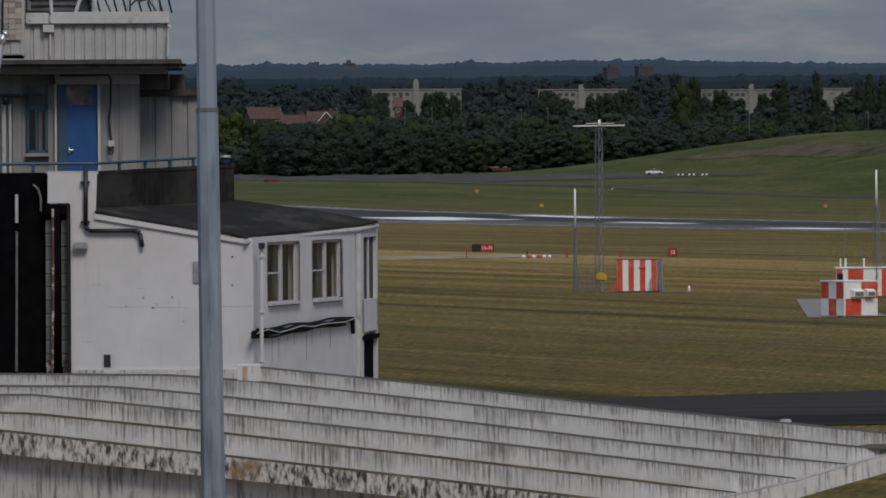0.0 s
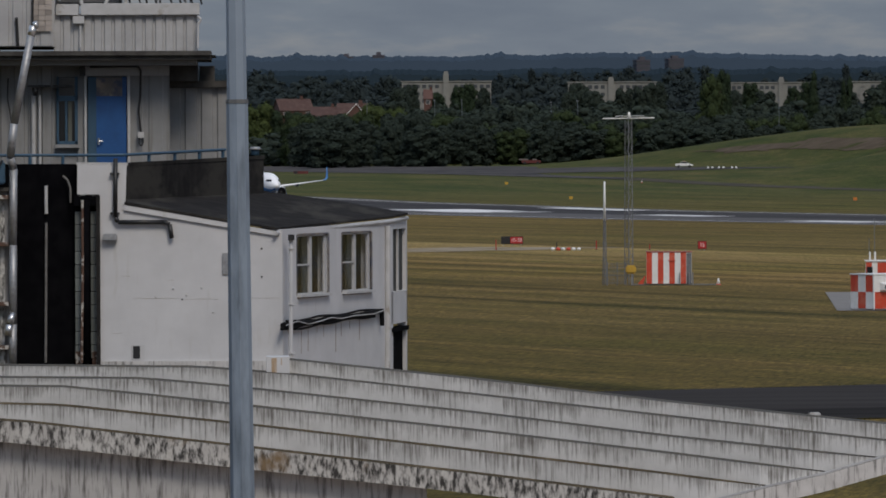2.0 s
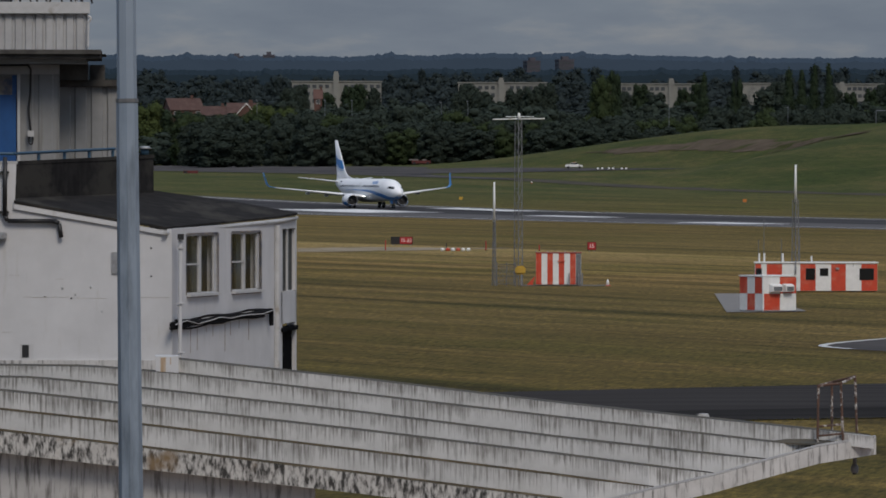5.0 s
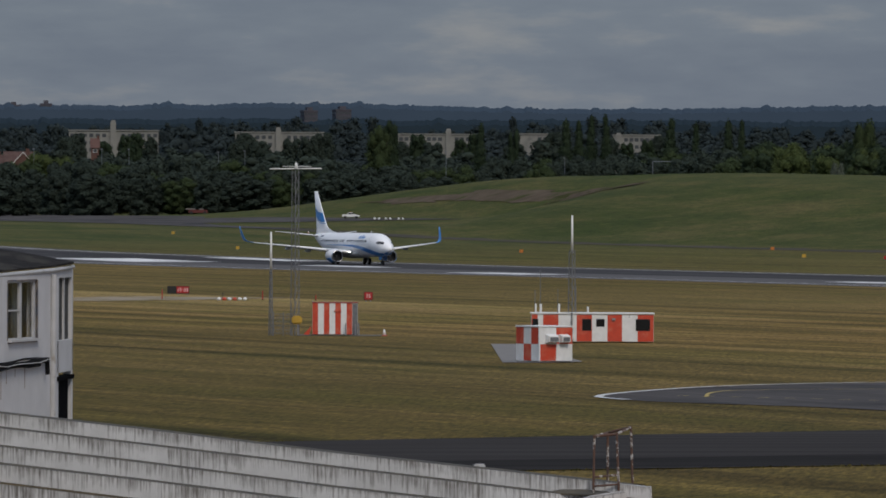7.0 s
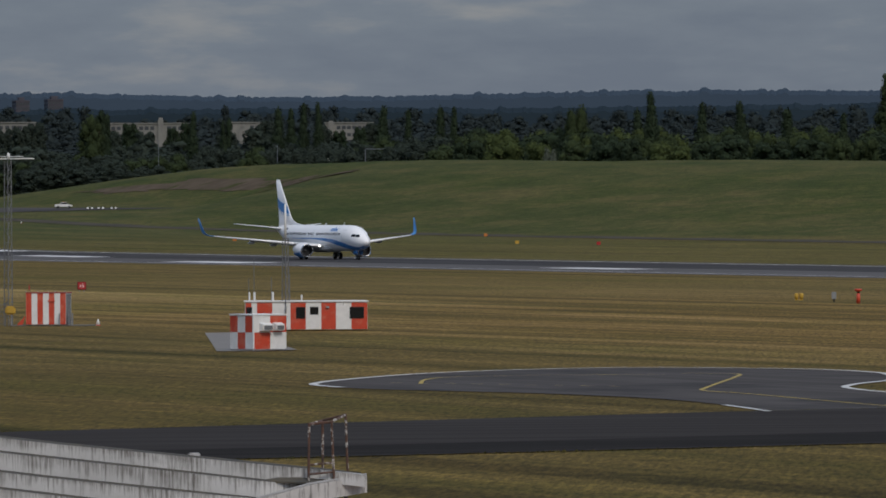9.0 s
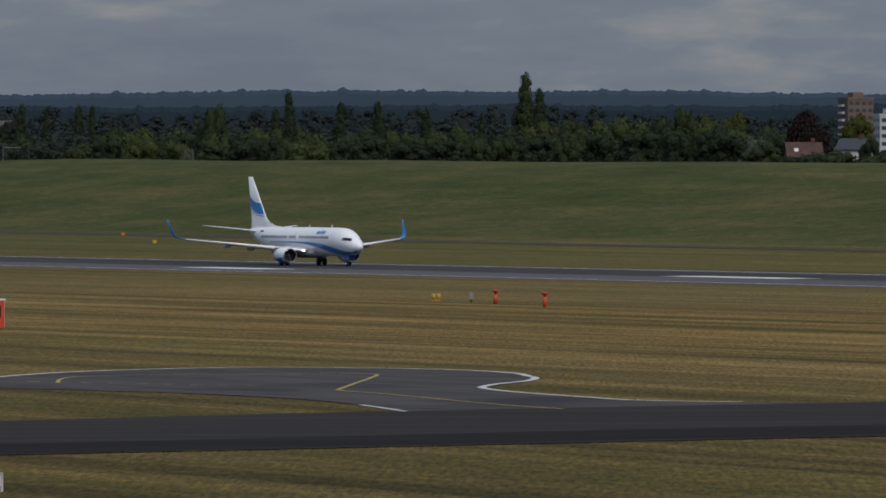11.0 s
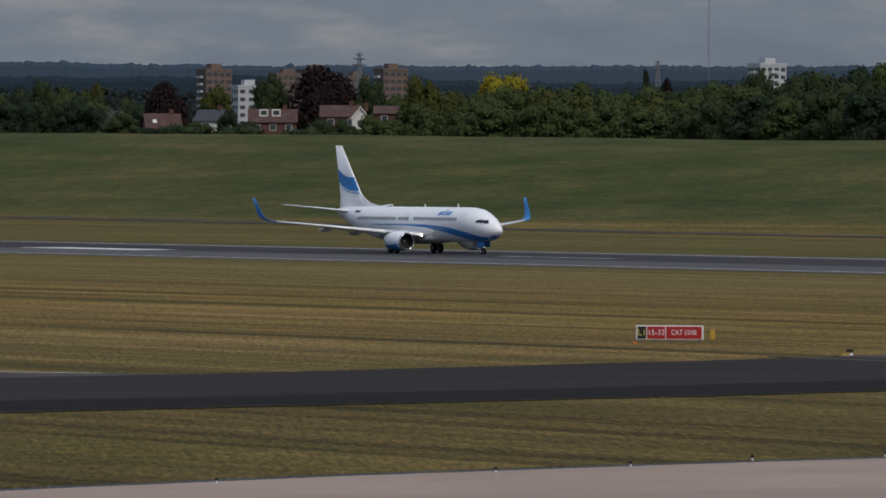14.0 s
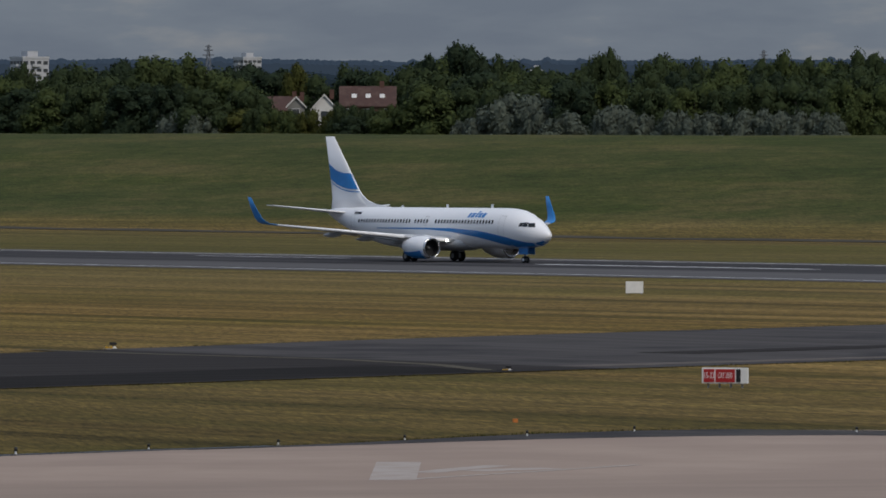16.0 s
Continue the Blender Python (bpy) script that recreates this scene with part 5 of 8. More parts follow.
    a, b, c, d = Vector((16.83, -12.53, 3.05)), Vector((17.46, -12.57, 3.11)), Vector((17.33, -10.87, 3.09)), Vector((17.90, -11.50, 3.20))
    up = 1.46
    tops = [a + Vector((0.02, 0, up)), b + Vector((-0.06, 0, up)), c + Vector((0, 0, up)), d + Vector((-0.05, 0, up + 0.05))]
    for p, q in zip((a, b, c, d), tops):
        part("upright", bm_tube(p, q, 0.032, sides=8), M_rust, gate)
    for z in (0.22, 0.45):
        part("rung", bm_tube(a + Vector((0, 0, z)), b + Vector((0, 0, z)), 0.026, sides=8), M_rust, gate)
    for p, q in ((tops[0], tops[1]), (tops[2], tops[3]), (tops[0], tops[2]), (tops[1], tops[3])):
        part("hoop", bm_tube(p, q, 0.034, sides=8), M_rust, gate)
    # hanging lamp under the beam
    hang = site_thing("hanging_lamp", "round grey lamp hanging under the canopy's corner", "lamp")
    p = Vector((17.81, -11.88, 2.76))
    part("stem", bm_tube(p, p + Vector((0, 0, -0.22)), 0.06, 0.04, 10), M_slab_grey, hang)
    part("bowl", bm_loft([[p + Vector((r * math.cos(t), r * math.sin(t), z)) for t in [2 * math.pi * k / 16 for k in range(16)]] for z, r in ((-0.2, 0.05), (-0.28, 0.10), (-0.38, 0.10), (-0.43, 0.07), (-0.45, 0.02))]), M_slab_grey, hang)
    part("lamp_glass", bm_tube(p + Vector((0, 0, -0.42)), p + Vector((0, 0, -0.47)), 0.075, 0.04, 12), M_black, hang)


def build_pole():
    """An eight-sided tapering pole near the look-out, jointed part way up."""
    base = polar(-1.667, 60)
    pole = thing("lamp_column", pose(base.x, base.y, 0), "blue-grey eight-sided steel lamp column with a collar joint", "lamp post")
    zj = 10.61
    lean = Vector((-0.0102, 0, 0))
    foot = Vector((-0.019, 0, 0))
    at = lambda z: foot + lean * (z - 7.65) + Vector((0, 0, z))
    part("lower_tube", bm_tube(at(0), at(zj), 0.118, 0.083, 8), M_pole, pole)
    part("upper_tube", bm_tube(at(zj), at(12.2), 0.0765, 0.070, 8), M_pole, pole)
    part("collar", bm_tube(at(zj - 0.01), at(zj + 0.02), 0.088, 0.086, 8), M_slab_grey, pole, "dark joint collar")


M_chrome = material("bright_galvanised", (0.6, 0.6, 0.6), 0.3, 0.9, second=(0.5, 0.5, 0.5), scale=6)
M_mesh_grey = material("dull_grey_pipe", (0.16, 0.155, 0.15), 0.7, second=(0.10, 0.095, 0.09), scale=5)
M_slab_grey = material("grey_painted_metal", (0.14, 0.145, 0.15), 0.6, second=(0.10, 0.10, 0.105), scale=3)
M_patch_tile = material("mixed_stone_tile", (0.33, 0.29, 0.26), 0.8, per=0.35, second=(0.28, 0.25, 0.23), scale=3)
M_under = streaked("grimy_white_wall", (0.40, 0.395, 0.385), (0.47, 0.465, 0.455), (0.13, 0.127, 0.12), 0.49, 9.0, 0.9)
build_white_wing()
build_recess()
build_left_wing()
build_tower()
build_railing()
build_roof_gear()
build_canopy()
build_pole()


# ---- things on the field ----
def ground_pose(s, n, turn=0.0):
    p = on_land(s, n)
    return pose(*p, 0, 0, turn)


M_mesh = material("weathered_grey_steel", (0.20, 0.21, 0.22), 0.6, 0.4, second=(0.14, 0.14, 0.15), scale=4)
M_dull_red = material("dull_dark_red", (0.10, 0.022, 0.02), 0.8)
M_slab = material("concrete_slab", (0.17, 0.158, 0.145), 0.9, second=(0.21, 0.195, 0.18), scale=0.6)
M_old_slab = material("mossy_old_slab", (0.10, 0.092, 0.075), 0.95, second=(0.14, 0.125, 0.10), scale=0.8, third=(0.06, 0.06, 0.03), third_scale=0.5)
M_faded_red = material("faded_dull_red_paint", (0.27, 0.045, 0.035), 0.7, second=(0.22, 0.04, 0.032), scale=2, third=(0.30, 0.09, 0.07), third_scale=1.0)


def hut_panels(parent, x0, x1, y, z0, z1, cols, rows=1, face="x", flip=False):
    """Coloured panels side by side, each proud of the wall by a hair."""
    k = len(cols) // rows
    for r in range(rows):
        for i in range(k):
            a, b = x0 + (x1 - x0) * i / k, x0 + (x1 - x0) * (i + 1) / k
            c, d = z1 - (z1 - z0) * (r + 1) / rows, z1 - (z1 - z0) * r / rows
            mat = M_red if cols[r * k + i] == "r" else M_white
            e = 0.012
            bm = bm_box(a + e, b - e, y - 0.025, y + 0.01, c + e, d - e) if face == "x" else bm_box(y - 0.025, y + 0.01, a + e, b - e, c + e, d - e)
            part("panel", bm, mat, parent, "red painted panel" if mat is M_red else "white painted panel")


def build_striped_hut():
    hut = thing("equipment_hut", pose(13.55, 612, 0, 0, 0, -3), "small red and white striped equipment hut on a concrete base", "hut")
    part("body", bm_box(0, 3.45, 0, 3.0, 0.12, 2.55), M_white, hut)
    hut_panels(hut, 0, 3.1, 0, 0.12, 2.62, "rwrwrwr")
    part("roof", bm_box(-0.05, 3.55, -0.06, 3.1, 2.55, 2.62, bevel=0.02), M_faded_red, hut)
    part("side_panel", bm_box(3.12, 3.5, -0.03, 0.0, 0.12, 2.5), M_mesh, hut, "grey side door")
    for x in (0.0, 0.9, 1.75, 2.3, 3.05):
        part("roof_hook", bm_tube((x, -0.05, 2.66), (x, -0.05, 2.76), 0.03, sides=6), M_steel, hut)
    part("vent", bm_box(1.7, 2.25, -0.1, -0.03, 1.9, 2.0), M_red, hut)
    for x in (2.6, 3.35, 3.62):
        part("post", bm_tube((x, -0.35, 0), (x, -0.35, 1.0), 0.05, sides=8), M_steel, hut, "grey steel post")
    part("base_slab", bm_box(-1.2, 5.4, -1.2, 3.6, 0.0, 0.06), M_old_slab, hut)
    part("door_wedge", bm_loft([[(-0.7, -0.1, 0.1), (-0.25, -0.1, 0.1), (-0.05, -0.1, 0.8)], [(-0.7, 0.2, 0.1), (-0.25, 0.2, 0.1), (-0.05, 0.2, 0.8)]], smooth=False), M_red, hut)
    box = thing("junction_box", pose(12.3, 611, 0, 0, 0, 0), "yellow round-faced junction box on a post", "box")
    part("post", bm_tube((0.1, 0, 0), (0.1, 0, 1.0), 0.06, sides=8), M_steel, box)
    part("case", bm_box(-0.38, 0.42, -0.2, 0.2, 0.92, 1.58, bevel=0.12), M_yellow, box)


def lattice_mast(x, y, height, w0, w1, sections, label, bars=True):
    """A slim three-sided lattice mast."""
    mast = thing("lattice_mast", pose(x, y, 0), label, "mast")
    at = lambda k, z: Vector(((w0 + (w1 - w0) * z / height) * math.cos(2.1 * k + 0.5), (w0 + (w1 - w0) * z / height) * math.sin(2.1 * k + 0.5), z))
    for k in range(3):
        part("leg", bm_tube(at(k, 0), at(k, height), 0.038, 0.032, 6), M_mesh, mast)
    for i in range(sections):
        z0, z1 = height * i / sections, height * (i + 1) / sections
        bm = bmesh.new()
        for k in range(3):
            bm_tube(at(k, z0), at((k + 1) % 3, z1), 0.018, sides=4, bm=bm, caps=False)
            bm_tube(at(k, z1), at((k + 1) % 3, z1), 0.016, sides=4, bm=bm, caps=False)
        part("brace", bm, M_mesh, mast)
    return mast


def build_glide_mast():
    mast = lattice_mast(12.2, 613, 13.0, 0.38, 0.30, 12, "tall grey lattice aerial mast with a long crossbar")
    part("crossbar", bm_tube((-2.0, 0, 13.0), (2.05, 0, 13.05), 0.045, sides=8), M_white, mast, "pale crossbar")
    part("crossbar", bm_tube((-1.0, 0.6, 13.2), (1.2, -0.6, 13.2), 0.03, sides=8), M_white, mast)
    part("top_lamp", bm_tube((0.05, 0, 13.0), (0.05, 0, 13.5), 0.12, 0.09, 10), M_white, mast, "white lamp")
    for x, y, z1, w1, label in ((10.3, 612, 5.2, 2.9, "thin steel aerial post with a white rod"), (32.3, 585, 6.9, 2.6, "steel lattice aerial post with a white rod")):
        pole = lattice_mast(x, y, z1, 0.18 if x < 20 else 0.34, 0.09 if x < 20 else 0.24, 9, label)
        part("white_rod", bm_tube((0, 0, z1 - 0.2), (0, 0, z1 + w1), 0.10, 0.07, 10), M_white, pole, "white glass-fibre rod")
    # low mesh enclosure between the masts
    pen = thing("mesh_enclosure", pose(10.5, 611, 0), "low grey steel mesh enclosure beside the mast", "fence")
    for x in (0, 0.75, 1.45):
        part("post", bm_tube((x, 0, 0), (x, 0, 1.85), 0.035, sides=6), M_mesh, pen)
    for x0 in (0, 0.75):
        bm = bmesh.new()
        for k in range(6):
            bm_tube((x0, 0, 0.2 + 0.3 * k), (x0 + 0.72, 0, 0.2 + 0.3 * k), 0.014, sides=4, bm=bm, caps=False)
            bm_tube((x0 + 0.12 * k, 0, 0.1), (x0 + 0.12 * k + 0.3, 0, 1.8), 0.014, sides=4, bm=bm, caps=False)
        part("mesh_panel", bm, M_mesh, pen)


def build_checked_hut():
    hut = thing("equipment_hut", pose(26.05, 510, 0, 0, 0, 32), "small red and white chequered equipment hut with two vents", "hut")
    L = 2.62
    part("body", bm_box(0, L, 0, L, 0.1, 2.3), M_white, hut)
    hut_panels(hut, 0.03, L, 0, 0.12, 2.3, "wrrw", 2)
    hut_panels(hut, 0.03, L, 0, 0.12, 2.3, "rwrwrw", 2, face="y")
    part("roof", bm_box(-0.06, L + 0.06, -0.06, L + 0.06, 2.3, 2.4, bevel=0.02), M_white, hut)
    part("corner_post", bm_box(-0.05, 0.05, -0.05, 0.05, 0.0, 2.35), M_white, hut)
    for x, w in ((0.45, 0.9), (1.5, 0.75)):
        vent = part("vent", bm_loft([[(x, -0.04, 1.85), (x + w, -0.04, 1.85), (x + w, -0.04, 1.3), (x, -0.04, 1.3)], [(x + 0.05, -0.42, 1.72), (x + w - 0.05, -0.42, 1.72), (x + w - 0.05, -0.42, 1.35), (x + 0.05, -0.42, 1.35)]], smooth=False), M_white, hut, "white vent hood")
        part("grille", bm_box(x + 0.12, x + w - 0.12, -0.45, -0.42, 1.4, 1.66), M_mesh, vent)
    for x, y in ((0.05, L - 0.05), (0, 0), (L - 0.05, 0.05)):
        part("skid", bm_tube((x, y, 0), (x, y, 0.14), 0.07, sides=8), M_steel, hut)
    bm = bmesh.new()
    bm.faces.new([bm.verts.new((x, y, 0.05)) for x, y in ((23.6, 508.5), (26.4, 508.5), (29.0, 512), (28.9, 535), (28.2, 577), (25.9, 577))])
    tagged(part("hut_path", bm, M_slab), "pale concrete path leading to the chequered hut", "path", kind="structure")


def build_long_hut():
    hut = thing("cabin", pose(29.3, 585, 0, 0, 0, -2), "long red and white banded portable cabin with dark windows", "cabin")
    L = 9.1
    part("body", bm_box(0, L, 0, 2.8, 0.1, 2.15), M_white, hut)
    edges = [0, 0.45, 0.85, 2.0, 3.35, 4.5, 5.65, 6.75, 7.9, L]
    for i, (a, b) in enumerate(zip(edges, edges[1:])):
        mat = M_red if "rwrwrwrwr"[i] == "r" else M_white
        part("panel", bm_box(a + 0.01, b - 0.01, -0.025, 0.01, 0.12, 2.1), mat, hut, "red painted panel" if mat is M_red else "white painted panel")
    part("roof", bm_box(-0.08, L + 0.08, -0.1, 2.9, 2.15, 2.25, bevel=0.02), M_white, hut)
    for x, w in ((0.1, 0.35), (3.8, 0.62), (4.85, 0.55), (7.9 - 0.1, 1.0)):
        z0, z1 = (0.95, 1.75) if w != 0.55 else (1.25, 1.75)
        win = part("window", bm_box(x, x + w, -0.05, -0.028, z0, z1, bevel=0.02), M_glass_dark, hut, "dark window pane")
        part("frame", bm_box(x - 0.04, x + w + 0.04, -0.036, -0.026, z0 - 0.04, z1 + 0.04), M_black, win)
    part("lamp", bm_box(6.0, 6.25, -0.15, -0.03, 1.7, 1.85), M_steel, hut)
    part("lamp_bracket", bm_tube((7.3, -0.05, 1.9), (7.3, -0.05, 2.12), 0.02, sides=6), M_steel, hut)
    for x, h, r in ((0.25, 1.6, 0.025), (0.30, 0.6, 0.07), (0.65, 3.1, 0.025), (0.68, 0.6, 0.08), (1.95, 1.7, 0.02), (2.05, 0.6, 0.08), (3.3, 1.9, 0.035), (4.2, 0.4, 0.06)):
        part("aerial", bm_tube((x, 0.5, 2.2), (x, 0.5, 2.3 + h), r, sides=6), M_white if r > 0.05 else M_mesh, hut, "thin whip aerial" if r < 0.05 else "short white aerial stub")


def text_mesh(body, size, mat, parent, m, label=""):
    cu = bpy.data.curves.new("lettering", "FONT")
    cu.body, cu.size, cu.align_x, cu.align_y = body, size, "CENTER", "CENTER"
    ob = bpy.data.objects.new("lettering", cu)
    scene.collection.objects.link(ob)
    me = bpy.data.meshes.new_from_object(ob)
    bpy.data.objects.remove(ob)
    t = new("lettering", me)
    me.materials.clear()
    me.materials.append(mat)
    t.parent = parent
    t.matrix_basis = m
    if label:
        t["label"] = label
    return t


def airfield_sign(m, panels, height, label, extra=0.0, legs=4, case=M_white):
    """A low sign box; panels: (text, width, background, ink)."""
    sign = thing("airfield_sign", m, label, "sign")
    total = sum(p[1] for p in panels) + extra
    part("case", bm_box(-total / 2 - 0.06, total / 2 + 0.06, -0.12, 0.2, 0.2, 0.3 + height, bevel=0.015), case, sign, "sign case")
    x = -total / 2
    for body, w, back, ink in panels:
        pl = part("panel", bm_box(x + 0.03, x + w - 0.03, -0.14, -0.118, 0.26, 0.24 + height), back, sign)
        if body:
            text_mesh(body, min(height * 0.72, 1.95 * w / len(body)), ink, sign, pose(x + w / 2, -0.145, 0.25 + height / 2, 90, 0, 0) @ Matrix.Diagonal((1, max(1.0, 0.72 * height / min(height * 0.72, 1.95 * w / len(body)) * 0.85), 1, 1)))
        x += w
    for k in range(legs):
        lx = -total / 2 + 0.2 + (total - 0.4) * k / max(1, legs - 1)
        part("leg", bm_tube((lx, 0.05, 0), (lx, 0.05, 0.25), 0.05, sides=6), M_steel, sign)
    return sign


def build_signs():
    ink = material("sign_white_letters", (0.75, 0.72, 0.72), 0.5)
    yellow_ink = material("sign_yellow_letters", (0.6, 0.5, 0.1), 0.5)
    p = polar(13.285, 451)
    airfield_sign(pose(p.x, p.y, 0, 0, 0, -20), [("L1", 0.56, M_black, yellow_ink), ("15-33", 1.1, M_sign_red, ink), ("CAT I/II/III", 2.1, M_sign_red, ink)], 0.72, "black and red airfield sign lettered 15-33 CAT I/II/III", legs=5)
    part("bin", bm_box(0, 0.28, 0, 0.28, 0.2, 0.75, bevel=0.04), M_yellow, thing("marker_box", pose(p.x + 2.25, p.y - 0.6, 0), "small yellow marker box beside the sign", "marker"))
    p = polar(19.06, 350)
    airfield_sign(pose(p.x, p.y, 0, 0, 0, -34), [("15-33", 0.55, M_sign_red, ink), ("CAT I/II/III", 0.95, M_sign_red, ink), ("", 0.26, M_black, ink)], 0.60, "red airfield sign seen at a slant, with a white end", extra=0.2)
    p = polar(0.29, 881)
    airfield_sign(pose(p.x, p.y, 0), [("", 0.95, M_black, ink), ("15-33", 1.4, M_sign_red, ink)], 0.75, "black and red airfield sign lettered 15-33", legs=3, case=M_black)
    p = polar(1.675, 829)
    airfield_sign(pose(p.x, p.y, 0), [("15", 0.85, M_sign_red, ink)], 0.75, "small square dark red airfield sign", legs=2, case=M_dull_red)
    p = polar(-1.25, 1990)
    airfield_sign(ground_pose(p.x * H_DIR[0] + p.y * H_DIR[1], p.x * N_DIR[0] + p.y * N_DIR[1]), [("", 1.0, M_black, ink), ("", 2.6, M_dull_red, ink)], 0.6, "distant long red airfield sign", legs=3, case=M_dull_red)
    p = polar(3.45 + 3.05, 1100)
    p = polar(18.40, 590)
    board = thing("marker_board", pose(p.x, p.y, 0, 0, 0, -17), "plain white marker board on short legs", "board")
    part("panel", bm_box(-0.66, 0.66, -0.03, 0.03, 0.12, 1.0, bevel=0.01), M_white, board)
    for x in (-0.5, 0.5):
        part("leg", bm_tube((x, 0.05, 0), (x, 0.05, 0.3), 0.03, sides=6), M_steel, board)


def build_small_lights():
    # mushroom-headed red posts
    first = None
    for s, n in ((-651, 307.7), (-633.3, 304.2)):
        if first is None:
            first = thing("marker_post", ground_pose(s, n), "red post with a dished round head on the grass", "marker", "red posts by the runway")
            part("stem", bm_tube((0, 0, 0), (0, 0, 0.95), 0.19, 0.17, 12), M_red, first)
            part("neck", bm_tube((0, 0, 0.95), (0, 0, 1.12), 0.11, 0.11, 10), M_black, first)
            part("head", bm_loft([[(r * math.cos(a), r * math.sin(a), z) for a in [2 * math.pi * k / 16 for k in range(16)]] for z, r in ((1.1, 0.14), (1.18, 0.34), (1.28, 0.36), (1.34, 0.34), (1.36, 0.2))]), M_red, first)
        else:
            copy_thing(first, ground_pose(s, n))
    s = thing("cabinet", ground_pose(-661.8, 310.3), "small grey steel cabinet on a foot", "cabinet")
    part("case", bm_box(-0.2, 0.2, -0.15, 0.15, 0.3, 0.95, bevel=0.03), M_steel, s)
    part("foot", bm_tube((0, 0, 0), (0, 0, 0.3), 0.07, sides=8), M_black, s)
    s = thing("marker_light", ground_pose(-669.8, 310.4), "orange double-headed light unit on the grass", "light")
    for x in (-0.22, 0.25):
        part("head", bm_loft([[(x + r * math.cos(a), r * math.sin(a), z) for a in [2 * math.pi * k / 10 for k in range(10)]] for z, r in ((0.15, 0.1), (0.35, 0.2), (0.7, 0.2), (0.75, 0.1))]), M_yellow, s)
    part("plate", bm_box(-0.4, 0.4, -0.15, 0.15, 0.08, 0.16), M_yellow, s)
    # apron edge lights
    first = None
    spots = [(-229.7, 142.7), (-231.2, 149.1), (-232.3, 155.3), (-233.5, 161.6), (-234.7, 167.9), (-236.2, 173.9), (-230.8, 180.2), (-227.5, 136.5), (-225.0, 129.8), (-221.5, 117.5)]
    for s, n in spots:
        if first is None:
            first = thing("edge_light", ground_pose(s, n) @ Matrix.Scale(0.8, 4), "small black and white apron edge light", "light", "apron edge lights")
            part("foot", bm_tube((0, 0, 0), (0, 0, 0.06), 0.11, 0.10, 12), M_steel, first)
            part("stem", bm_tube((0, 0, 0.06), (0, 0, 0.2), 0.05, 0.05, 8), M_white, first)
            part("head", bm_tube((0, 0, 0.2), (0, 0, 0.36), 0.09, 0.07, 10), M_black, first)
        else:
            copy_thing(first, ground_pose(s, n) @ Matrix.Scale(0.8, 4))
    # guard lights: yellow body, black hood
    first = None
    for s, n in ((-355.4, 226.7), (-307.9, 219.0)):
        if first is None:
            first = thing("guard_light", ground_pose(s, n) @ Matrix.Scale(0.7, 4), "yellow runway guard light with a black hood", "light", "guard lights")
            for x in (-0.22, 0.12, 0.4):
                part("lamp", bm_tube((x, -0.1, 0.1), (x, 0.1, 0.1), 0.14, 0.14, 10), M_yellow if x < 0.3 else M_white, first)
            part("plate", bm_box(-0.4, 0.55, -0.2, 0.2, 0.0, 0.06), M_steel, first)
            part("hood", bm_box(0.0, 0.55, -0.12, 0.12, 0.32, 0.52, bevel=0.03), M_black, first)
            part("hood_stem", bm_tube((0.3, 0, 0.1), (0.3, 0, 0.35), 0.04, sides=6), M_black, first)
        else:
            copy_thing(first, ground_pose(s, n) @ Matrix.Scale(0.7, 4))
    # taxi edge markers in orange and yellow, beyond the runway
    first = None
    for b, d, mat in ((2.79, 1500, M_orange), (4.85, 1420, M_yellow), (4.62, 1530, M_orange), (0.72, 1560, M_yellow), (13.03, 447, M_orange), (17.53, 303, M_orange), (5.445, 1390, M_sign_red), (0.25, 1760, M_yellow)):
        p = polar(b, d)
        s_, n_ = p.x * H_DIR[0] + p.y * H_DIR[1], p.x * N_DIR[0] + p.y * N_DIR[1]
        big = d > 1000
        mk = thing("marker_board" if big else "edge_marker", ground_pose(s_, n_), "small square %s marker on the grass" % ("yellow" if mat is M_yellow else "red" if mat is M_sign_red else "orange"), "marker")
        k = 0.6 if big else 0.16
        part("panel", bm_box(-0.6 * k, 0.6 * k, -0.05, 0.05, 0.2 * k, 1.15 * k, bevel=0.02 * k), mat, mk)
        part("leg", bm_tube((0, 0.03, 0), (0, 0.03, 0.3 * k), 0.06 * k, sides=6), M_steel, mk)
    # small white balls and posts
    first = None
    for s, n in ((-577.5, 207.4), (-837, 262), (-1680, 585)):
        if first is None:
            first = thing("marker_cone", ground_pose(s, n), "small white marker cone on the grass", "marker")
            part("cone", bm_tube((0, 0, 0.05), (0, 0, 0.5), 0.16, 0.05, 10), M_white, first)
            part("foot", bm_box(-0.2, 0.2, -0.2, 0.2, 0, 0.06), M_red, first)
        else:
            copy_thing(first, ground_pose(s, n))
    # approach light bar: white and orange lumps in a row
    bar = thing("light_bar", ground_pose(-792.5, 267.3), "row of small white and red lights near the runway", "light")
    for k in range(6):
        x = -1.3 + k * 0.55
        part("lamp", bm_loft([[(x + r * math.cos(a), r * math.sin(a), z) for a in [2 * math.pi * j / 10 for j in range(10)]] for z, r in ((0.0, 0.2), (0.2, 0.22), (0.32, 0.12))]), M_white if k % 2 == 0 or k > 3 else M_red, bar)
    part("mast", bm_tube((-0.9, 0.2, 0), (-0.9, 0.2, 0.85), 0.05, sides=6), M_black, bar)
    for s, n, h in ((-800, 262, 1.1), (-796, 272, 1.0), (-793, 277, 0.6)):
        pst = thing("marker_post", ground_pose(s, n), "thin dark red marker post on the grass", "marker")
        part("stem", bm_tube((0, 0, 0), (0, 0, h), 0.06, 0.05, 8), M_sign_red, pst)
        part("foot", bm_tube((0, 0, 0), (0, 0, 0.06), 0.14, sides=8), M_black, pst)


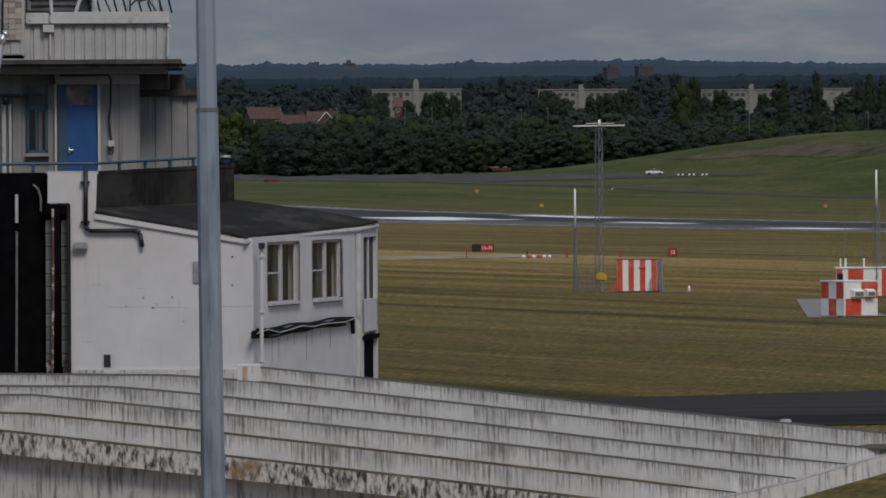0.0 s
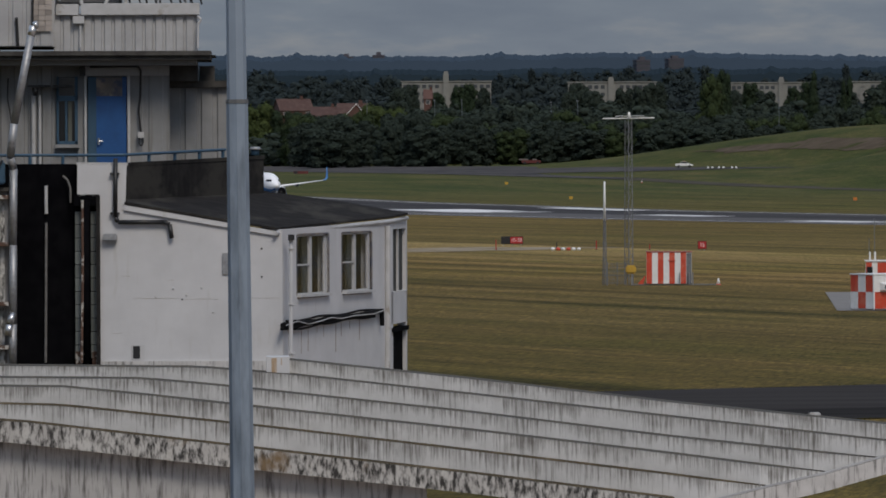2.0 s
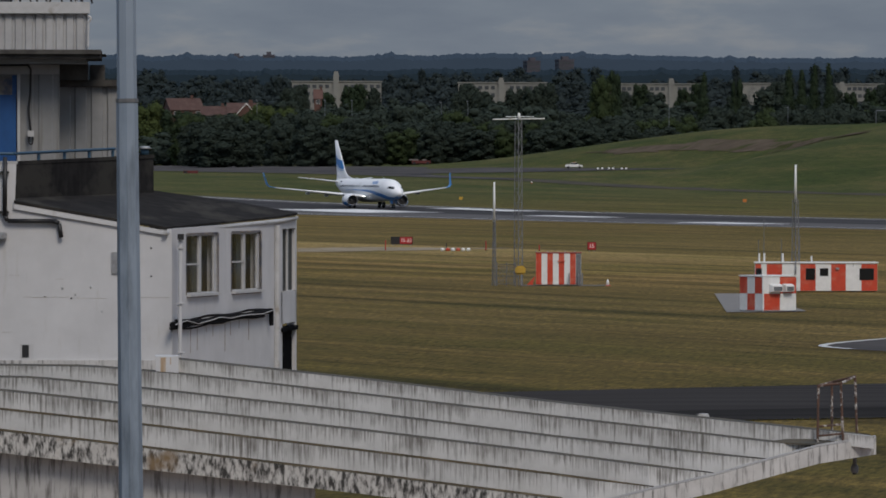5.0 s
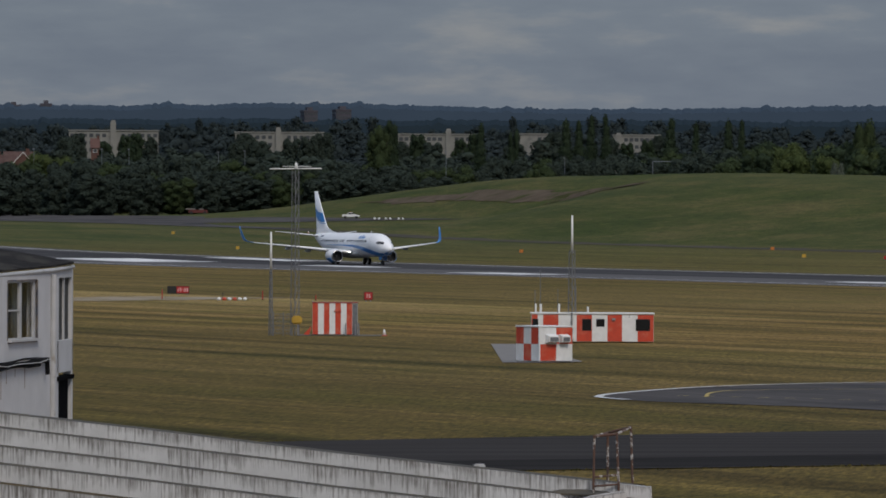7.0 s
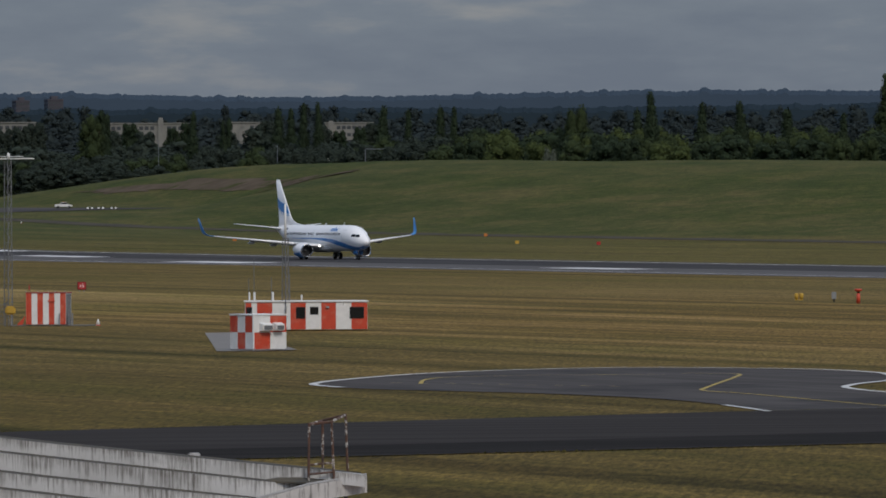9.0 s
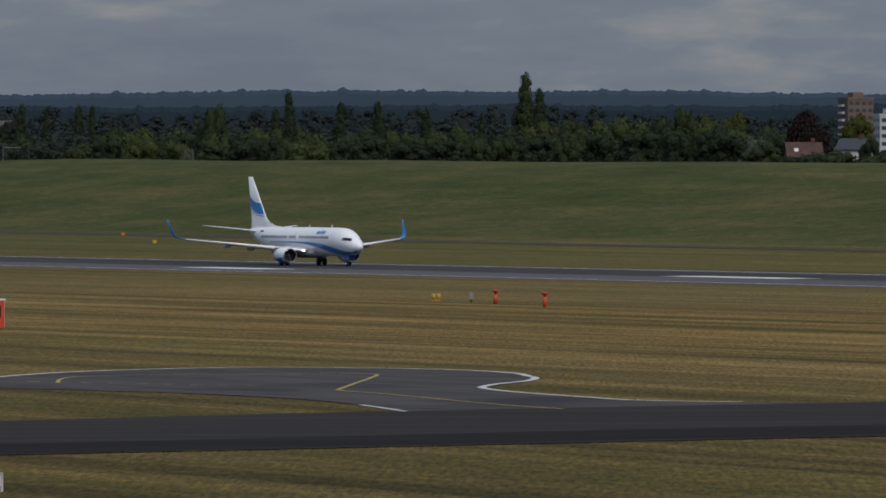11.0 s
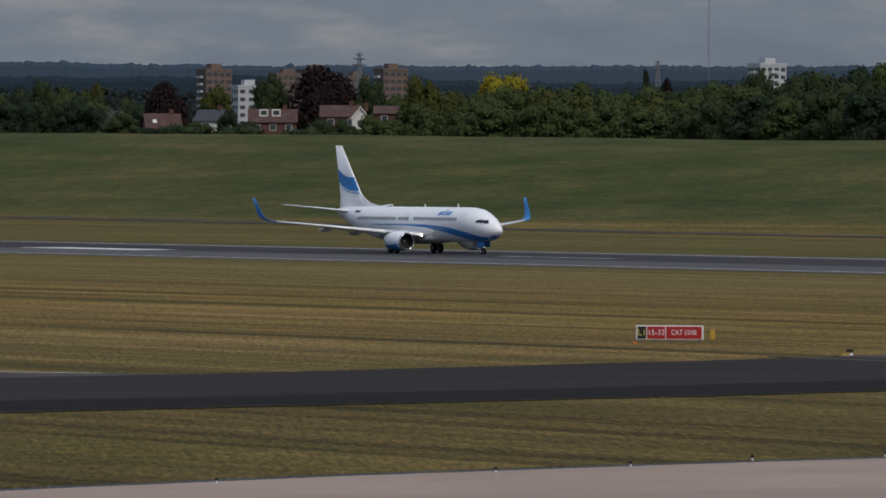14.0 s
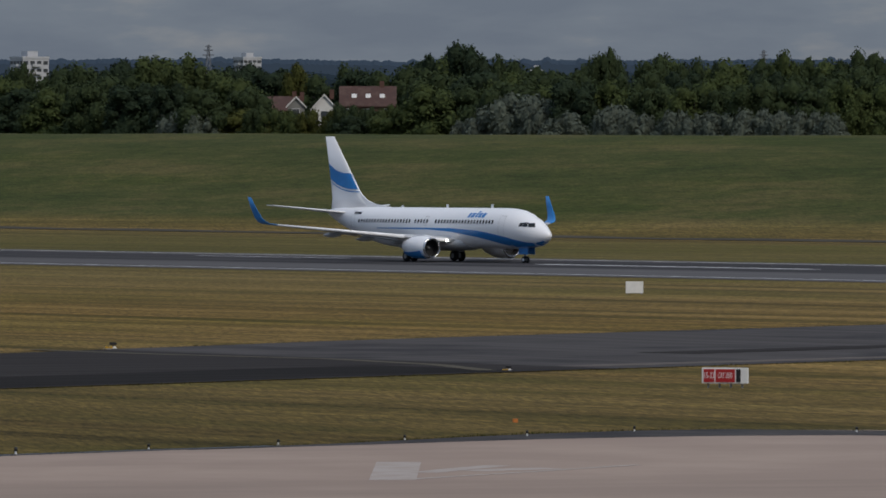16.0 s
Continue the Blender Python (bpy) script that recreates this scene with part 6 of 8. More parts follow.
def build_pickup():
    def rest(bearing, below):
        """Where the ground lies that many steps below the look-out's level."""
        d = 1650.0
        while d < 2200:
            p = polar(bearing, d)
            if (land(p.x, p.y) - 10.2) / d * 13900 > -below:
                break
            d += 2.0
        return p.x * H_DIR[0] + p.y * H_DIR[1], p.x * N_DIR[0] + p.y * N_DIR[1]

    s_, n_ = rest(1.545, 24.5)
    car = thing("pickup", ground_pose(s_, n_, 180) @ pose(0, 0, 0.1), "white airport pick-up car with a roof light bar", "car")
    prof = [(-2.1, 0.45), (-2.15, 0.8), (-1.4, 0.98), (-1.15, 1.02), (-0.6, 1.5), (0.6, 1.52), (1.0, 1.05), (2.1, 1.0), (2.15, 0.45)]
    part("body", bm_loft([[(x, y, z) for x, z in prof] for y in (-0.85, 0.85)], smooth=False), M_white, car)
    part("side_window", bm_box(-0.85, 0.75, -0.87, -0.86, 1.08, 1.42), M_glass_dark, car)
    part("side_window", bm_box(-0.85, 0.75, 0.86, 0.87, 1.08, 1.42), M_glass_dark, car)
    part("light_bar", bm_box(-0.2, 0.1, -0.6, 0.6, 1.53, 1.68), M_orange, car)
    for x in (-1.35, 1.35):
        for y in (-0.8, 0.8):
            part("wheel", bm_tube((x, y - 0.1, 0.33), (x, y + 0.1, 0.33), 0.33, sides=16), M_rubber_tyre, car, "black tyre")
    for k, b in enumerate((1.72, 1.752, 1.80, 1.832, 1.895, 1.925)):
        s_, n_ = rest(b, 25.5)
        mk = thing("barrier_block", ground_pose(s_, n_), "small white barrier block on the taxiway", "barrier", "white barrier blocks")
        part("block", bm_box(-0.25, 0.25, -0.2, 0.2, 0, 0.5, bevel=0.05), M_white, mk)
    # red and white vehicle and board far off
    p = polar(0.43, 2140)
    s_, n_ = p.x * H_DIR[0] + p.y * H_DIR[1], p.x * N_DIR[0] + p.y * N_DIR[1]
    fe = thing("fire_appliance", ground_pose(s_, n_), "low red and white airport vehicle far off", "vehicle")
    part("body", bm_box(-2.6, 2.6, -1.1, 1.1, 0.3, 1.1, bevel=0.1), M_dull_red, fe)
    part("tank", bm_box(-3.4, -0.6, -0.9, 0.9, 1.1, 1.5, bevel=0.15), M_slab, fe)
    part("tank", bm_box(0.2, 1.6, -0.9, 0.9, 1.1, 1.5, bevel=0.15), M_slab, fe)
    for x in (-1.8, 1.8):
        part("wheel", bm_tube((x, -1.15, 0.4), (x, 1.15, 0.4), 0.4, sides=12), M_rubber_tyre, fe, "black tyre")


build_striped_hut()
build_glide_mast()
build_checked_hut()
build_long_hut()
build_signs()
build_small_lights()
build_pickup()


# the airliner: x ahead, y to port, z up, from the ground between the main wheels
M_air_white = material("gloss_white_aircraft_paint", (0.93, 0.93, 0.94), 0.3, second=(0.91, 0.91, 0.92), scale=0.6, third=(0.86, 0.86, 0.87), third_scale=0.9, third_low=0.6, third_high=0.75)
M_air_blue = material("gloss_blue_aircraft_paint", (0.022, 0.23, 0.60), 0.3, second=(0.018, 0.20, 0.54), scale=0.8)
M_air_grey = material("grey_wing_paint", (0.50, 0.51, 0.52), 0.4, second=(0.44, 0.45, 0.46), scale=0.8)
M_metal = material("polished_metal_lip", (0.62, 0.62, 0.63), 0.25, 1.0)
M_window = material("cabin_window", (0.02, 0.022, 0.028), 0.15)

airliner = thing("airliner", pose(0, 0, 0), "white twin-engined jet airliner with blue swoosh and blue winglets", "aircraft")
NOSE = 19.7
BODY = [(0.0, 2.72, 0.04, 0.04), (0.12, 2.71, 0.26, 0.26), (0.4, 2.70, 0.50, 0.50), (0.9, 2.73, 0.80, 0.78), (1.6, 2.84, 1.17, 1.10), (2.3, 2.97, 1.42, 1.32),
        (2.9, 3.06, 1.52, 1.46), (3.6, 3.19, 1.73, 1.60), (4.5, 3.28, 1.88, 1.74), (5.8, 3.34, 1.98, 1.85), (7.0, 3.35, 2.0, 1.88), (16.0, 3.35, 2.0, 1.88), (25.5, 3.35, 2.0, 1.88),
        (28.0, 3.46, 1.88, 1.82), (30.5, 3.70, 1.63, 1.62), (33.0, 4.02, 1.30, 1.28), (35.2, 4.34, 0.95, 0.92), (37.0, 4.62, 0.58, 0.54), (38.0, 4.78, 0.30, 0.26), (38.15, 4.80, 0.14, 0.12)]


def body_at(u):
    for a, b in zip(BODY, BODY[1:]):
        if u <= b[0]:
            t = (u - a[0]) / (b[0] - a[0])
            return [p + (q - p) * t for p, q in zip(a[1:], b[1:])]
    return BODY[-1][1:]


def skin(u, z, side, out=0.0):
    """A point of the fuselage's side at that height."""
    zc, h, w = body_at(u)
    sn = max(-1.0, min(1.0, (z - zc) / h))
    cs = math.sqrt(1 - sn * sn)
    return Vector((NOSE - u, side * (w + out) * cs, zc + (h + out) * sn))


def build_airliner():
    fuselage = part("fuselage", bm_loft([[(NOSE - u, w * math.cos(a), zc + h * math.sin(a)) for a in [2 * math.pi * k / 40 for k in range(40)]] for u, zc, h, w in BODY]), M_air_white, airliner)
    for side in (1, -1):
        # the swoosh, deep at the chin and a thin line aft
        upper = [(0.6, 2.25), (1.2, 2.02), (2.5, 2.04), (4, 2.30), (5, 2.52), (8, 2.96), (10, 3.16), (14, 3.34), (20, 3.36), (27, 3.32)]
        lower = [(0.6, 0.5), (4.0, 0.5), (4.6, 1.35), (5.2, 1.66), (8, 2.2), (10, 2.52), (14, 2.98), (18, 3.20), (27, 3.26)]
        bm = bmesh.new()
        rows = []
        for k in range(67):
            u = 0.6 + k * 0.4
            a, b = between(u, lower), between(u, upper)
            a = max(a, body_at(u)[0] - body_at(u)[1])
            rows.append([bm.verts.new(skin(u, a + (b - a) * j / 6, side, 0.012)) for j in range(7)])
        for p, q in zip(rows, rows[1:]):
            for j in range(6):
                bm.faces.new((p[j], p[j + 1], q[j + 1], q[j])).smooth = True
        part("swoosh", bm, M_air_blue, fuselage, "blue painted swoosh")
        # windscreen panes
        for u0, u1, z0, z1, sk in ((1.40, 2.1, 3.52, 3.92, 0.3), (2.19, 2.72, 3.54, 3.98, 0.1), (2.81, 3.25, 3.58, 3.95, -0.12)):
            bm = bmesh.new()
            g = [[bm.verts.new(skin(u0 + (u1 - u0) * i / 4 + sk * j / 3 * (1 if i == 0 else 0.6), z0 + (z1 - z0) * j / 3, side, 0.014)) for j in range(4)] for i in range(5)]
            for p, q in zip(g, g[1:]):
                for j in range(3):
                    bm.faces.new((p[j], p[j + 1], q[j + 1], q[j]))
            part("cockpit_window", bm, M_glass_dark, fuselage)
        # cabin windows
        first = None
        for k in range(47):
            if k in (20, 21, 27):
                continue
            u = 7.2 + 0.508 * k
            m = Matrix.Translation(skin(u, 4.0, side, 0.012)) @ pose(0, 0, 0, 0, 0, 0 if side > 0 else 180)
            if first is None:
                bm = bmesh.new()
                tilt = math.asin(0.65 / 2.0)
                pts = [(0.15 * x, -0.2 * z * math.sin(tilt), 0.2 * z * math.cos(tilt)) for x, z in ((-1, -0.6), (-0.6, -1), (0.6, -1), (1, -0.6), (1, 0.6), (0.6, 1), (-0.6, 1), (-1, 0.6))]
                bm.faces.new([bm.verts.new(p) for p in pts])
                first = part("cabin_window", bm, M_window, fuselage, fix=False)
                first.matrix_basis = m
            else:
                twin(first, fuselage, m)
        # doors: thin outlines
        for u, z0, z1, wd in ((5.3, 2.75, 4.6, 0.86), (31.6, 3.4, 4.9, 0.76), (18.3, 3.6, 4.5, 0.5)):
            bm = bmesh.new()
            for a, b in (((u, z0), (u, z1)), ((u + wd, z0), (u + wd, z1)), ((u, z0), (u + wd, z0)), ((u, z1), (u + wd, z1))):
                prev = None
                for k in range(7):
                    t = k / 6
                    p = skin(a[0] + (b[0] - a[0]) * t, a[1] + (b[1] - a[1]) * t, side, 0.01)
                    if prev is not None:
                        bm_tube(prev, p, 0.012, sides=4, bm=bm, caps=False)
                    prev = p
            part("cabin_door", bm, M_air_grey, fuselage)
        # airline mark: plain slanted blue shapes; registration: a plain grey bar
        for k, (u, wd, z0, z1) in enumerate(((8.9, 0.5, 4.42, 4.86), (9.55, 0.5, 4.42, 4.86), (10.2, 0.32, 4.42, 5.02), (10.7, 0.5, 4.42, 4.86), (11.35, 0.4, 4.42, 4.86))):
            bm = bmesh.new()
            g = []
            for i in range(3):
                col = []
                for j in range(5):
                    z = z0 + (z1 - z0) * j / 4
                    lean = 0.35 * (z - 4.42)
                    col.append(bm.verts.new(skin(u + (wd * i / 2) - lean, z, side, 0.014)))
                g.append(col)
            for p, q in zip(g, g[1:]):
                for j in range(4):
                    bm.faces.new((p[j], p[j + 1], q[j + 1], q[j]))
            part("airline_mark", bm, M_air_blue, fuselage)
        bm = bmesh.new()
        bm.faces.new([bm.verts.new(skin(u, z, side, 0.014)) for u, z in ((30.6, 4.62), (32.0, 4.62), (32.0, 4.86), (30.6, 4.86))])
        part("registration_bar", bm, M_window, fuselage)

    def foil(chord, thick, n=8):
        up = [(1 - math.cos(math.pi * k / n)) / 2 for k in range(n + 1)]
        f = lambda t: thick * (2.97 * math.sqrt(t) * 0.5 - 0.63 * t - 1.758 * t * t + 1.4215 * t ** 3 - 0.5075 * t ** 4) * 2
        return [(t * chord, f(t) * chord * 0.5) for t in up] + [(t * chord, -f(t) * chord * 0.38) for t in up[-2:0:-1]]

    def section(u, y, z, chord, thick):
        return [(NOSE - u - a, y, z + b) for a, b in foil(chord, thick)]

    for side in (1, -1):
        wing = part("wing", bm_loft([section(u, side * y, z, c, th) for u, y, z, c, th in ((12.9, 0.6, 2.0, 8.0, 0.13), (14.2, 2.0, 2.15, 6.9, 0.13), (16.7, 5.6, 2.52, 4.5, 0.12), (19.8, 11.2, 3.10, 3.0, 0.11), (22.9, 16.5, 3.68, 1.75, 0.10))]), M_air_grey, airliner)
        # winglet, curving up from the tip
        wl_ = []
        for y, z, u, c in ((16.5, 3.68, 22.9, 1.75), (17.15, 3.78, 23.15, 1.66), (17.55, 4.0, 23.45, 1.5), (17.78, 4.4, 23.85, 1.3), (17.95, 5.4, 24.65, 0.92), (18.08, 6.4, 25.35, 0.58)):
            lean = step(16.5, 17.3, y) * 1.3
            wl_.append([(NOSE - u - a, side * (y - b * math.sin(lean)), z + b * math.cos(lean)) for a, b in foil(c, 0.09)])
        part("winglet", bm_loft(wl_), M_air_blue, wing, "upswept blue winglet")
        # leading edge, white
        for (u0, y0, z0, u1, y1, z1) in ((14.2, 2.0, 2.16, 16.7, 5.6, 2.53), (16.7, 5.6, 2.53, 22.9, 16.5, 3.68)):
            part("leading_edge", bm_tube((NOSE - u0 - 0.12, side * y0, z0), (NOSE - u1 - 0.08, side * y1, z1), 0.20, 0.08, 10), M_air_white, wing)
        # flap track fairings
        for y, u, z in ((4.2, 18.9, 2.10), (7.4, 20.3, 2.42), (10.6, 21.4, 2.82)):
            part("flap_fairing", bm_loft([[(NOSE - u - d, side * (y + r * math.cos(a)), z - 0.12 - 0.1 * d / 3 + r * 1.2 * math.sin(a)) for a in [math.pi * k / 5 for k in range(10)]] for d, r in ((-1.0, 0.02), (-0.4, 0.17), (0.5, 0.22), (1.5, 0.16), (2.3, 0.03))]), M_air_grey, wing)
        part("flap", bm_loft([section(u, side * y, z, c, 0.10) for u, y, z, c in ((20.9, 2.1, 1.92, 1.15), (21.0, 5.4, 2.30, 1.0), (22.2, 10.6, 2.90, 0.75))]), M_air_grey, wing)
        # engine
        eng = part("engine", bm_loft([[(NOSE - u - 1.5, side * 4.83 + w * math.cos(a), 1.42 + zc + h * math.sin(a) * (0.93 if math.sin(a) < 0 else 1.0)) for a in [2 * math.pi * k / 32 for k in range(32)]] for u, w, h, zc in ((11.75, 1.04, 1.04, 0), (12.3, 1.16, 1.13, 0.02), (13.2, 1.20, 1.15, 0.03), (14.4, 1.10, 1.06, 0.05), (15.4, 0.86, 0.84, 0.10), (15.8, 0.74, 0.72, 0.12))], caps=False), M_air_white, airliner)
        ring = lambda u, r: [(NOSE - u - 1.5, side * 4.83 + r * math.cos(a), 1.42 + r * math.sin(a) * (0.95 if math.sin(a) < 0 else 1.0)) for a in [2 * math.pi * k / 32 for k in range(32)]]
        part("intake_lip", bm_loft([ring(11.77, 1.04), ring(11.62, 1.0), ring(11.56, 0.94), ring(11.62, 0.88), ring(11.9, 0.85)], caps=False), M_metal, eng, "bare metal intake lip")
        part("intake_duct", bm_loft([ring(11.9, 0.85), ring(12.5, 0.85)], caps=False), M_black, eng)
        fan = bm_tube((NOSE - 14.02, side * 4.83, 1.42), (NOSE - 14.00, side * 4.83, 1.42), 0.85, sides=24)
        part("fan", fan, M_black, eng, "dark fan disc")
        part("spinner", bm_tube((NOSE - 14.00, side * 4.83, 1.42), (NOSE - 13.50, side * 4.83, 1.42), 0.24, 0.03, 14), M_slab_grey, eng)
        part("exhaust_cone", bm_tube((NOSE - 16.80, side * 4.83, 1.52), (NOSE - 18.70, side * 4.83, 1.56), 0.55, 0.12, 16), M_steel, eng)
        bm = bmesh.new()
        rows = []
        for k in range(9):
            u = 12.0 + k * 0.42
            t = (u - 12.0) / 3.4
            w, h = (1.16, 1.12) if u < 14 else (1.16 - 0.19 * (u - 14), 1.12 - 0.19 * (u - 14))
            a0, a1 = -0.25 - 0.25 * t, -1.5
            rows.append([bm.verts.new((NOSE - u - 1.5, side * (4.83 + (w + 0.05) * math.cos(a)), 1.43 + (h + 0.06) * 0.93 * math.sin(a))) for a in [a0 + (a1 - a0) * j / 6 for j in range(7)]])
        for p, q in zip(rows, rows[1:]):
            for j in range(6):
                bm.faces.new((p[j], p[j + 1], q[j + 1], q[j])).smooth = True
        part("blue_cowl_band", bm, M_air_blue, eng, "blue painted lower cowl")
        part("pylon", bm_loft([[(NOSE - u - 1.5, side * 4.83 + s_ * 0.16, z) for s_, z in ((-1, z0), (1, z0), (1, z1), (-1, z1))] for u, z0, z1 in ((11.6, 2.35, 2.5), (13.0, 2.2, 2.72), (15.7, 1.9, 2.55), (17.1, 2.2, 2.35))], smooth=False), M_air_white, eng)
        # tailplane
        part("tailplane", bm_loft([section(u, side * y, z, c, 0.09) for u, y, z, c in ((33.6, 0.3, 4.70, 3.9), (35.3, 3.2, 5.05, 2.75), (37.8, 7.17, 5.50, 1.3))]), M_air_white, airliner)
        # main gear: two wheels on a strut
        gear = part("main_gear", bm_tube((0.1, side * 2.86, 0.55), (0.0, side * 2.75, 2.3), 0.13, 0.16, 12), M_steel, airliner)
        part("gear_door", bm_box(-0.5, 0.5, side * 2.99, side * 3.03, 0.95, 2.2), M_air_white, gear)
        for dy in (-0.43, 0.43):
            y = side * 2.86 + dy
            tyre = part("wheel", bm_loft([[(r * math.cos(a), y + q, 0.565 + r * math.sin(a)) for a in [2 * math.pi * k / 28 for k in range(28)]] for q, r in ((-0.2, 0.36), (-0.2, 0.48), (-0.12, 0.56), (0.12, 0.56), (0.2, 0.48), (0.2, 0.36))]), M_rubber_tyre, gear, "black tyre")
            part("hub", bm_tube((0, y - 0.21, 0.565), (0, y + 0.21, 0.565), 0.24, sides=16), M_air_grey, tyre, "pale grey wheel hub")
        part("landing_light", bm_tube((NOSE - 14.25, side * 2.3, 2.12), (NOSE - 14.12, side * 2.3, 2.12), 0.10, sides=10), M_lamp_glow, airliner, "lit landing light")
    # belly fairing
    part("belly_fairing", bm_loft([[(NOSE - u, w * math.cos(a), 1.9 + h * math.sin(a)) for a in [2 * math.pi * k / 24 for k in range(24)]] for u, w, h in ((11.8, 0.5, 0.35), (13.2, 1.6, 0.72), (16, 2.0, 0.82), (20, 2.0, 0.82), (22, 1.5, 0.7), (23.6, 0.4, 0.3))]), M_air_grey, airliner)
    # fin with its dorsal fillet, band and line
    FIN = [(30.3, 4.95, 7.6, 0.10), (32.1, 6.2, 5.6, 0.10), (34.1, 8.6, 4.0, 0.10), (37.35, 12.45, 1.55, 0.10)]
    fin = part("fin", bm_loft([[(NOSE - u - a, b, z) for a, b in foil(c, th)] for u, z, c, th in FIN]), M_air_white, airliner)
    part("dorsal_fillet", bm_loft([[(NOSE - u, -w, z0), (NOSE - u, w, z0), (NOSE - u, 0.3 * w, z1), (NOSE - u, -0.3 * w, z1)] for u, w, z0, z1 in ((27.0, 0.04, 5.28, 5.35), (29.8, 0.14, 5.0, 5.62), (31.3, 0.18, 5.0, 6.0), (32.3, 0.2, 5.0, 6.55), (33.3, 0.2, 5.0, 7.4))], smooth=False), M_air_white, fin)

    def chord_at(z):
        for a, b in zip(FIN, FIN[1:]):
            if z <= b[1]:
                t = (z - a[1]) / (b[1] - a[1])
                return a[0] + (b[0] - a[0]) * t, a[2] + (b[2] - a[2]) * t
        return FIN[-1][0], FIN[-1][2]

    for lo, hi, nm in ((7.65, 9.25, "fin_band"), (7.35, 7.45, "fin_line")):
        for side in (1, -1):
            bm = bmesh.new()
            rows = []
            for k in range(13):
                t = 0.015 + 0.97 * k / 12
                col = []
                for j in range(7):
                    z = lo + (hi - lo) * j / 6 + 0.55 * (t - 0.5) * 1.9 - 0.35 * math.sin(math.pi * t)
                    u0, c = chord_at(z)
                    th = 0.10 * (2.97 * math.sqrt(t) * 0.5 - 0.63 * t - 1.758 * t * t + 1.4215 * t ** 3 - 0.5075 * t ** 4) * c
                    col.append(bm.verts.new((NOSE - u0 - t * c, side * (abs(th) + 0.012), z)))
                rows.append(col)
            for p, q in zip(rows, rows[1:]):
                for j in range(6):
                    bm.faces.new((p[j], p[j + 1], q[j + 1], q[j])).smooth = True
            part(nm, bm, M_air_blue, fin, "blue painted band")
    part("tail_exhaust", bm_tube((NOSE - 38.1, 0, 4.8), (NOSE - 38.35, 0, 4.82), 0.13, 0.11, 10), M_steel, airliner)
    # nose gear
    gear = part("nose_gear", bm_tube((15.6, 0, 0.35), (15.5, 0, 1.75), 0.09, 0.11, 10), M_steel, airliner)
    for dy in (-0.2, 0.2):
        nose_tyre = part("wheel", bm_loft([[(15.6 + r * math.cos(a), dy + q, 0.345 + r * math.sin(a)) for a in [2 * math.pi * k / 24 for k in range(24)]] for q, r in ((-0.1, 0.2), (-0.1, 0.28), (-0.05, 0.34), (0.05, 0.34), (0.1, 0.28), (0.1, 0.2))]), M_rubber_tyre, gear, "black tyre")
        part("hub", bm_tube((15.6, dy - 0.11, 0.345), (15.6, dy + 0.11, 0.345), 0.16, sides=14), M_air_white, nose_tyre, "white wheel hub")
        part("gear_door", bm_box(15.0, 16.6, dy * 2 - 0.015, dy * 2 + 0.015, 0.85, 1.55), M_air_blue, gear)
    # aerials
    for u, h in ((9.5, 0.38), (17.2, 0.34), (25.0, 0.2)):
        part("blade_aerial", bm_loft([[(NOSE - u - d, s_ * w, z) for d, s_ in ((0, 0), (0.15, 1), (0.4, 0), (0.15, -1))] for z, w in ((5.33, 0.03), (5.33 + h, 0.015))], smooth=False), M_air_white, airliner)


M_lamp_glow = glow("landing_lamp", (1.0, 0.97, 0.9), 6.0)
build_airliner()


# ---- beyond the field: trees, houses, towers, woods and hills ----
PX = 0.0041220  # degrees of bearing in one step of the plan's angular grid


def leaf_material(name, dark, light, per=0.13):
    """Leaves that let some light through."""
    m = material(name, dark, 0.9, second=light, scale=1.5, per=per, island=True, spec=0.1, low=0.33, high=0.68, bump=0.9, depth=0.35)
    n, l = m.node_tree.nodes, m.node_tree.links
    b, o = n["Principled BSDF"], n["Material Output"]
    tr, mx = n.new("ShaderNodeBsdfTranslucent"), n.new("ShaderNodeMixShader")
    mx.inputs[0].default_value = 0.15
    l.new(b.inputs["Base Color"].links[0].from_socket, tr.inputs["Color"])
    l.new(b.outputs[0], mx.inputs[1])
    l.new(tr.outputs[0], mx.inputs[2])
    l.new(mx.outputs[0], o.inputs["Surface"])
    return m


L_oak = leaf_material("oak_leaves", (0.032, 0.047, 0.021), (0.048, 0.066, 0.028))
L_green = leaf_material("fresh_leaves", (0.046, 0.064, 0.023), (0.070, 0.090, 0.031))
L_dark = leaf_material("dark_leaves", (0.022, 0.036, 0.020), (0.036, 0.052, 0.028))
L_silver = leaf_material("silver_willow_leaves", (0.070, 0.086, 0.066), (0.125, 0.145, 0.115))
L_copper = leaf_material("copper_beech_leaves", (0.019, 0.013, 0.013), (0.030, 0.020, 0.019))
# duller and bluer than the other leaves: haze is put into the colour
L_hazed_wood = leaf_material("wood_edge_leaves", (0.034, 0.046, 0.037), (0.042, 0.056, 0.043))
L_spire = leaf_material("poplar_leaves", (0.046, 0.064, 0.024), (0.072, 0.094, 0.036))
L_yellow = leaf_material("golden_leaves", (0.16, 0.14, 0.012), (0.30, 0.25, 0.025))
L_olive = leaf_material("olive_leaves", (0.048, 0.056, 0.015), (0.080, 0.084, 0.023))
M_bark = material("grey_bark", (0.06, 0.05, 0.04), 0.95, second=(0.09, 0.075, 0.06), scale=4)


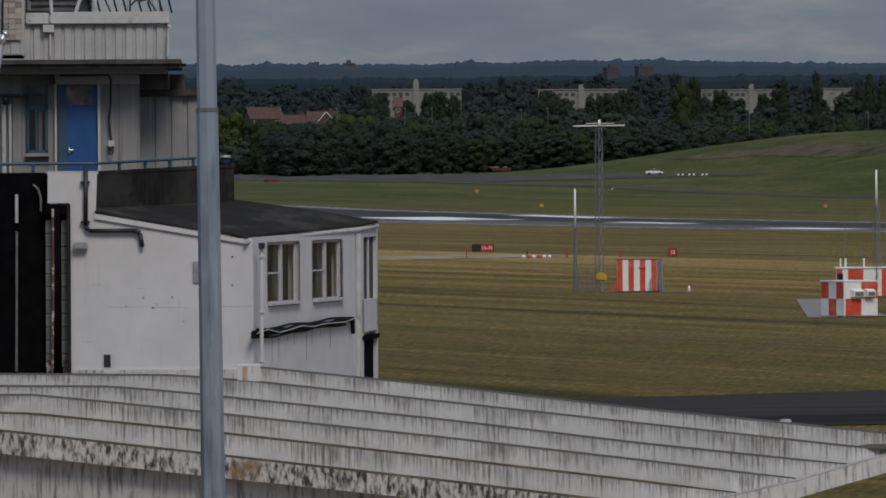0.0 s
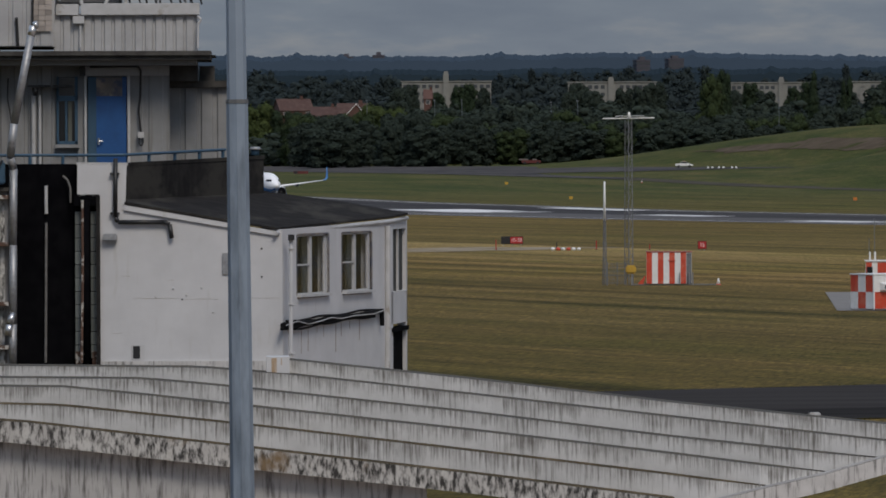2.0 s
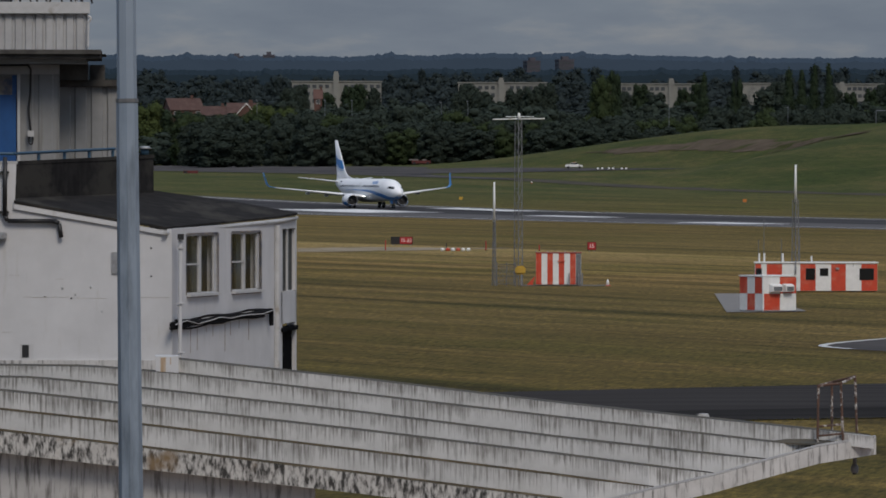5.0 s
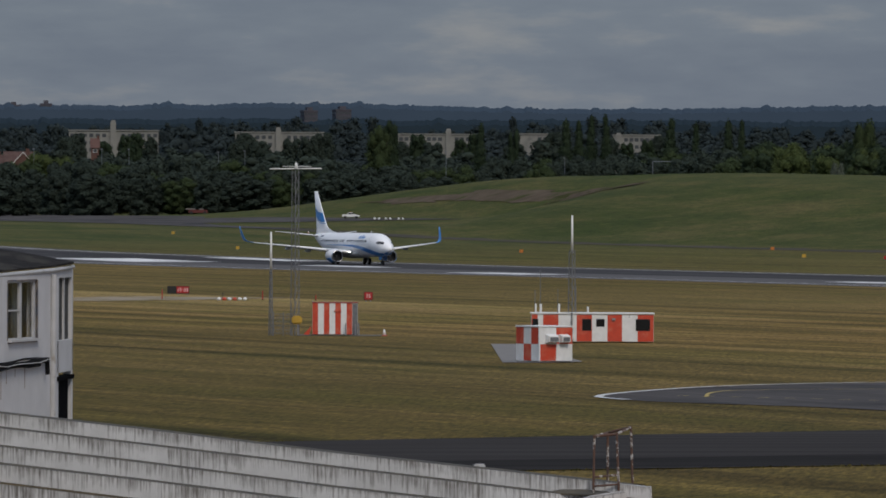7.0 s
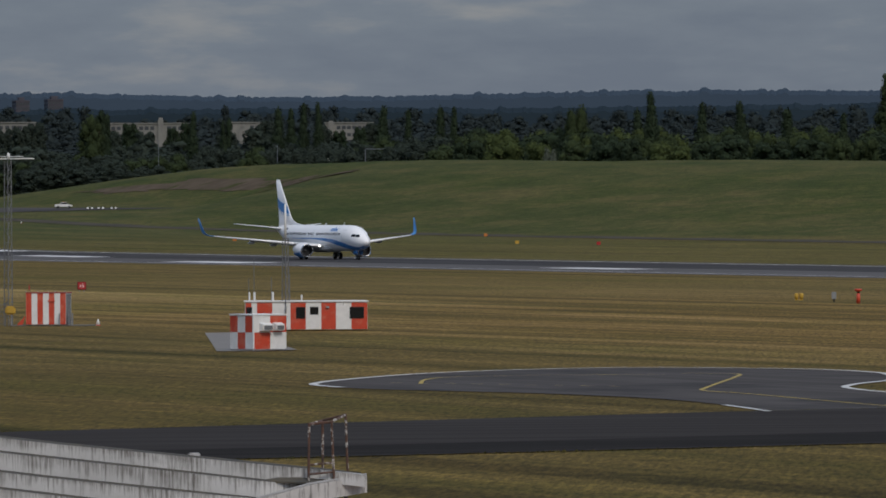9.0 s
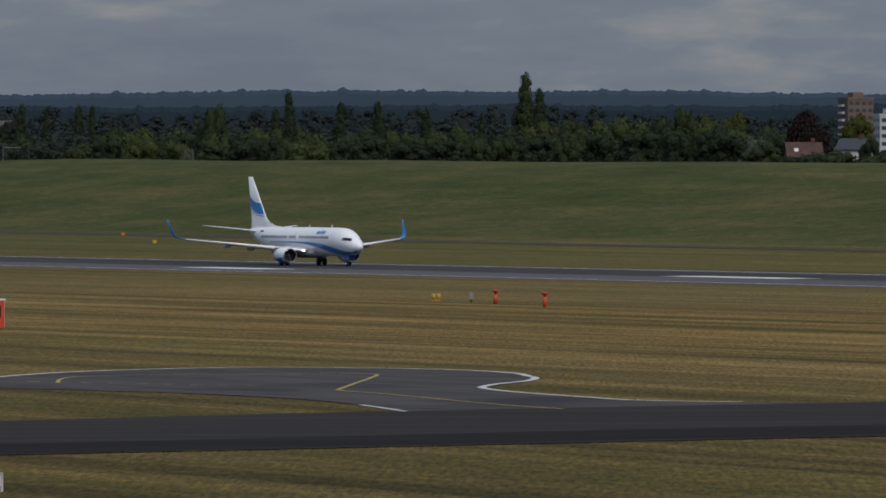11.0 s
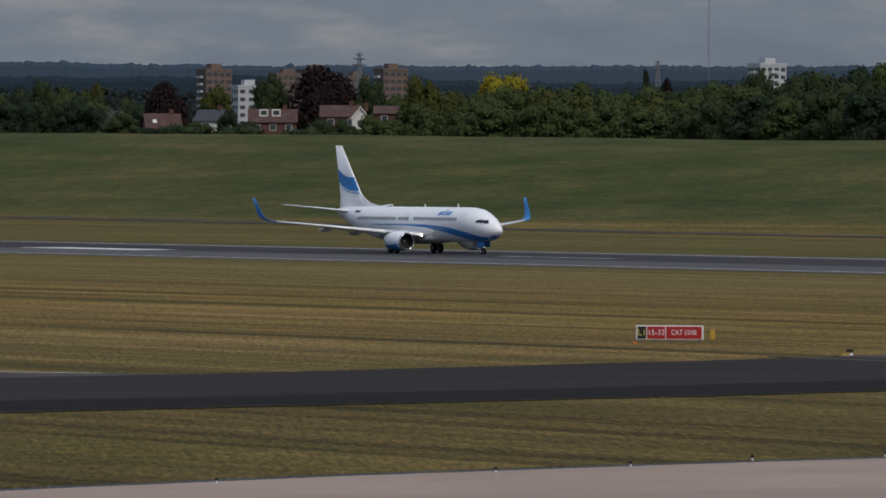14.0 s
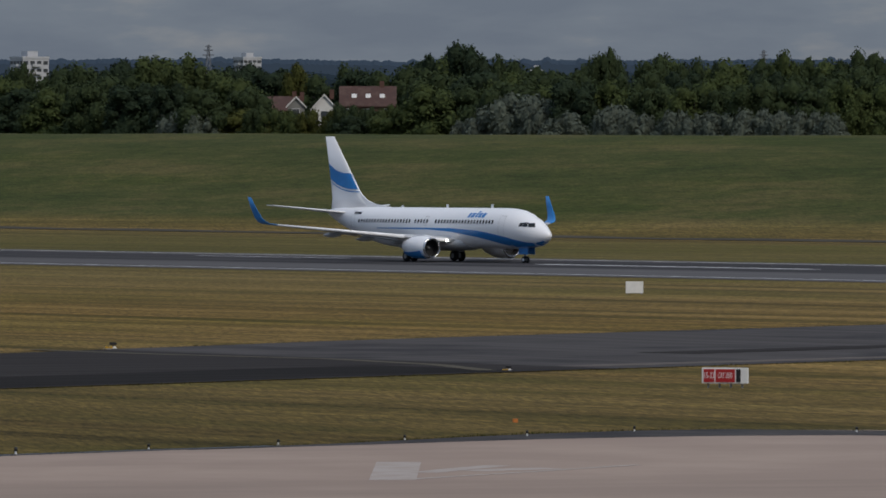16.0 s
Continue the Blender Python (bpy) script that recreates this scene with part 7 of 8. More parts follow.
def crown_mesh(name, lobes, count, leaf, seed, mat, w=None, h=None, up=0.45, rings=4, around=7):
    """Lumpy boughs over overlapping lobes (x, y, z, rx, ry, rz), with leaf sprays standing out of them."""
    rng = np.random.default_rng(seed)
    L = np.array(lobes)
    # boughs: uneven rounded lumps
    lat = np.linspace(-1.3, 1.35, rings)
    core, faces = [], []
    for lx, ly, lz, ax, ay, az in lobes:
        o = len(core)
        q = 0.80 + 0.24 * (rng.random((rings, around)) - 0.5)
        for i_, t_ in enumerate(lat):
            for j in range(around):
                an = 2 * math.pi * (j + 0.5 * (i_ % 2)) / around
                core.append((lx + ax * q[i_, j] * math.cos(t_) * math.cos(an), ly + ay * q[i_, j] * math.cos(t_) * math.sin(an), lz + az * q[i_, j] * math.sin(t_)))
        for i_ in range(rings - 1):
            for j in range(around):
                faces.append([o + around * i_ + j, o + around * i_ + (j + 1) % around, o + around * (i_ + 1) + (j + 1) % around, o + around * (i_ + 1) + j])
        faces.append([o + around * (rings - 1) + j for j in range(around)])
        faces.append([o + j for j in range(around)][::-1])
    core = np.array(core)
    n_core = len(faces)
    # leaf sprays on the outside only
    area = L[:, 3] * L[:, 4] + L[:, 4] * L[:, 5]
    pick = rng.choice(len(lobes), count * 3, p=area / area.sum())
    lob = L[pick]
    d = rng.normal(size=(count * 3, 3))
    d /= np.linalg.norm(d, axis=1)[:, None]
    c = lob[:, :3] + d * lob[:, 3:] * (0.78 + 0.32 * rng.random(count * 3))[:, None]
    inner = (((c[:, None, :] - L[None, :, :3]) / L[None, :, 3:]) ** 2).sum(2).min(1)
    keep = np.where((inner > 0.56) & (c[:, 2] > 0.2))[0][:count]
    c, d = c[keep], d[keep]
    k = len(c)
    nrm = d + rng.normal(size=(k, 3)) * 0.55 + np.array([0, 0, up])
    nrm /= np.linalg.norm(nrm, axis=1)[:, None]
    t = np.cross(nrm, rng.normal(size=(k, 3)))
    t /= np.linalg.norm(t, axis=1)[:, None]
    b = np.cross(nrm, t)
    s = leaf * (0.6 + 0.8 * rng.random(k))[:, None]
    sprays = np.stack([c + t * s, c - t * s * 0.7 + b * s * 0.75, c - t * s * 0.7 - b * s * 0.75], 1).reshape(-1, 3)
    faces += (len(core) + np.arange(k)[:, None] * 3 + np.arange(3)[None]).tolist()
    verts = np.concatenate([core, sprays])
    if h:
        verts[:, 2] *= h / sprays[:, 2].max()
        verts[:, :2] *= w / (np.ptp(core[:, 0]) * 0.5 + np.ptp(core[:, 1]) * 0.5)
    verts[:, 2] = np.maximum(verts[:, 2], 0.05)
    me = bpy.data.meshes.new(name)
    me.from_pydata(verts.tolist(), [], faces)
    me.polygons.foreach_set("use_smooth", np.arange(len(faces)) < n_core)
    me.materials.append(mat)
    return me


def broad_lobes(rng, w, h, n):
    """Lobes of a broad domed crown about w wide and h high, low boughs reaching the ground."""
    out = [(0, 0, h * 0.46, w * 0.36, w * 0.36, h * 0.38)]
    for k in range(n):
        z = 0.10 + 0.80 * ((k + rng.random()) / n)
        reach = w * 0.40 * math.sqrt(max(0.02, 1 - ((z - 0.42) / 0.56) ** 2))
        a = 2.4 * k + rng.uniform(-0.5, 0.5)
        q = reach * rng.uniform(0.55, 1.0)
        r = w * rng.uniform(0.10, 0.19)
        out.append((q * math.cos(a), q * math.sin(a), h * z, r * rng.uniform(0.9, 1.3), r * rng.uniform(0.9, 1.3), r * rng.uniform(0.75, 1.05)))
    return out


def make_tree(name, kind, w, h, mat, seed, label, count=3000, leaf=0.27):
    rng = random.Random(seed)
    tree = thing(name, pose(0, 0, -60), label, "tree")
    if kind == "round":
        lobes = [(0, 0, h * 0.52, w * 0.44, w * 0.44, h * 0.40)] + [(w * 0.34 * math.cos(k * 2.4) * math.sqrt(1.02 - ((k * 0.37) % 1) ** 2), w * 0.34 * math.sin(k * 2.4) * math.sqrt(1.02 - ((k * 0.37) % 1) ** 2), h * (0.25 + 0.62 * ((k * 0.37) % 1)), w * 0.15, w * 0.15, h * 0.11) for k in range(30)]
    elif kind == "broad":
        lobes = broad_lobes(rng, w, h, 30)
    elif kind == "poplar":
        lobes = [(0.05 * w * rng.uniform(-1, 1), 0.05 * w * rng.uniform(-1, 1), h * (0.12 + 0.80 * k / 9), *(2 * [w * 0.5 * (0.55 + 0.75 * math.sin(math.pi * (0.12 + 0.80 * k / 9)) ** 0.8) * (1 if k < 7 else 0.75)]), h * 0.085) for k in range(10)]
    elif kind == "clump":
        lobes = [(w * rng.uniform(-0.4, 0.4), w * 0.3 * rng.uniform(-1, 1), h * (0.25 + 0.55 * rng.random()), w * 0.16, w * 0.16, h * 0.2) for _ in range(12)]
    elif kind == "spires":
        lobes = []
        for k in range(7):
            x, y, top = w * (-0.42 + 0.14 * k), w * 0.2 * rng.uniform(-1, 1), h * (0.86 + 0.14 * math.sin(1.1 + k * 0.9) ** 2)
            lobes += [(x, y, top * z, w * 0.105, w * 0.105, top * 0.10) for z in (0.12, 0.25, 0.38, 0.5, 0.62, 0.74, 0.84, 0.92)]
    me = crown_mesh("crown", lobes, count, leaf, seed, mat, w, h)
    crown = new("crown", me)
    crown.parent = tree
    bm = bm_tube((0, 0, -2.0), (0, 0, h * 0.6), 0.025 * h, 0.010 * h, 8)
    for k in range(5):
        a = rng.random() * 6.28
        z = h * (0.25 + 0.08 * k)
        bm_tube((0, 0, z), (w * 0.3 * math.cos(a), w * 0.3 * math.sin(a), z + h * 0.18), 0.010 * h, 0.004 * h, 6, bm=bm)
    part("trunk", bm, M_bark, tree)
    return tree


TREES = {
    "oak": [make_tree("tree", "broad", 11, 13, L_oak, 11 + k, "dense dark green broadleaf tree behind the bank", 3500, 0.26) for k in range(3)],
    "green": [make_tree("tree", "broad", 10, 12, L_green, 21 + k, "bushy mid-green broadleaf tree behind the bank", 3500, 0.26) for k in range(2)],
    "dark": [make_tree("tree", "broad", 10, 14, L_dark, 31 + k, "tall very dark green tree behind the bank", 3500, 0.26) for k in range(2)],
    "wood": [make_tree("tree", "broad", 11, 15, L_hazed_wood, 36 + k, "broadleaf tree at the wood's edge, haze in its blue-green colour", 4800, 0.34) for k in range(3)],
    "olive": [make_tree("tree", "broad", 10, 12, L_olive, 41, "yellowish olive-green broadleaf tree", 3000)],
    "silver": [make_tree("willow", "broad", 10, 8, L_silver, 51 + k, "low silvery-grey willow at the top of the bank", 2600, 0.30) for k in range(2)],
    "copper": [make_tree("copper_beech", "round", 14, 15, L_copper, 61, "broad dark purple-red copper beech", 7500, 0.36)],
    "gold": [make_tree("golden_tree", "broad", 12, 9, L_yellow, 71, "bright golden-yellow tree above the wood", 3000)],
    "poplar": [make_tree("poplar", "poplar", 5.5, 22, L_dark, 81 + k, "tall slim dark poplar", 2200, 0.36) for k in range(2)],
    "poplar_green": [make_tree("poplar", "poplar", 5.5, 22, L_oak, 85, "tall slim green poplar", 2400, 0.36)],
    "spires": [make_tree("poplar_group", "spires", 17, 20, L_spire, 91, "tight group of upswept green poplars", 6000, 0.34)],
}
SIZE = {"oak": (11, 13), "wood": (11, 15), "green": (10, 12), "dark": (10, 14), "olive": (10, 12), "silver": (10, 8), "copper": (14, 15), "gold": (12, 9), "poplar": (5.5, 22), "poplar_green": (5.5, 22), "spires": (17, 20)}
rnd = random.Random(5)


def plant(kind, a, d, top, width):
    """A tree at bearing step a and distance d; its top reaches the angular height top above the look-out's level, its width spans that many steps."""
    p = polar(a * PX, d)
    g = land(p.x, p.y) - 0.3
    z_top = 10.2 + (top - 152.6) * d / 13900
    w, h = SIZE[kind]
    sz = max(0.25, (z_top - g) / h)
    sx = width * (0.85 if "poplar" in kind else 0.9) * d / 13900 / w
    src = rnd.choice(TREES[kind])
    ob = copy_thing(src, pose(p.x, p.y, g, 0, 0, rnd.uniform(0, 360) if kind != "spires" else -10))
    ob.matrix_basis = pose(p.x, p.y, g, 0, 0, rnd.uniform(0, 360) if kind != "spires" else -12) @ Matrix.Diagonal((sx, sx, sz, 1))
    return ob


def bank_back(a, n=800):
    return n / math.sin(a / 13900 + 0.3135)


# the wood behind the bank: heights along it
CANOPY = [(-300, 234), (-150, 234), (0, 234), (300, 230), (600, 232), (900, 250), (1150, 274), (1300, 274), (1500, 272), (1700, 274), (1850, 282), (2000, 290), (2150, 298), (2250, 282), (2330, 262), (2420, 240), (2520, 236), (2700, 240), (2770, 276), (2850, 292), (2980, 302), (3150, 300),
          (3230, 292), (3330, 306), (3450, 318), (3600, 322), (3740, 318), (3860, 312), (3990, 310), (4050, 320), (4120, 330), (4230, 326), (4290, 316), (4360, 328), (4460, 332), (4550, 330), (4620, 320), (4720, 328), (4800, 330), (4870, 330), (5000, 336)]
a = -290.0
while a < 4990:
    left = a < 700
    for row, (n0, f) in enumerate(((768, 0.68), (795, 0.86), (830, 1.0))):
        d = bank_back(a, 822 if row == 1 and 2290 < a < 2770 else n0)
        if a < 900:
            mixd = step(350, 900, a)
            d = (2165 + 60 * row) * (1 - mixd) + d * mixd
        base = 205 if a > 700 else 140
        top = base + (between(a, CANOPY) - base) * f * (rnd.uniform(0.97, 1.12) if a > 3300 else rnd.uniform(0.88, 1.05))
        wide = rnd.uniform(95, 150) * (1.0 if a > 2300 else 0.75 if a > 1000 else 0.62)
        kinds = ["oak", "oak", "green", "dark"] if a > 2300 else ["oak", "dark", "dark", "oak", "green"]
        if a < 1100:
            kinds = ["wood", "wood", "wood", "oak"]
        if 2780 < a < 3200:
            kinds = ["green", "green", "green", "olive"]
        if row == 0 and 2380 < a < 2740 and rnd.random() < 0.35:
            continue
        if 3820 < a < 4060 and row == 1:
            continue
        if row == 0 and 2290 < a < 2770:
            top = min(top, 214 + 20 * rnd.random())
        if row == 0 and 3780 < a < 4080:
            top = min(top, 232)
        plant(rnd.choice(kinds), a + rnd.uniform(-15, 15), d + rnd.uniform(-8, 8), top, wide)
    a += 66 if a > 2300 else 58 if a > 1000 else 46
# single trees that stand out
for kind, a, n0, top, wide in (
        ("poplar", 1415, 815, 333, 30), ("poplar", 1390, 830, 305, 26), ("poplar", 1505, 830, 318, 28), ("poplar", 1573, 820, 316, 30), ("poplar", 1655, 815, 305, 34), ("poplar", 1755, 820, 298, 24),
        ("poplar_green", 1832, 835, 368, 40), ("poplar", 1858, 832, 340, 34), ("poplar", 940, 830, 310, 28), ("poplar", 985, 830, 305, 20), ("poplar", 1042, 830, 311, 24), ("poplar", 1066, 832, 312, 20), ("oak", 1280, 830, 312, 60), ("poplar", 604, 830, 301, 22), ("poplar", 755, 832, 310, 26), ("poplar", 778, 836, 306, 22), ("poplar", 800, 830, 318, 22), ("poplar", 826, 832, 317, 20), ("oak", 425, 826, 300, 60), ("dark", 445, 830, 306, 40), ("dark", 662, 830, 291, 30),
        ("oak", 2120, 800, 308, 80), ("olive", 2205, 805, 302, 50), ("green", 2200, 780, 270, 100), ("silver", 2240, 770, 256, 70), ("green", 1290, 790, 262, 60), ("silver", 1236, 768, 236, 34), ("copper", 2332, 800, 302, 90), ("olive", 2423, 800, 296, 80), ("oak", 2517, 797, 318, 80),
        ("copper", 2608, 806, 332, 150), ("oak", 2697, 808, 314, 75), ("olive", 2782, 806, 316, 90), ("oak", 2480, 775, 234, 60), ("dark", 2440, 775, 252, 50), ("oak", 2602, 772, 238, 60), ("oak", 2645, 772, 238, 70), ("green", 2700, 772, 244, 90),
        ("gold", 2925, 834, 320, 125), ("oak", 2950, 855, 320, 50), ("oak", 3380, 830, 328, 60), ("dark", 3180, 850, 330, 18), ("copper", 3215, 850, 310, 40), ("dark", 3545, 815, 330, 90), ("spires", 3655, 784, 343, 125), ("dark", 3760, 835, 326, 110),
        ("olive", 3862, 828, 326, 76), ("oak", 3965, 845, 326, 80), ("dark", 4115, 825, 343, 90), ("dark", 4168, 818, 365, 110), ("oak", 4235, 815, 342, 80), ("oak", 4413, 822, 354, 80), ("oak", 4500, 822, 341, 100), ("oak", 4560, 820, 336, 80), ("dark", 4608, 815, 330, 26),
        ("green", 4731, 815, 348, 80), ("oak", 4845, 825, 354, 80), ("oak", 4890, 820, 342, 60), ("olive", 3760, 768, 244, 120), ("olive", 3850, 768, 240, 110), ("oak", 4000, 768, 236, 70), ("dark", 3945, 772, 252, 40)):
    plant(kind, a, bank_back(a, n0), top, wide)
for a, top in ((3796, 246), (3822, 240), (3850, 238), (3888, 240), (3926, 236), (3950, 250), (3972, 247), (4000, 244), (4028, 248), (4056, 252)):
    plant(rnd.choice(["olive", "oak", "green"]), a, bank_back(a, 766), top + 4, 62)
for a, top, wide in ((3660, 238, 60), (3700, 236, 50), (4165, 226, 40), (4215, 250, 70), (4262, 273, 80), (4300, 262, 60), (4342, 240, 70), (4430, 252, 64), (4470, 238, 50), (4535, 242, 56), (4580, 236, 56), (4620, 240, 60), (4675, 246, 60), (4720, 240, 56), (4770, 242, 50), (4810, 236, 50)):
    plant("silver", a, bank_back(a, 762), top, wide * 1.7)
for a, top in ((-128, 268), (-108, 274), (-66, 262), (-24, 272), (-4, 276), (22, 268), (172, 258), (188, 276), (214, 262), (270, 266), (300, 270), (325, 278), (462, 262), (492, 276), (520, 260), (566, 268), (590, 278), (664, 258), (712, 266), (735, 280), (836, 270), (862, 262), (900, 268), (925, 275)):
    plant(rnd.choice(["wood", "wood", "dark"]), a, 2860 + rnd.uniform(-25, 25), top + 5, rnd.uniform(32, 52))
for a, top in ((-335, 236), (-295, 232), (-262, 226), (-232, 229), (-196, 224), (-168, 246), (-380, 250), (-140, 240)):
    plant(rnd.choice(["oak", "dark", "green"]), a, 2345, top, rnd.uniform(60, 85))
for src in [t for v in TREES.values() for t in v]:
    for o in list(src.children_recursive) + [src]:
        bpy.data.objects.remove(o)

# far woods: crowns past counting, on the rising land
def far_woods():
    rng = np.random.default_rng(9)
    rand = random.Random(19)
    kinds = []
    for k in range(7):
        lobes = broad_lobes(rand, 1.0, 1.0, 7)
        if k == 6:
            lobes = [(0, 0, 0.12 + 0.11 * i, 0.17 + 0.03 * math.sin(i), 0.17, 0.12) for i in range(8)]
        me = crown_mesh("bough", [(x, y, z, a * 1.25, b * 1.25, c * 1.25) for x, y, z, a, b, c in lobes], 210, 0.055, 300 + k, M_bark, 1.0 if k < 6 else 0.42, 1.0, rings=3, around=6)
        kinds.append((np.array([v.co[:] for v in me.vertices]), [list(p.vertices) for p in me.polygons], [p.use_smooth for p in me.polygons]))
        bpy.data.meshes.remove(me)
    rows = [2290, 2340, 2395, 2455, 2520, 2590, 2670, 2750, 2850, 2960, 3080, 3220, 3380, 3560, 3760, 4000, 4300, 4600]
    for name, lo, hi, dark, light, words in (("near_woods", 0, 2800, (0.032, 0.044, 0.036), (0.041, 0.054, 0.041), "mixed wood on the slope behind the airfield, green dulled by painted haze"), ("far_woods", 2800, 9000, (0.026, 0.036, 0.038), (0.032, 0.043, 0.043), "woods and hedgerows covering the far slopes, painted blue-green with haze")):
        verts, faces, smooth, base = [], [], [], 0
        for d0 in [r for r in rows if lo <= r < hi]:
            spacing = 7.5 + (d0 - 2290) * 0.0022
            count = int(0.44 * d0 / spacing)
            for i in range(count):
                b = -0.06 + 0.42 * (i + rng.random()) / count
                if b > 0.215:
                    break
                d = d0 + rng.uniform(-30, 30)
                x, y = d * math.sin(b), d * math.cos(b)
                stand_ = noise.noise((x * 0.012, y * 0.006, 3.0))
                k = int(rng.integers(0, 7)) if stand_ > 0.15 else int(rng.integers(0, 6))
                hgt = (11.0 + (d0 - 2290) * 0.0012) * (0.85 + 0.55 * stand_ + 0.3 * (rng.random() - 0.5)) * (1.3 if k == 6 else 1.0) * (0.6 if 2800 < d0 < 3000 else 1.0)
                wid = rng.uniform(8, 16)
                an = rng.uniform(0, 6.28)
                v, f, sm = kinds[k]
                xx = v[:, 0] * math.cos(an) - v[:, 1] * math.sin(an)
                yy = v[:, 0] * math.sin(an) + v[:, 1] * math.cos(an)
                verts.append(np.stack([x + xx * wid, y + yy * wid, land(x, y) - 0.4 + v[:, 2] * hgt], 1))
                faces += [[q + base for q in g] for g in f]
                smooth += sm
                base += len(v)
        me = bpy.data.meshes.new(name)
        me.from_pydata(np.concatenate(verts).tolist(), [], faces)
        me.polygons.foreach_set("use_smooth", smooth)
        # haze is painted into these leaf colours, bluer on the farther rows
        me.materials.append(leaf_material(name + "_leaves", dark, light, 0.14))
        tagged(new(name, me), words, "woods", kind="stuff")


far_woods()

# hills on the skyline; haze is put in as blue colour and faint emission
def hill_material(name, colour, haze_glow):
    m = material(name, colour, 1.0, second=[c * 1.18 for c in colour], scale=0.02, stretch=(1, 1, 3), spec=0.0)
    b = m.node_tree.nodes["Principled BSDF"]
    b.inputs["Emission Color"].default_value, b.inputs["Emission Strength"].default_value = (*haze_glow, 1), 1.0
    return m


def ridge(name, d, level, swell, mat, seed):
    bm = bmesh.new()
    prev = None
    a = -1100.0
    while a < 5300:
        e = level + 6 * math.exp(-((a - 1900) / 500) ** 2) + swell * noise.noise((a * 0.0018, seed, 0)) + 3.5 * noise.noise((a * 0.012, seed, 4)) + 8.0 * max(0.0, noise.noise((a * 0.05, seed, 8))) + 3.0 * noise.noise((a * 0.16, seed, 2))
        p, q = polar(a * PX, d), polar(a * PX, d + 90)
        z = 10.2 + (e - 152.6) * d / 13900
        v = [bm.verts.new((p.x, p.y, 20)), bm.verts.new((p.x, p.y, z - 4)), bm.verts.new((q.x, q.y, z))]
        if prev:
            for i in range(2):
                bm.faces.new((prev[i], v[i], v[i + 1], prev[i + 1]))
        prev = v
        a += 3.0
    tagged(part(name, bm, mat, fix=False), "wooded hills on the skyline, haze in their blue colour and faint glow", "hills", kind="structure")


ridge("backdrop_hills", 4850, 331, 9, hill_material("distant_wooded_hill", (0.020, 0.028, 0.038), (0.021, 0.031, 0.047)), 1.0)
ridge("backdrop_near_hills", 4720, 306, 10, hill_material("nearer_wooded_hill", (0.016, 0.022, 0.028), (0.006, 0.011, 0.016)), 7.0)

# buildings
M_beige = material("pale_apartment_render", (0.19, 0.19, 0.175), 0.85, second=(0.225, 0.22, 0.20), scale=0.3, third=(0.17, 0.165, 0.155), third_scale=0.2, third_stretch=(1, 1, 0.3))
M_brick = material("buff_brick", (0.14, 0.100, 0.084), 0.9, second=(0.165, 0.118, 0.098), scale=0.5)
# walls of the farthest blocks, with the haze put into their colour
M_far_block = material("distant_mauve_concrete", (0.060, 0.056, 0.068), 0.9, second=(0.070, 0.066, 0.080), scale=0.2)
M_red_brick = material("red_brick", (0.085, 0.042, 0.033), 0.9, second=(0.11, 0.055, 0.042), scale=0.6)
M_red_tile = material("red_roof_tile", (0.078, 0.039, 0.031), 0.9, second=(0.060, 0.033, 0.028), scale=1.5, third=(0.092, 0.054, 0.043), third_scale=0.7)
M_slate = material("dark_slate", (0.035, 0.038, 0.045), 0.7, second=(0.05, 0.052, 0.058), scale=2)
M_house_white = material("white_house_render", (0.62, 0.61, 0.58), 0.8, second=(0.68, 0.67, 0.64), scale=0.6)
M_tower_white = material("white_tower_panels", (0.42, 0.43, 0.45), 0.7, second=(0.47, 0.48, 0.50), scale=0.3)
M_far_glass = material("distant_window", (0.045, 0.05, 0.055), 0.3)


def stand(a, d, sink=1.0, turn=0.0):
    p = polar(a * PX, d)
    return pose(p.x, p.y, land(p.x, p.y) - sink, 0, 0, -a * PX + turn), land(p.x, p.y) - sink


def level(e, d):
    return 10.2 + (e - 152.6) * d / 13900


def apartment(a0, a1, top, d, tower_a, tower_top, floors=4, bays=14, label="long pale low-rise apartment block with rows of windows"):
    m, g = stand((a0 + a1) / 2, d)
    block = thing("apartment_block", m, label, "building", "pale apartment blocks")
    w = (a1 - a0) * d / 13900
    h = level(top - 5, d) - g
    wall = part("wall", bm_box(-w / 2, w / 2, 0, 9, 0, h), M_beige, block)
    part("roof", bm_box(-w / 2 - 0.4, w / 2 + 0.4, -0.4, 9.4, h, h + 0.4), M_beige, block)
    tx = (tower_a - (a0 + a1) / 2) * d / 13900
    tt = level(tower_top - 19, d) - g
    stair = part("stair_tower", bm_box(tx - 1.05, tx + 1.05, -0.8, 6, 0, tt), M_beige, block)
    part("tower_cap", bm_box(tx - 0.8, tx + 0.8, 0, 4, tt, tt + 0.8), M_beige, stair)
    first = None
    for f in range(floors):
        for k in range(bays):
            x = -w / 2 + w * (k + 0.5) / bays
            z = h - 2.3 - 2.8 * f
            if abs(x - tx) < 2.6 or z < 0.5:
                continue
            q = Matrix.Translation((x, -0.06, z))
            if first is None:
                first = part("window", bm_box(-0.75, 0.75, -0.02, 0.02, -0.1, 1.25), M_far_glass, wall)
                first.matrix_basis = q
            else:
                twin(first, wall, q)


apartment(-124, 34, 287, 3000, -46, 316, 3)
apartment(170, 326, 285, 3000, 246, 305, 4)
apartment(458, 596, 283, 3050, 547, 304, 4)
apartment(666, 732, 284, 3050, 690, 288, 3, 7, "short pale apartment block half hidden by trees")
apartment(838, 922, 283, 3100, 848, 298, 3, 9, "pale apartment block behind poplars")


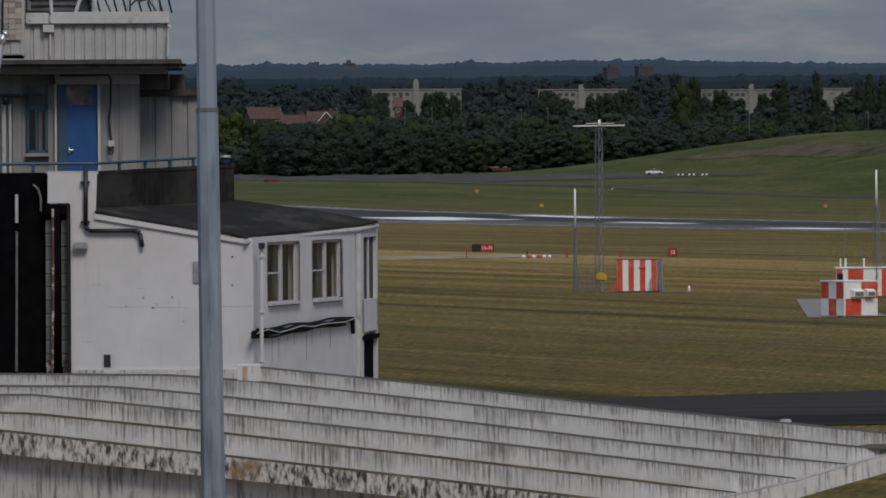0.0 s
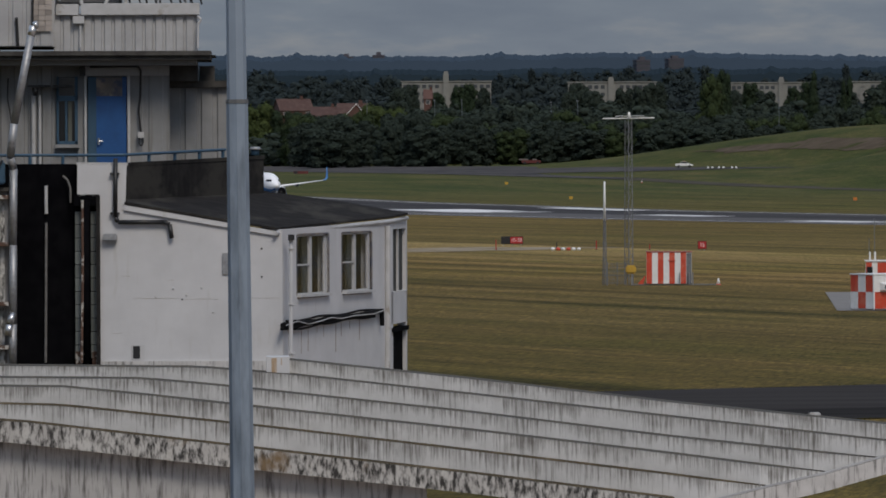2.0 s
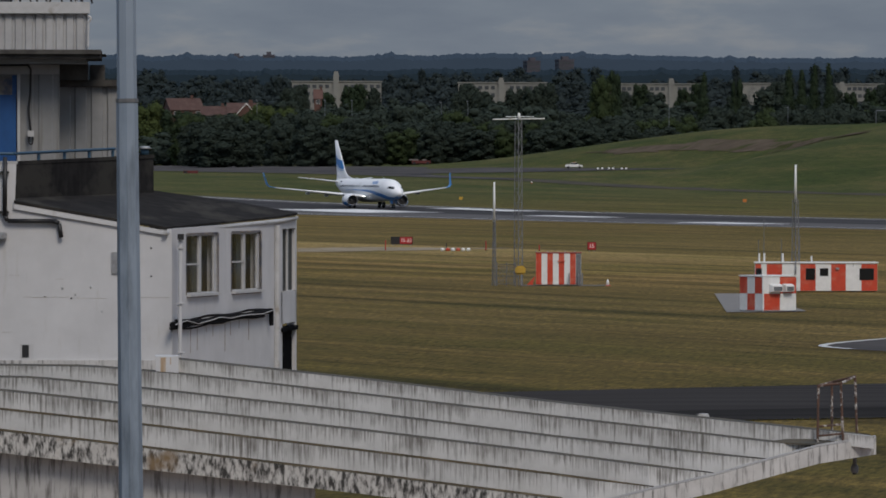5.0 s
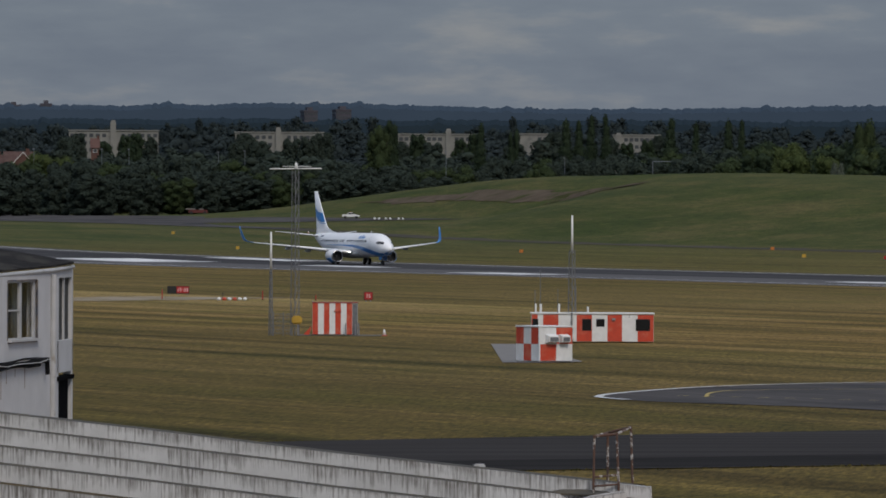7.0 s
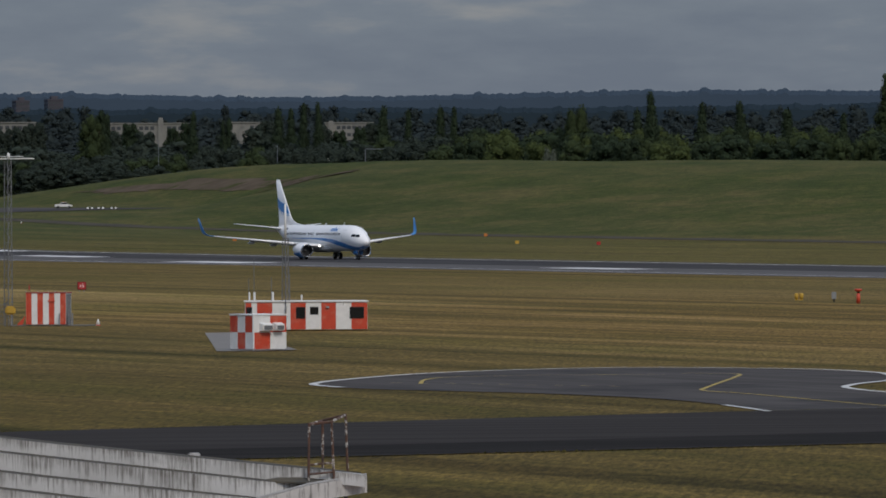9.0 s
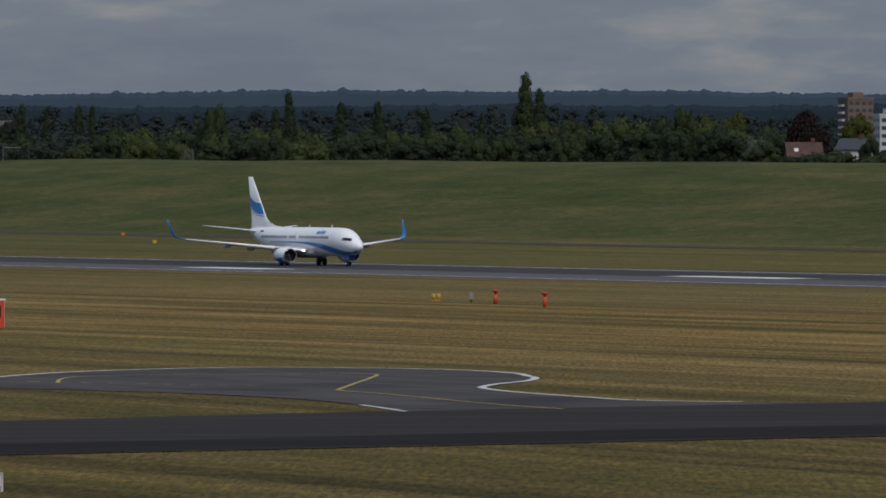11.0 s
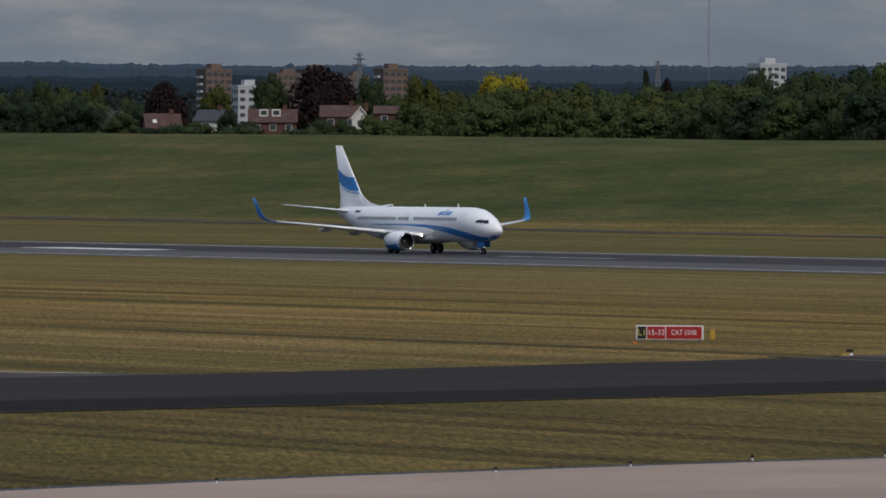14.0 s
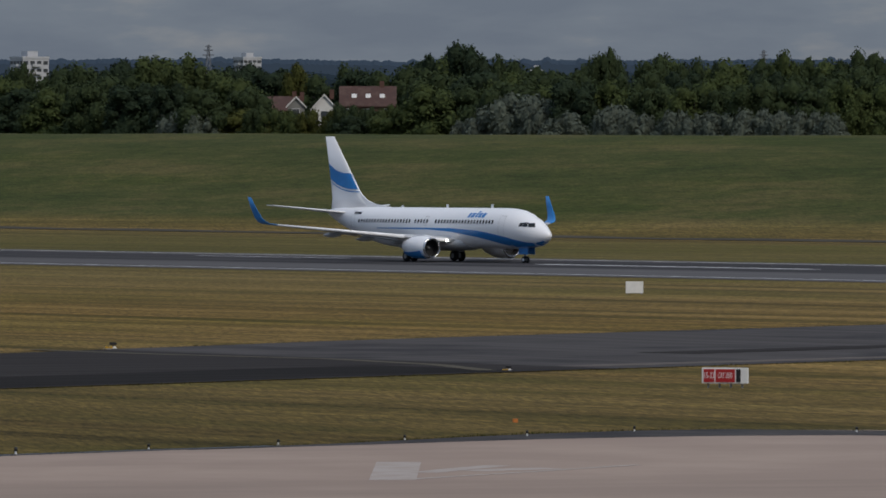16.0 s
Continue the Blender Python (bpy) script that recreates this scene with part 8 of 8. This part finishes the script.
def tower_block(a, d, wpx, top, floors, mat, label, bays=4, deep=9, turn=25):
    m, g = stand(a, d, 1, turn)
    tb = thing("tower_block", m, label, "building")
    w = wpx * d / 13900 * 0.80
    h = level(top - 9, d) - g
    wall = part("wall", bm_box(-w / 2, w / 2, -deep / 2, deep / 2, 0, h), mat, tb)
    part("roof_house", bm_box(-w / 5, w / 5, -deep / 4, deep / 4, h, h + 2.2), mat, tb)
    part("parapet", bm_box(-w / 2 - 0.2, w / 2 + 0.2, -deep / 2 - 0.2, deep / 2 + 0.2, h - 0.5, h + 0.3), mat, tb)
    firsts = {}
    for f in range(floors):
        z = h - 2.6 - 2.75 * f
        if z < 1:
            break
        for side in (0, 1):
            span, off = (w, deep / 2) if side == 0 else (deep, w / 2)
            for k in range(bays):
                x = -span / 2 + span * (k + 0.5) / bays
                q = Matrix.Translation((x, -off - 0.05, z)) if side == 0 else pose(-off - 0.05, x, z, 0, 0, -90)
                if "win" not in firsts:
                    firsts["win"] = part("window", bm_box(-0.9, 0.9, -0.02, 0.02, 0, 1.3), M_far_glass, wall)
                    firsts["win"].matrix_basis = q
                else:
                    twin(firsts["win"], wall, q)
            if (side == 1 or mat is M_tower_white) and floors > 6:
                q = Matrix.Translation((0, -off - 0.7, z - 0.5)) if side == 0 else pose(-off - 0.7, 0, z - 0.5, 0, 0, -90)
                if "bal" not in firsts:
                    firsts["bal"] = part("balcony", bm_box(-1.8, 1.8, -0.5, 0.7, -0.2, 0.7), M_tower_white, wall)
                    firsts["bal"].matrix_basis = q
                else:
                    twin(firsts["bal"], wall, q)


tower_block(2416, 3000, 62, 330, 11, M_brick, "tall buff-brick tower block with white balconies")
tower_block(2729, 3000, 60, 331, 11, M_brick, "tall buff-brick tower block with white balconies")
tower_block(2545, 3500, 70, 323, 8, M_brick, "buff-brick tower block behind trees", 5)
tower_block(2590, 3500, 55, 330, 8, M_brick, "buff-brick tower block behind trees", 5)
tower_block(2665, 3400, 50, 318, 7, M_brick, "buff-brick tower block behind trees", 4)
tower_block(2476, 2750, 60, 301, 6, M_tower_white, "plain white office block", 3, 9, 15)
tower_block(3394, 2800, 66, 341, 12, M_tower_white, "tall white tower block with banded balconies", 4, 9, 30)
tower_block(3779, 3600, 46, 341, 11, M_tower_white, "distant white tower block", 4, 9, 30)
tower_block(4290, 3300, 26, 318, 3, M_tower_white, "distant low white building", 3, 10, 0)
tower_block(-222, 4910, 30, 335, 2, M_far_block, "distant block on the skyline", 3, 14, 0)
tower_block(-165, 4910, 26, 338, 2, M_far_block, "distant block on the skyline", 3, 14, 0)
tower_block(300, 4790, 30, 328, 5, M_far_block, "distant tower block, mauve-grey from haze in its colour", 4, 14, 10)
tower_block(358, 4790, 34, 330, 5, M_far_block, "distant tower block, mauve-grey from haze in its colour", 4, 14, 10)


def house(a, d, wpx, eave, ridge_e, wall_mat, roof_mat, label, turn=0.0, gable=False, deep=8.0, lights=0):
    m, g = stand(a, d, 1.5, turn)
    hs = thing("house", m, label, "house")
    w = wpx * d / 13900
    he, hr = level(eave, d) - g, level(ridge_e, d) - g
    wall = part("wall", bm_box(-w / 2, w / 2, 0, deep, 0, he), wall_mat, hs)
    o = 0.35
    if gable:
        part("gable", bm_loft([[(-w / 2, y, he), (w / 2, y, he), (0, y, hr)] for y in (0.0, deep)], smooth=False), wall_mat, hs)
        for s in (-1, 1):
            part("roof", bm_loft([[(s * (w / 2 + o), y, he - 0.3), (0, y, hr + 0.12), (0, y, hr + 0.3), (s * (w / 2 + o), y, he - 0.12)] for y in (-0.3, deep + 0.3)], smooth=False), roof_mat, hs)
            part("bargeboard", bm_loft([[(s * (w / 2 + o), y, he - 0.4), (0, y, hr - 0.02), (0, y, hr + 0.3), (s * (w / 2 + o), y, he - 0.08)] for y in (-0.36, -0.31)], smooth=False), M_house_white, hs)
    else:
        for y0, y1 in ((-o, deep / 2), (deep + o, deep / 2)):
            part("roof", bm_loft([[(x, y0, he - 0.15), (x, y1, hr), (x, y1, hr + 0.2), (x, y0, he + 0.05)] for x in (-w / 2 - 0.3, w / 2 + 0.3)], smooth=False), roof_mat, hs)
        part("gable", bm_loft([[(x, 0, he), (x, deep, he), (x, deep / 2, hr)] for x in (-w / 2, w / 2)], smooth=False), wall_mat, hs)
    part("chimney", bm_box(w * 0.22, w * 0.22 + 0.8, deep / 2 - 0.4, deep / 2 + 0.4, hr - 0.6, hr + 1.1), M_red_brick, hs)
    for k in range(max(1, int(w / 3.2))):
        x = -w / 2 + w * (k + 0.5) / max(1, int(w / 3.2))
        win = part("window", bm_box(x - 0.6, x + 0.6, -0.05, 0.02, he - 1.7, he - 0.5), M_far_glass, wall)
        part("frame", bm_box(x - 0.7, x + 0.7, -0.03, 0.015, he - 1.8, he - 0.4), M_house_white, win)
    for k in range(lights):
        x = -w * 0.3 + w * 0.26 * k
        ym = deep * 0.25
        zm = (he + hr) / 2
        part("roof_light", bm_loft([[(x + dx, ym - 0.6 + q, zm - 0.6 * (hr - he) / (deep / 2) + 0.3 + q * (hr - he) / (deep / 2)) for dx in (0, 0.9)] + [(x + dx, ym - 0.6 + q, zm - 0.6 * (hr - he) / (deep / 2) + 0.22 + q * (hr - he) / (deep / 2)) for dx in (0.9, 0)] for q in (0, 0.9)], smooth=False), M_house_white, hs, "pale roof light")
    return hs


d = 1500
for args in (
        (3845, bank_back(3845, 800), 60, 238, 262, M_house_white, M_red_tile, "white gabled house with a red tiled roof", 0, False, 8, 0),
        (3865, bank_back(3865, 795), 30, 246, 261, M_beige, M_red_tile, "cream gable of a house with white bargeboards", 0, True, 8, 0),
        (3915, bank_back(3915, 790), 42, 242, 265, M_house_white, M_slate, "white gabled house end with dark bargeboards", 0, True, 8, 0),
        (3992, bank_back(3992, 800), 96, 246, 280, M_red_brick, M_red_tile, "large red-roofed house with three roof lights", 0, False, 9, 3),
        (2328, bank_back(2328, 785), 62, 215, 242, M_red_brick, M_red_tile, "red brick house with a steep red tiled roof", 8, False, 8, 1),
        (2402, bank_back(2402, 782), 46, 230, 249, M_house_white, M_slate, "white house with a dark slate roof", -20, False, 8, 0),
        (2520, bank_back(2520, 790), 84, 228, 250, M_red_brick, M_red_tile, "red-roofed house with white dormers", 0, False, 8, 0),
        (2640, bank_back(2640, 795), 70, 238, 257, M_red_brick, M_red_tile, "red-tiled house beside the wood", 0, False, 8, 0),
        (2675, bank_back(2675, 785), 30, 236, 254, M_house_white, M_red_tile, "small white gable with a red roof", 0, True, 8, 0),
        (2735, bank_back(2735, 800), 70, 244, 256, M_red_brick, M_red_tile, "long low red-tiled house", 0, False, 8, 0),
        (-310, 2420, 60, 232, 252, M_red_brick, M_red_tile, "red-roofed house among trees", 15, False, 9, 0),
        (-260, 2400, 50, 222, 238, M_red_brick, M_red_tile, "low red-brick house among trees", 0, False, 9, 0),
        (-212, 2400, 52, 226, 244, M_red_brick, M_red_tile, "red-roofed house with a white-edged gable", 0, False, 9, 0),
        (-205, 2385, 30, 226, 243, M_red_brick, M_red_tile, "brick gable with white bargeboards", 0, True, 9, 0),
        (-78, 2700, 14, 252, 268, M_red_brick, M_red_brick, "red-brick block below the apartments", 0, False, 9, 0),
        (842, bank_back(842, 790), 20, 204, 214, M_house_white, M_slate, "small white-gabled house beyond the bank", 0, True, 6, 0)):
    house(*args)
for x0 in (-16, 6):
    m, g = stand(2520 + x0, bank_back(2520, 784), 1.5)
    dm = thing("dormer", pose(m.translation.x, m.translation.y, level(239, bank_back(2520, 786)), 0, 0, -10), "white box dormer window on a red roof", "window")
    part("frame", bm_box(-0.9, 0.9, 0, 2.5, -0.1, 1.4), M_house_white, dm)
    part("pane", bm_box(-0.65, 0.65, -0.03, 0.0, 0.2, 1.15), M_far_glass, dm)


def pylon(a, d, base, top, label="distant grey steel lattice pylon"):
    p = polar(a * PX, d)
    z0, z1 = level(base, d), level(top, d)
    py = thing("pylon", pose(p.x, p.y, z0), label, "pylon")
    h = z1 - z0
    w = h * 0.085
    for sx in (-1, 1):
        for sy in (-1, 1):
            part("leg", bm_tube((sx * w, sy * w, 0), (sx * 0.3, sy * 0.3, h), 0.28, 0.16, 4), M_haze_steel, py)
    for k in range(6):
        z, q = h * k / 6, h * (k + 1) / 6
        a0, a1 = w * (1 - k / 6), w * (1 - (k + 1) / 6)
        bm = bm_tube((-a0, -a0, z), (a1, -a1, q), 0.14, sides=4)
        bm_tube((a0, -a0, z), (-a1, -a1, q), 0.14, sides=4, bm=bm)
        part("brace", bm, M_haze_steel, py)
    for f, l in ((0.72, 0.16), (0.85, 0.13), (0.95, 0.09)):
        part("crossarm", bm_tube((-l * h, 0, f * h), (l * h, 0, f * h), 0.3, sides=4), M_haze_steel, py)


# steel of far posts, its colour greyed and blued to paint in haze
M_haze_steel = material("distant_steel", (0.14, 0.155, 0.18), 0.8)
pylon(2673, 3300, 275, 352)
pylon(3710, 3900, 290, 355)
pylon(4692, 3900, 290, 345)
pylon(3201, 4300, 290, 338)
p = polar(3291 * PX, 4400)
mast = thing("radio_mast", pose(p.x, p.y, 40), "very tall thin distant radio mast", "mast")
part("stem", bm_tube((0, 0, 0), (0, 0, 170), 0.2, 0.15, 6), M_haze_steel, mast)
part("tip", bm_tube((0, 0, 170), (0, 0, 176), 0.15, 0.1, 6), M_haze_steel, mast)
# pale lamp posts along the wood's edge and a goal-like gantry
for a, d, base, top in ((-186, 2318, 228, 250), (-66, 2318, 230, 250), (-18, 2318, 230, 250), (140, 2318, 218, 246), (187, 2318, 214, 248), (543, 2240, 216, 248), (753, 2150, 214, 238)):
    p = polar(a * PX, d)
    z0 = land(p.x, p.y)
    lp = thing("street_lamp", pose(p.x, p.y, z0), "pale thin street lamp at the wood's edge", "street lamp", "street lamps by the wood")
    h = level(top, d) - z0
    part("column", bm_tube((0, 0, 0), (0, 0, h), 0.09, 0.06, 8), M_haze_steel, lp)
    part("lantern", bm_box(-0.5, 0.2, -0.15, 0.15, h - 0.15, h + 0.05), M_haze_steel, lp)
p0 = polar(935 * PX, bank_back(935, 770))
gan = thing("gantry", pose(p0.x, p0.y, land(p0.x, p0.y), 0, 0, -4), "pale square steel gantry beyond the bank", "gantry")
gw, gh = 63 * 1740 / 13900, level(232, bank_back(935, 770)) - land(p0.x, p0.y)
for x in (-gw / 2, gw / 2):
    part("post", bm_tube((x, 0, 0), (x, 0, gh), 0.10, sides=8), M_haze_steel, gan)
part("beam", bm_tube((-gw / 2, 0, gh), (gw / 2, 0, gh), 0.10, sides=8), M_haze_steel, gan)
p0 = polar(3391 * PX, bank_back(3391, 785))
dish = thing("white_dome", pose(p0.x, p0.y, level(264, bank_back(3391, 785))), "small white radome on a post above the trees", "dome")
part("dome", bm_loft([[(r * math.cos(t), r * math.sin(t), z) for t in [2 * math.pi * k / 14 for k in range(14)]] for z, r in ((-0.5, 0.1), (-0.35, 0.4), (0, 0.52), (0.35, 0.4), (0.5, 0.1))]), M_white, dish)
part("post", bm_tube((0, 0, -16), (0, 0, -0.4), 0.12, sides=6), M_steel, dish)


def motions():
    """The airliner runs along the runway, gathering speed."""
    turn = math.degrees(math.atan2(H_DIR[1], H_DIR[0]))
    way = [(0, -1614), (1.5, -1545), (2, -1521.5), (3, -1472.5), (5.5, -1344.8), (6, -1315.5), (6.5, -1288.3), (7, -1258.6), (7.5, -1230.9), (8, -1200.7), (8.2, -1188.4), (10.3, -1055.8), (10.5, -1042.1),
           (11, -1006.8), (11.5, -974.1), (12, -937.7), (12.5, -903.2), (13, -865.4), (13.5, -830.1), (14, -791.8), (14.5, -756.2), (15, -717.2), (15.5, -680.1), (16, -639.3)]
    walk(airliner, [(t, pose(*field(s, 446, 0.035 + between(s, RISE)), 0, 0, turn)) for t, s in way])


motions()
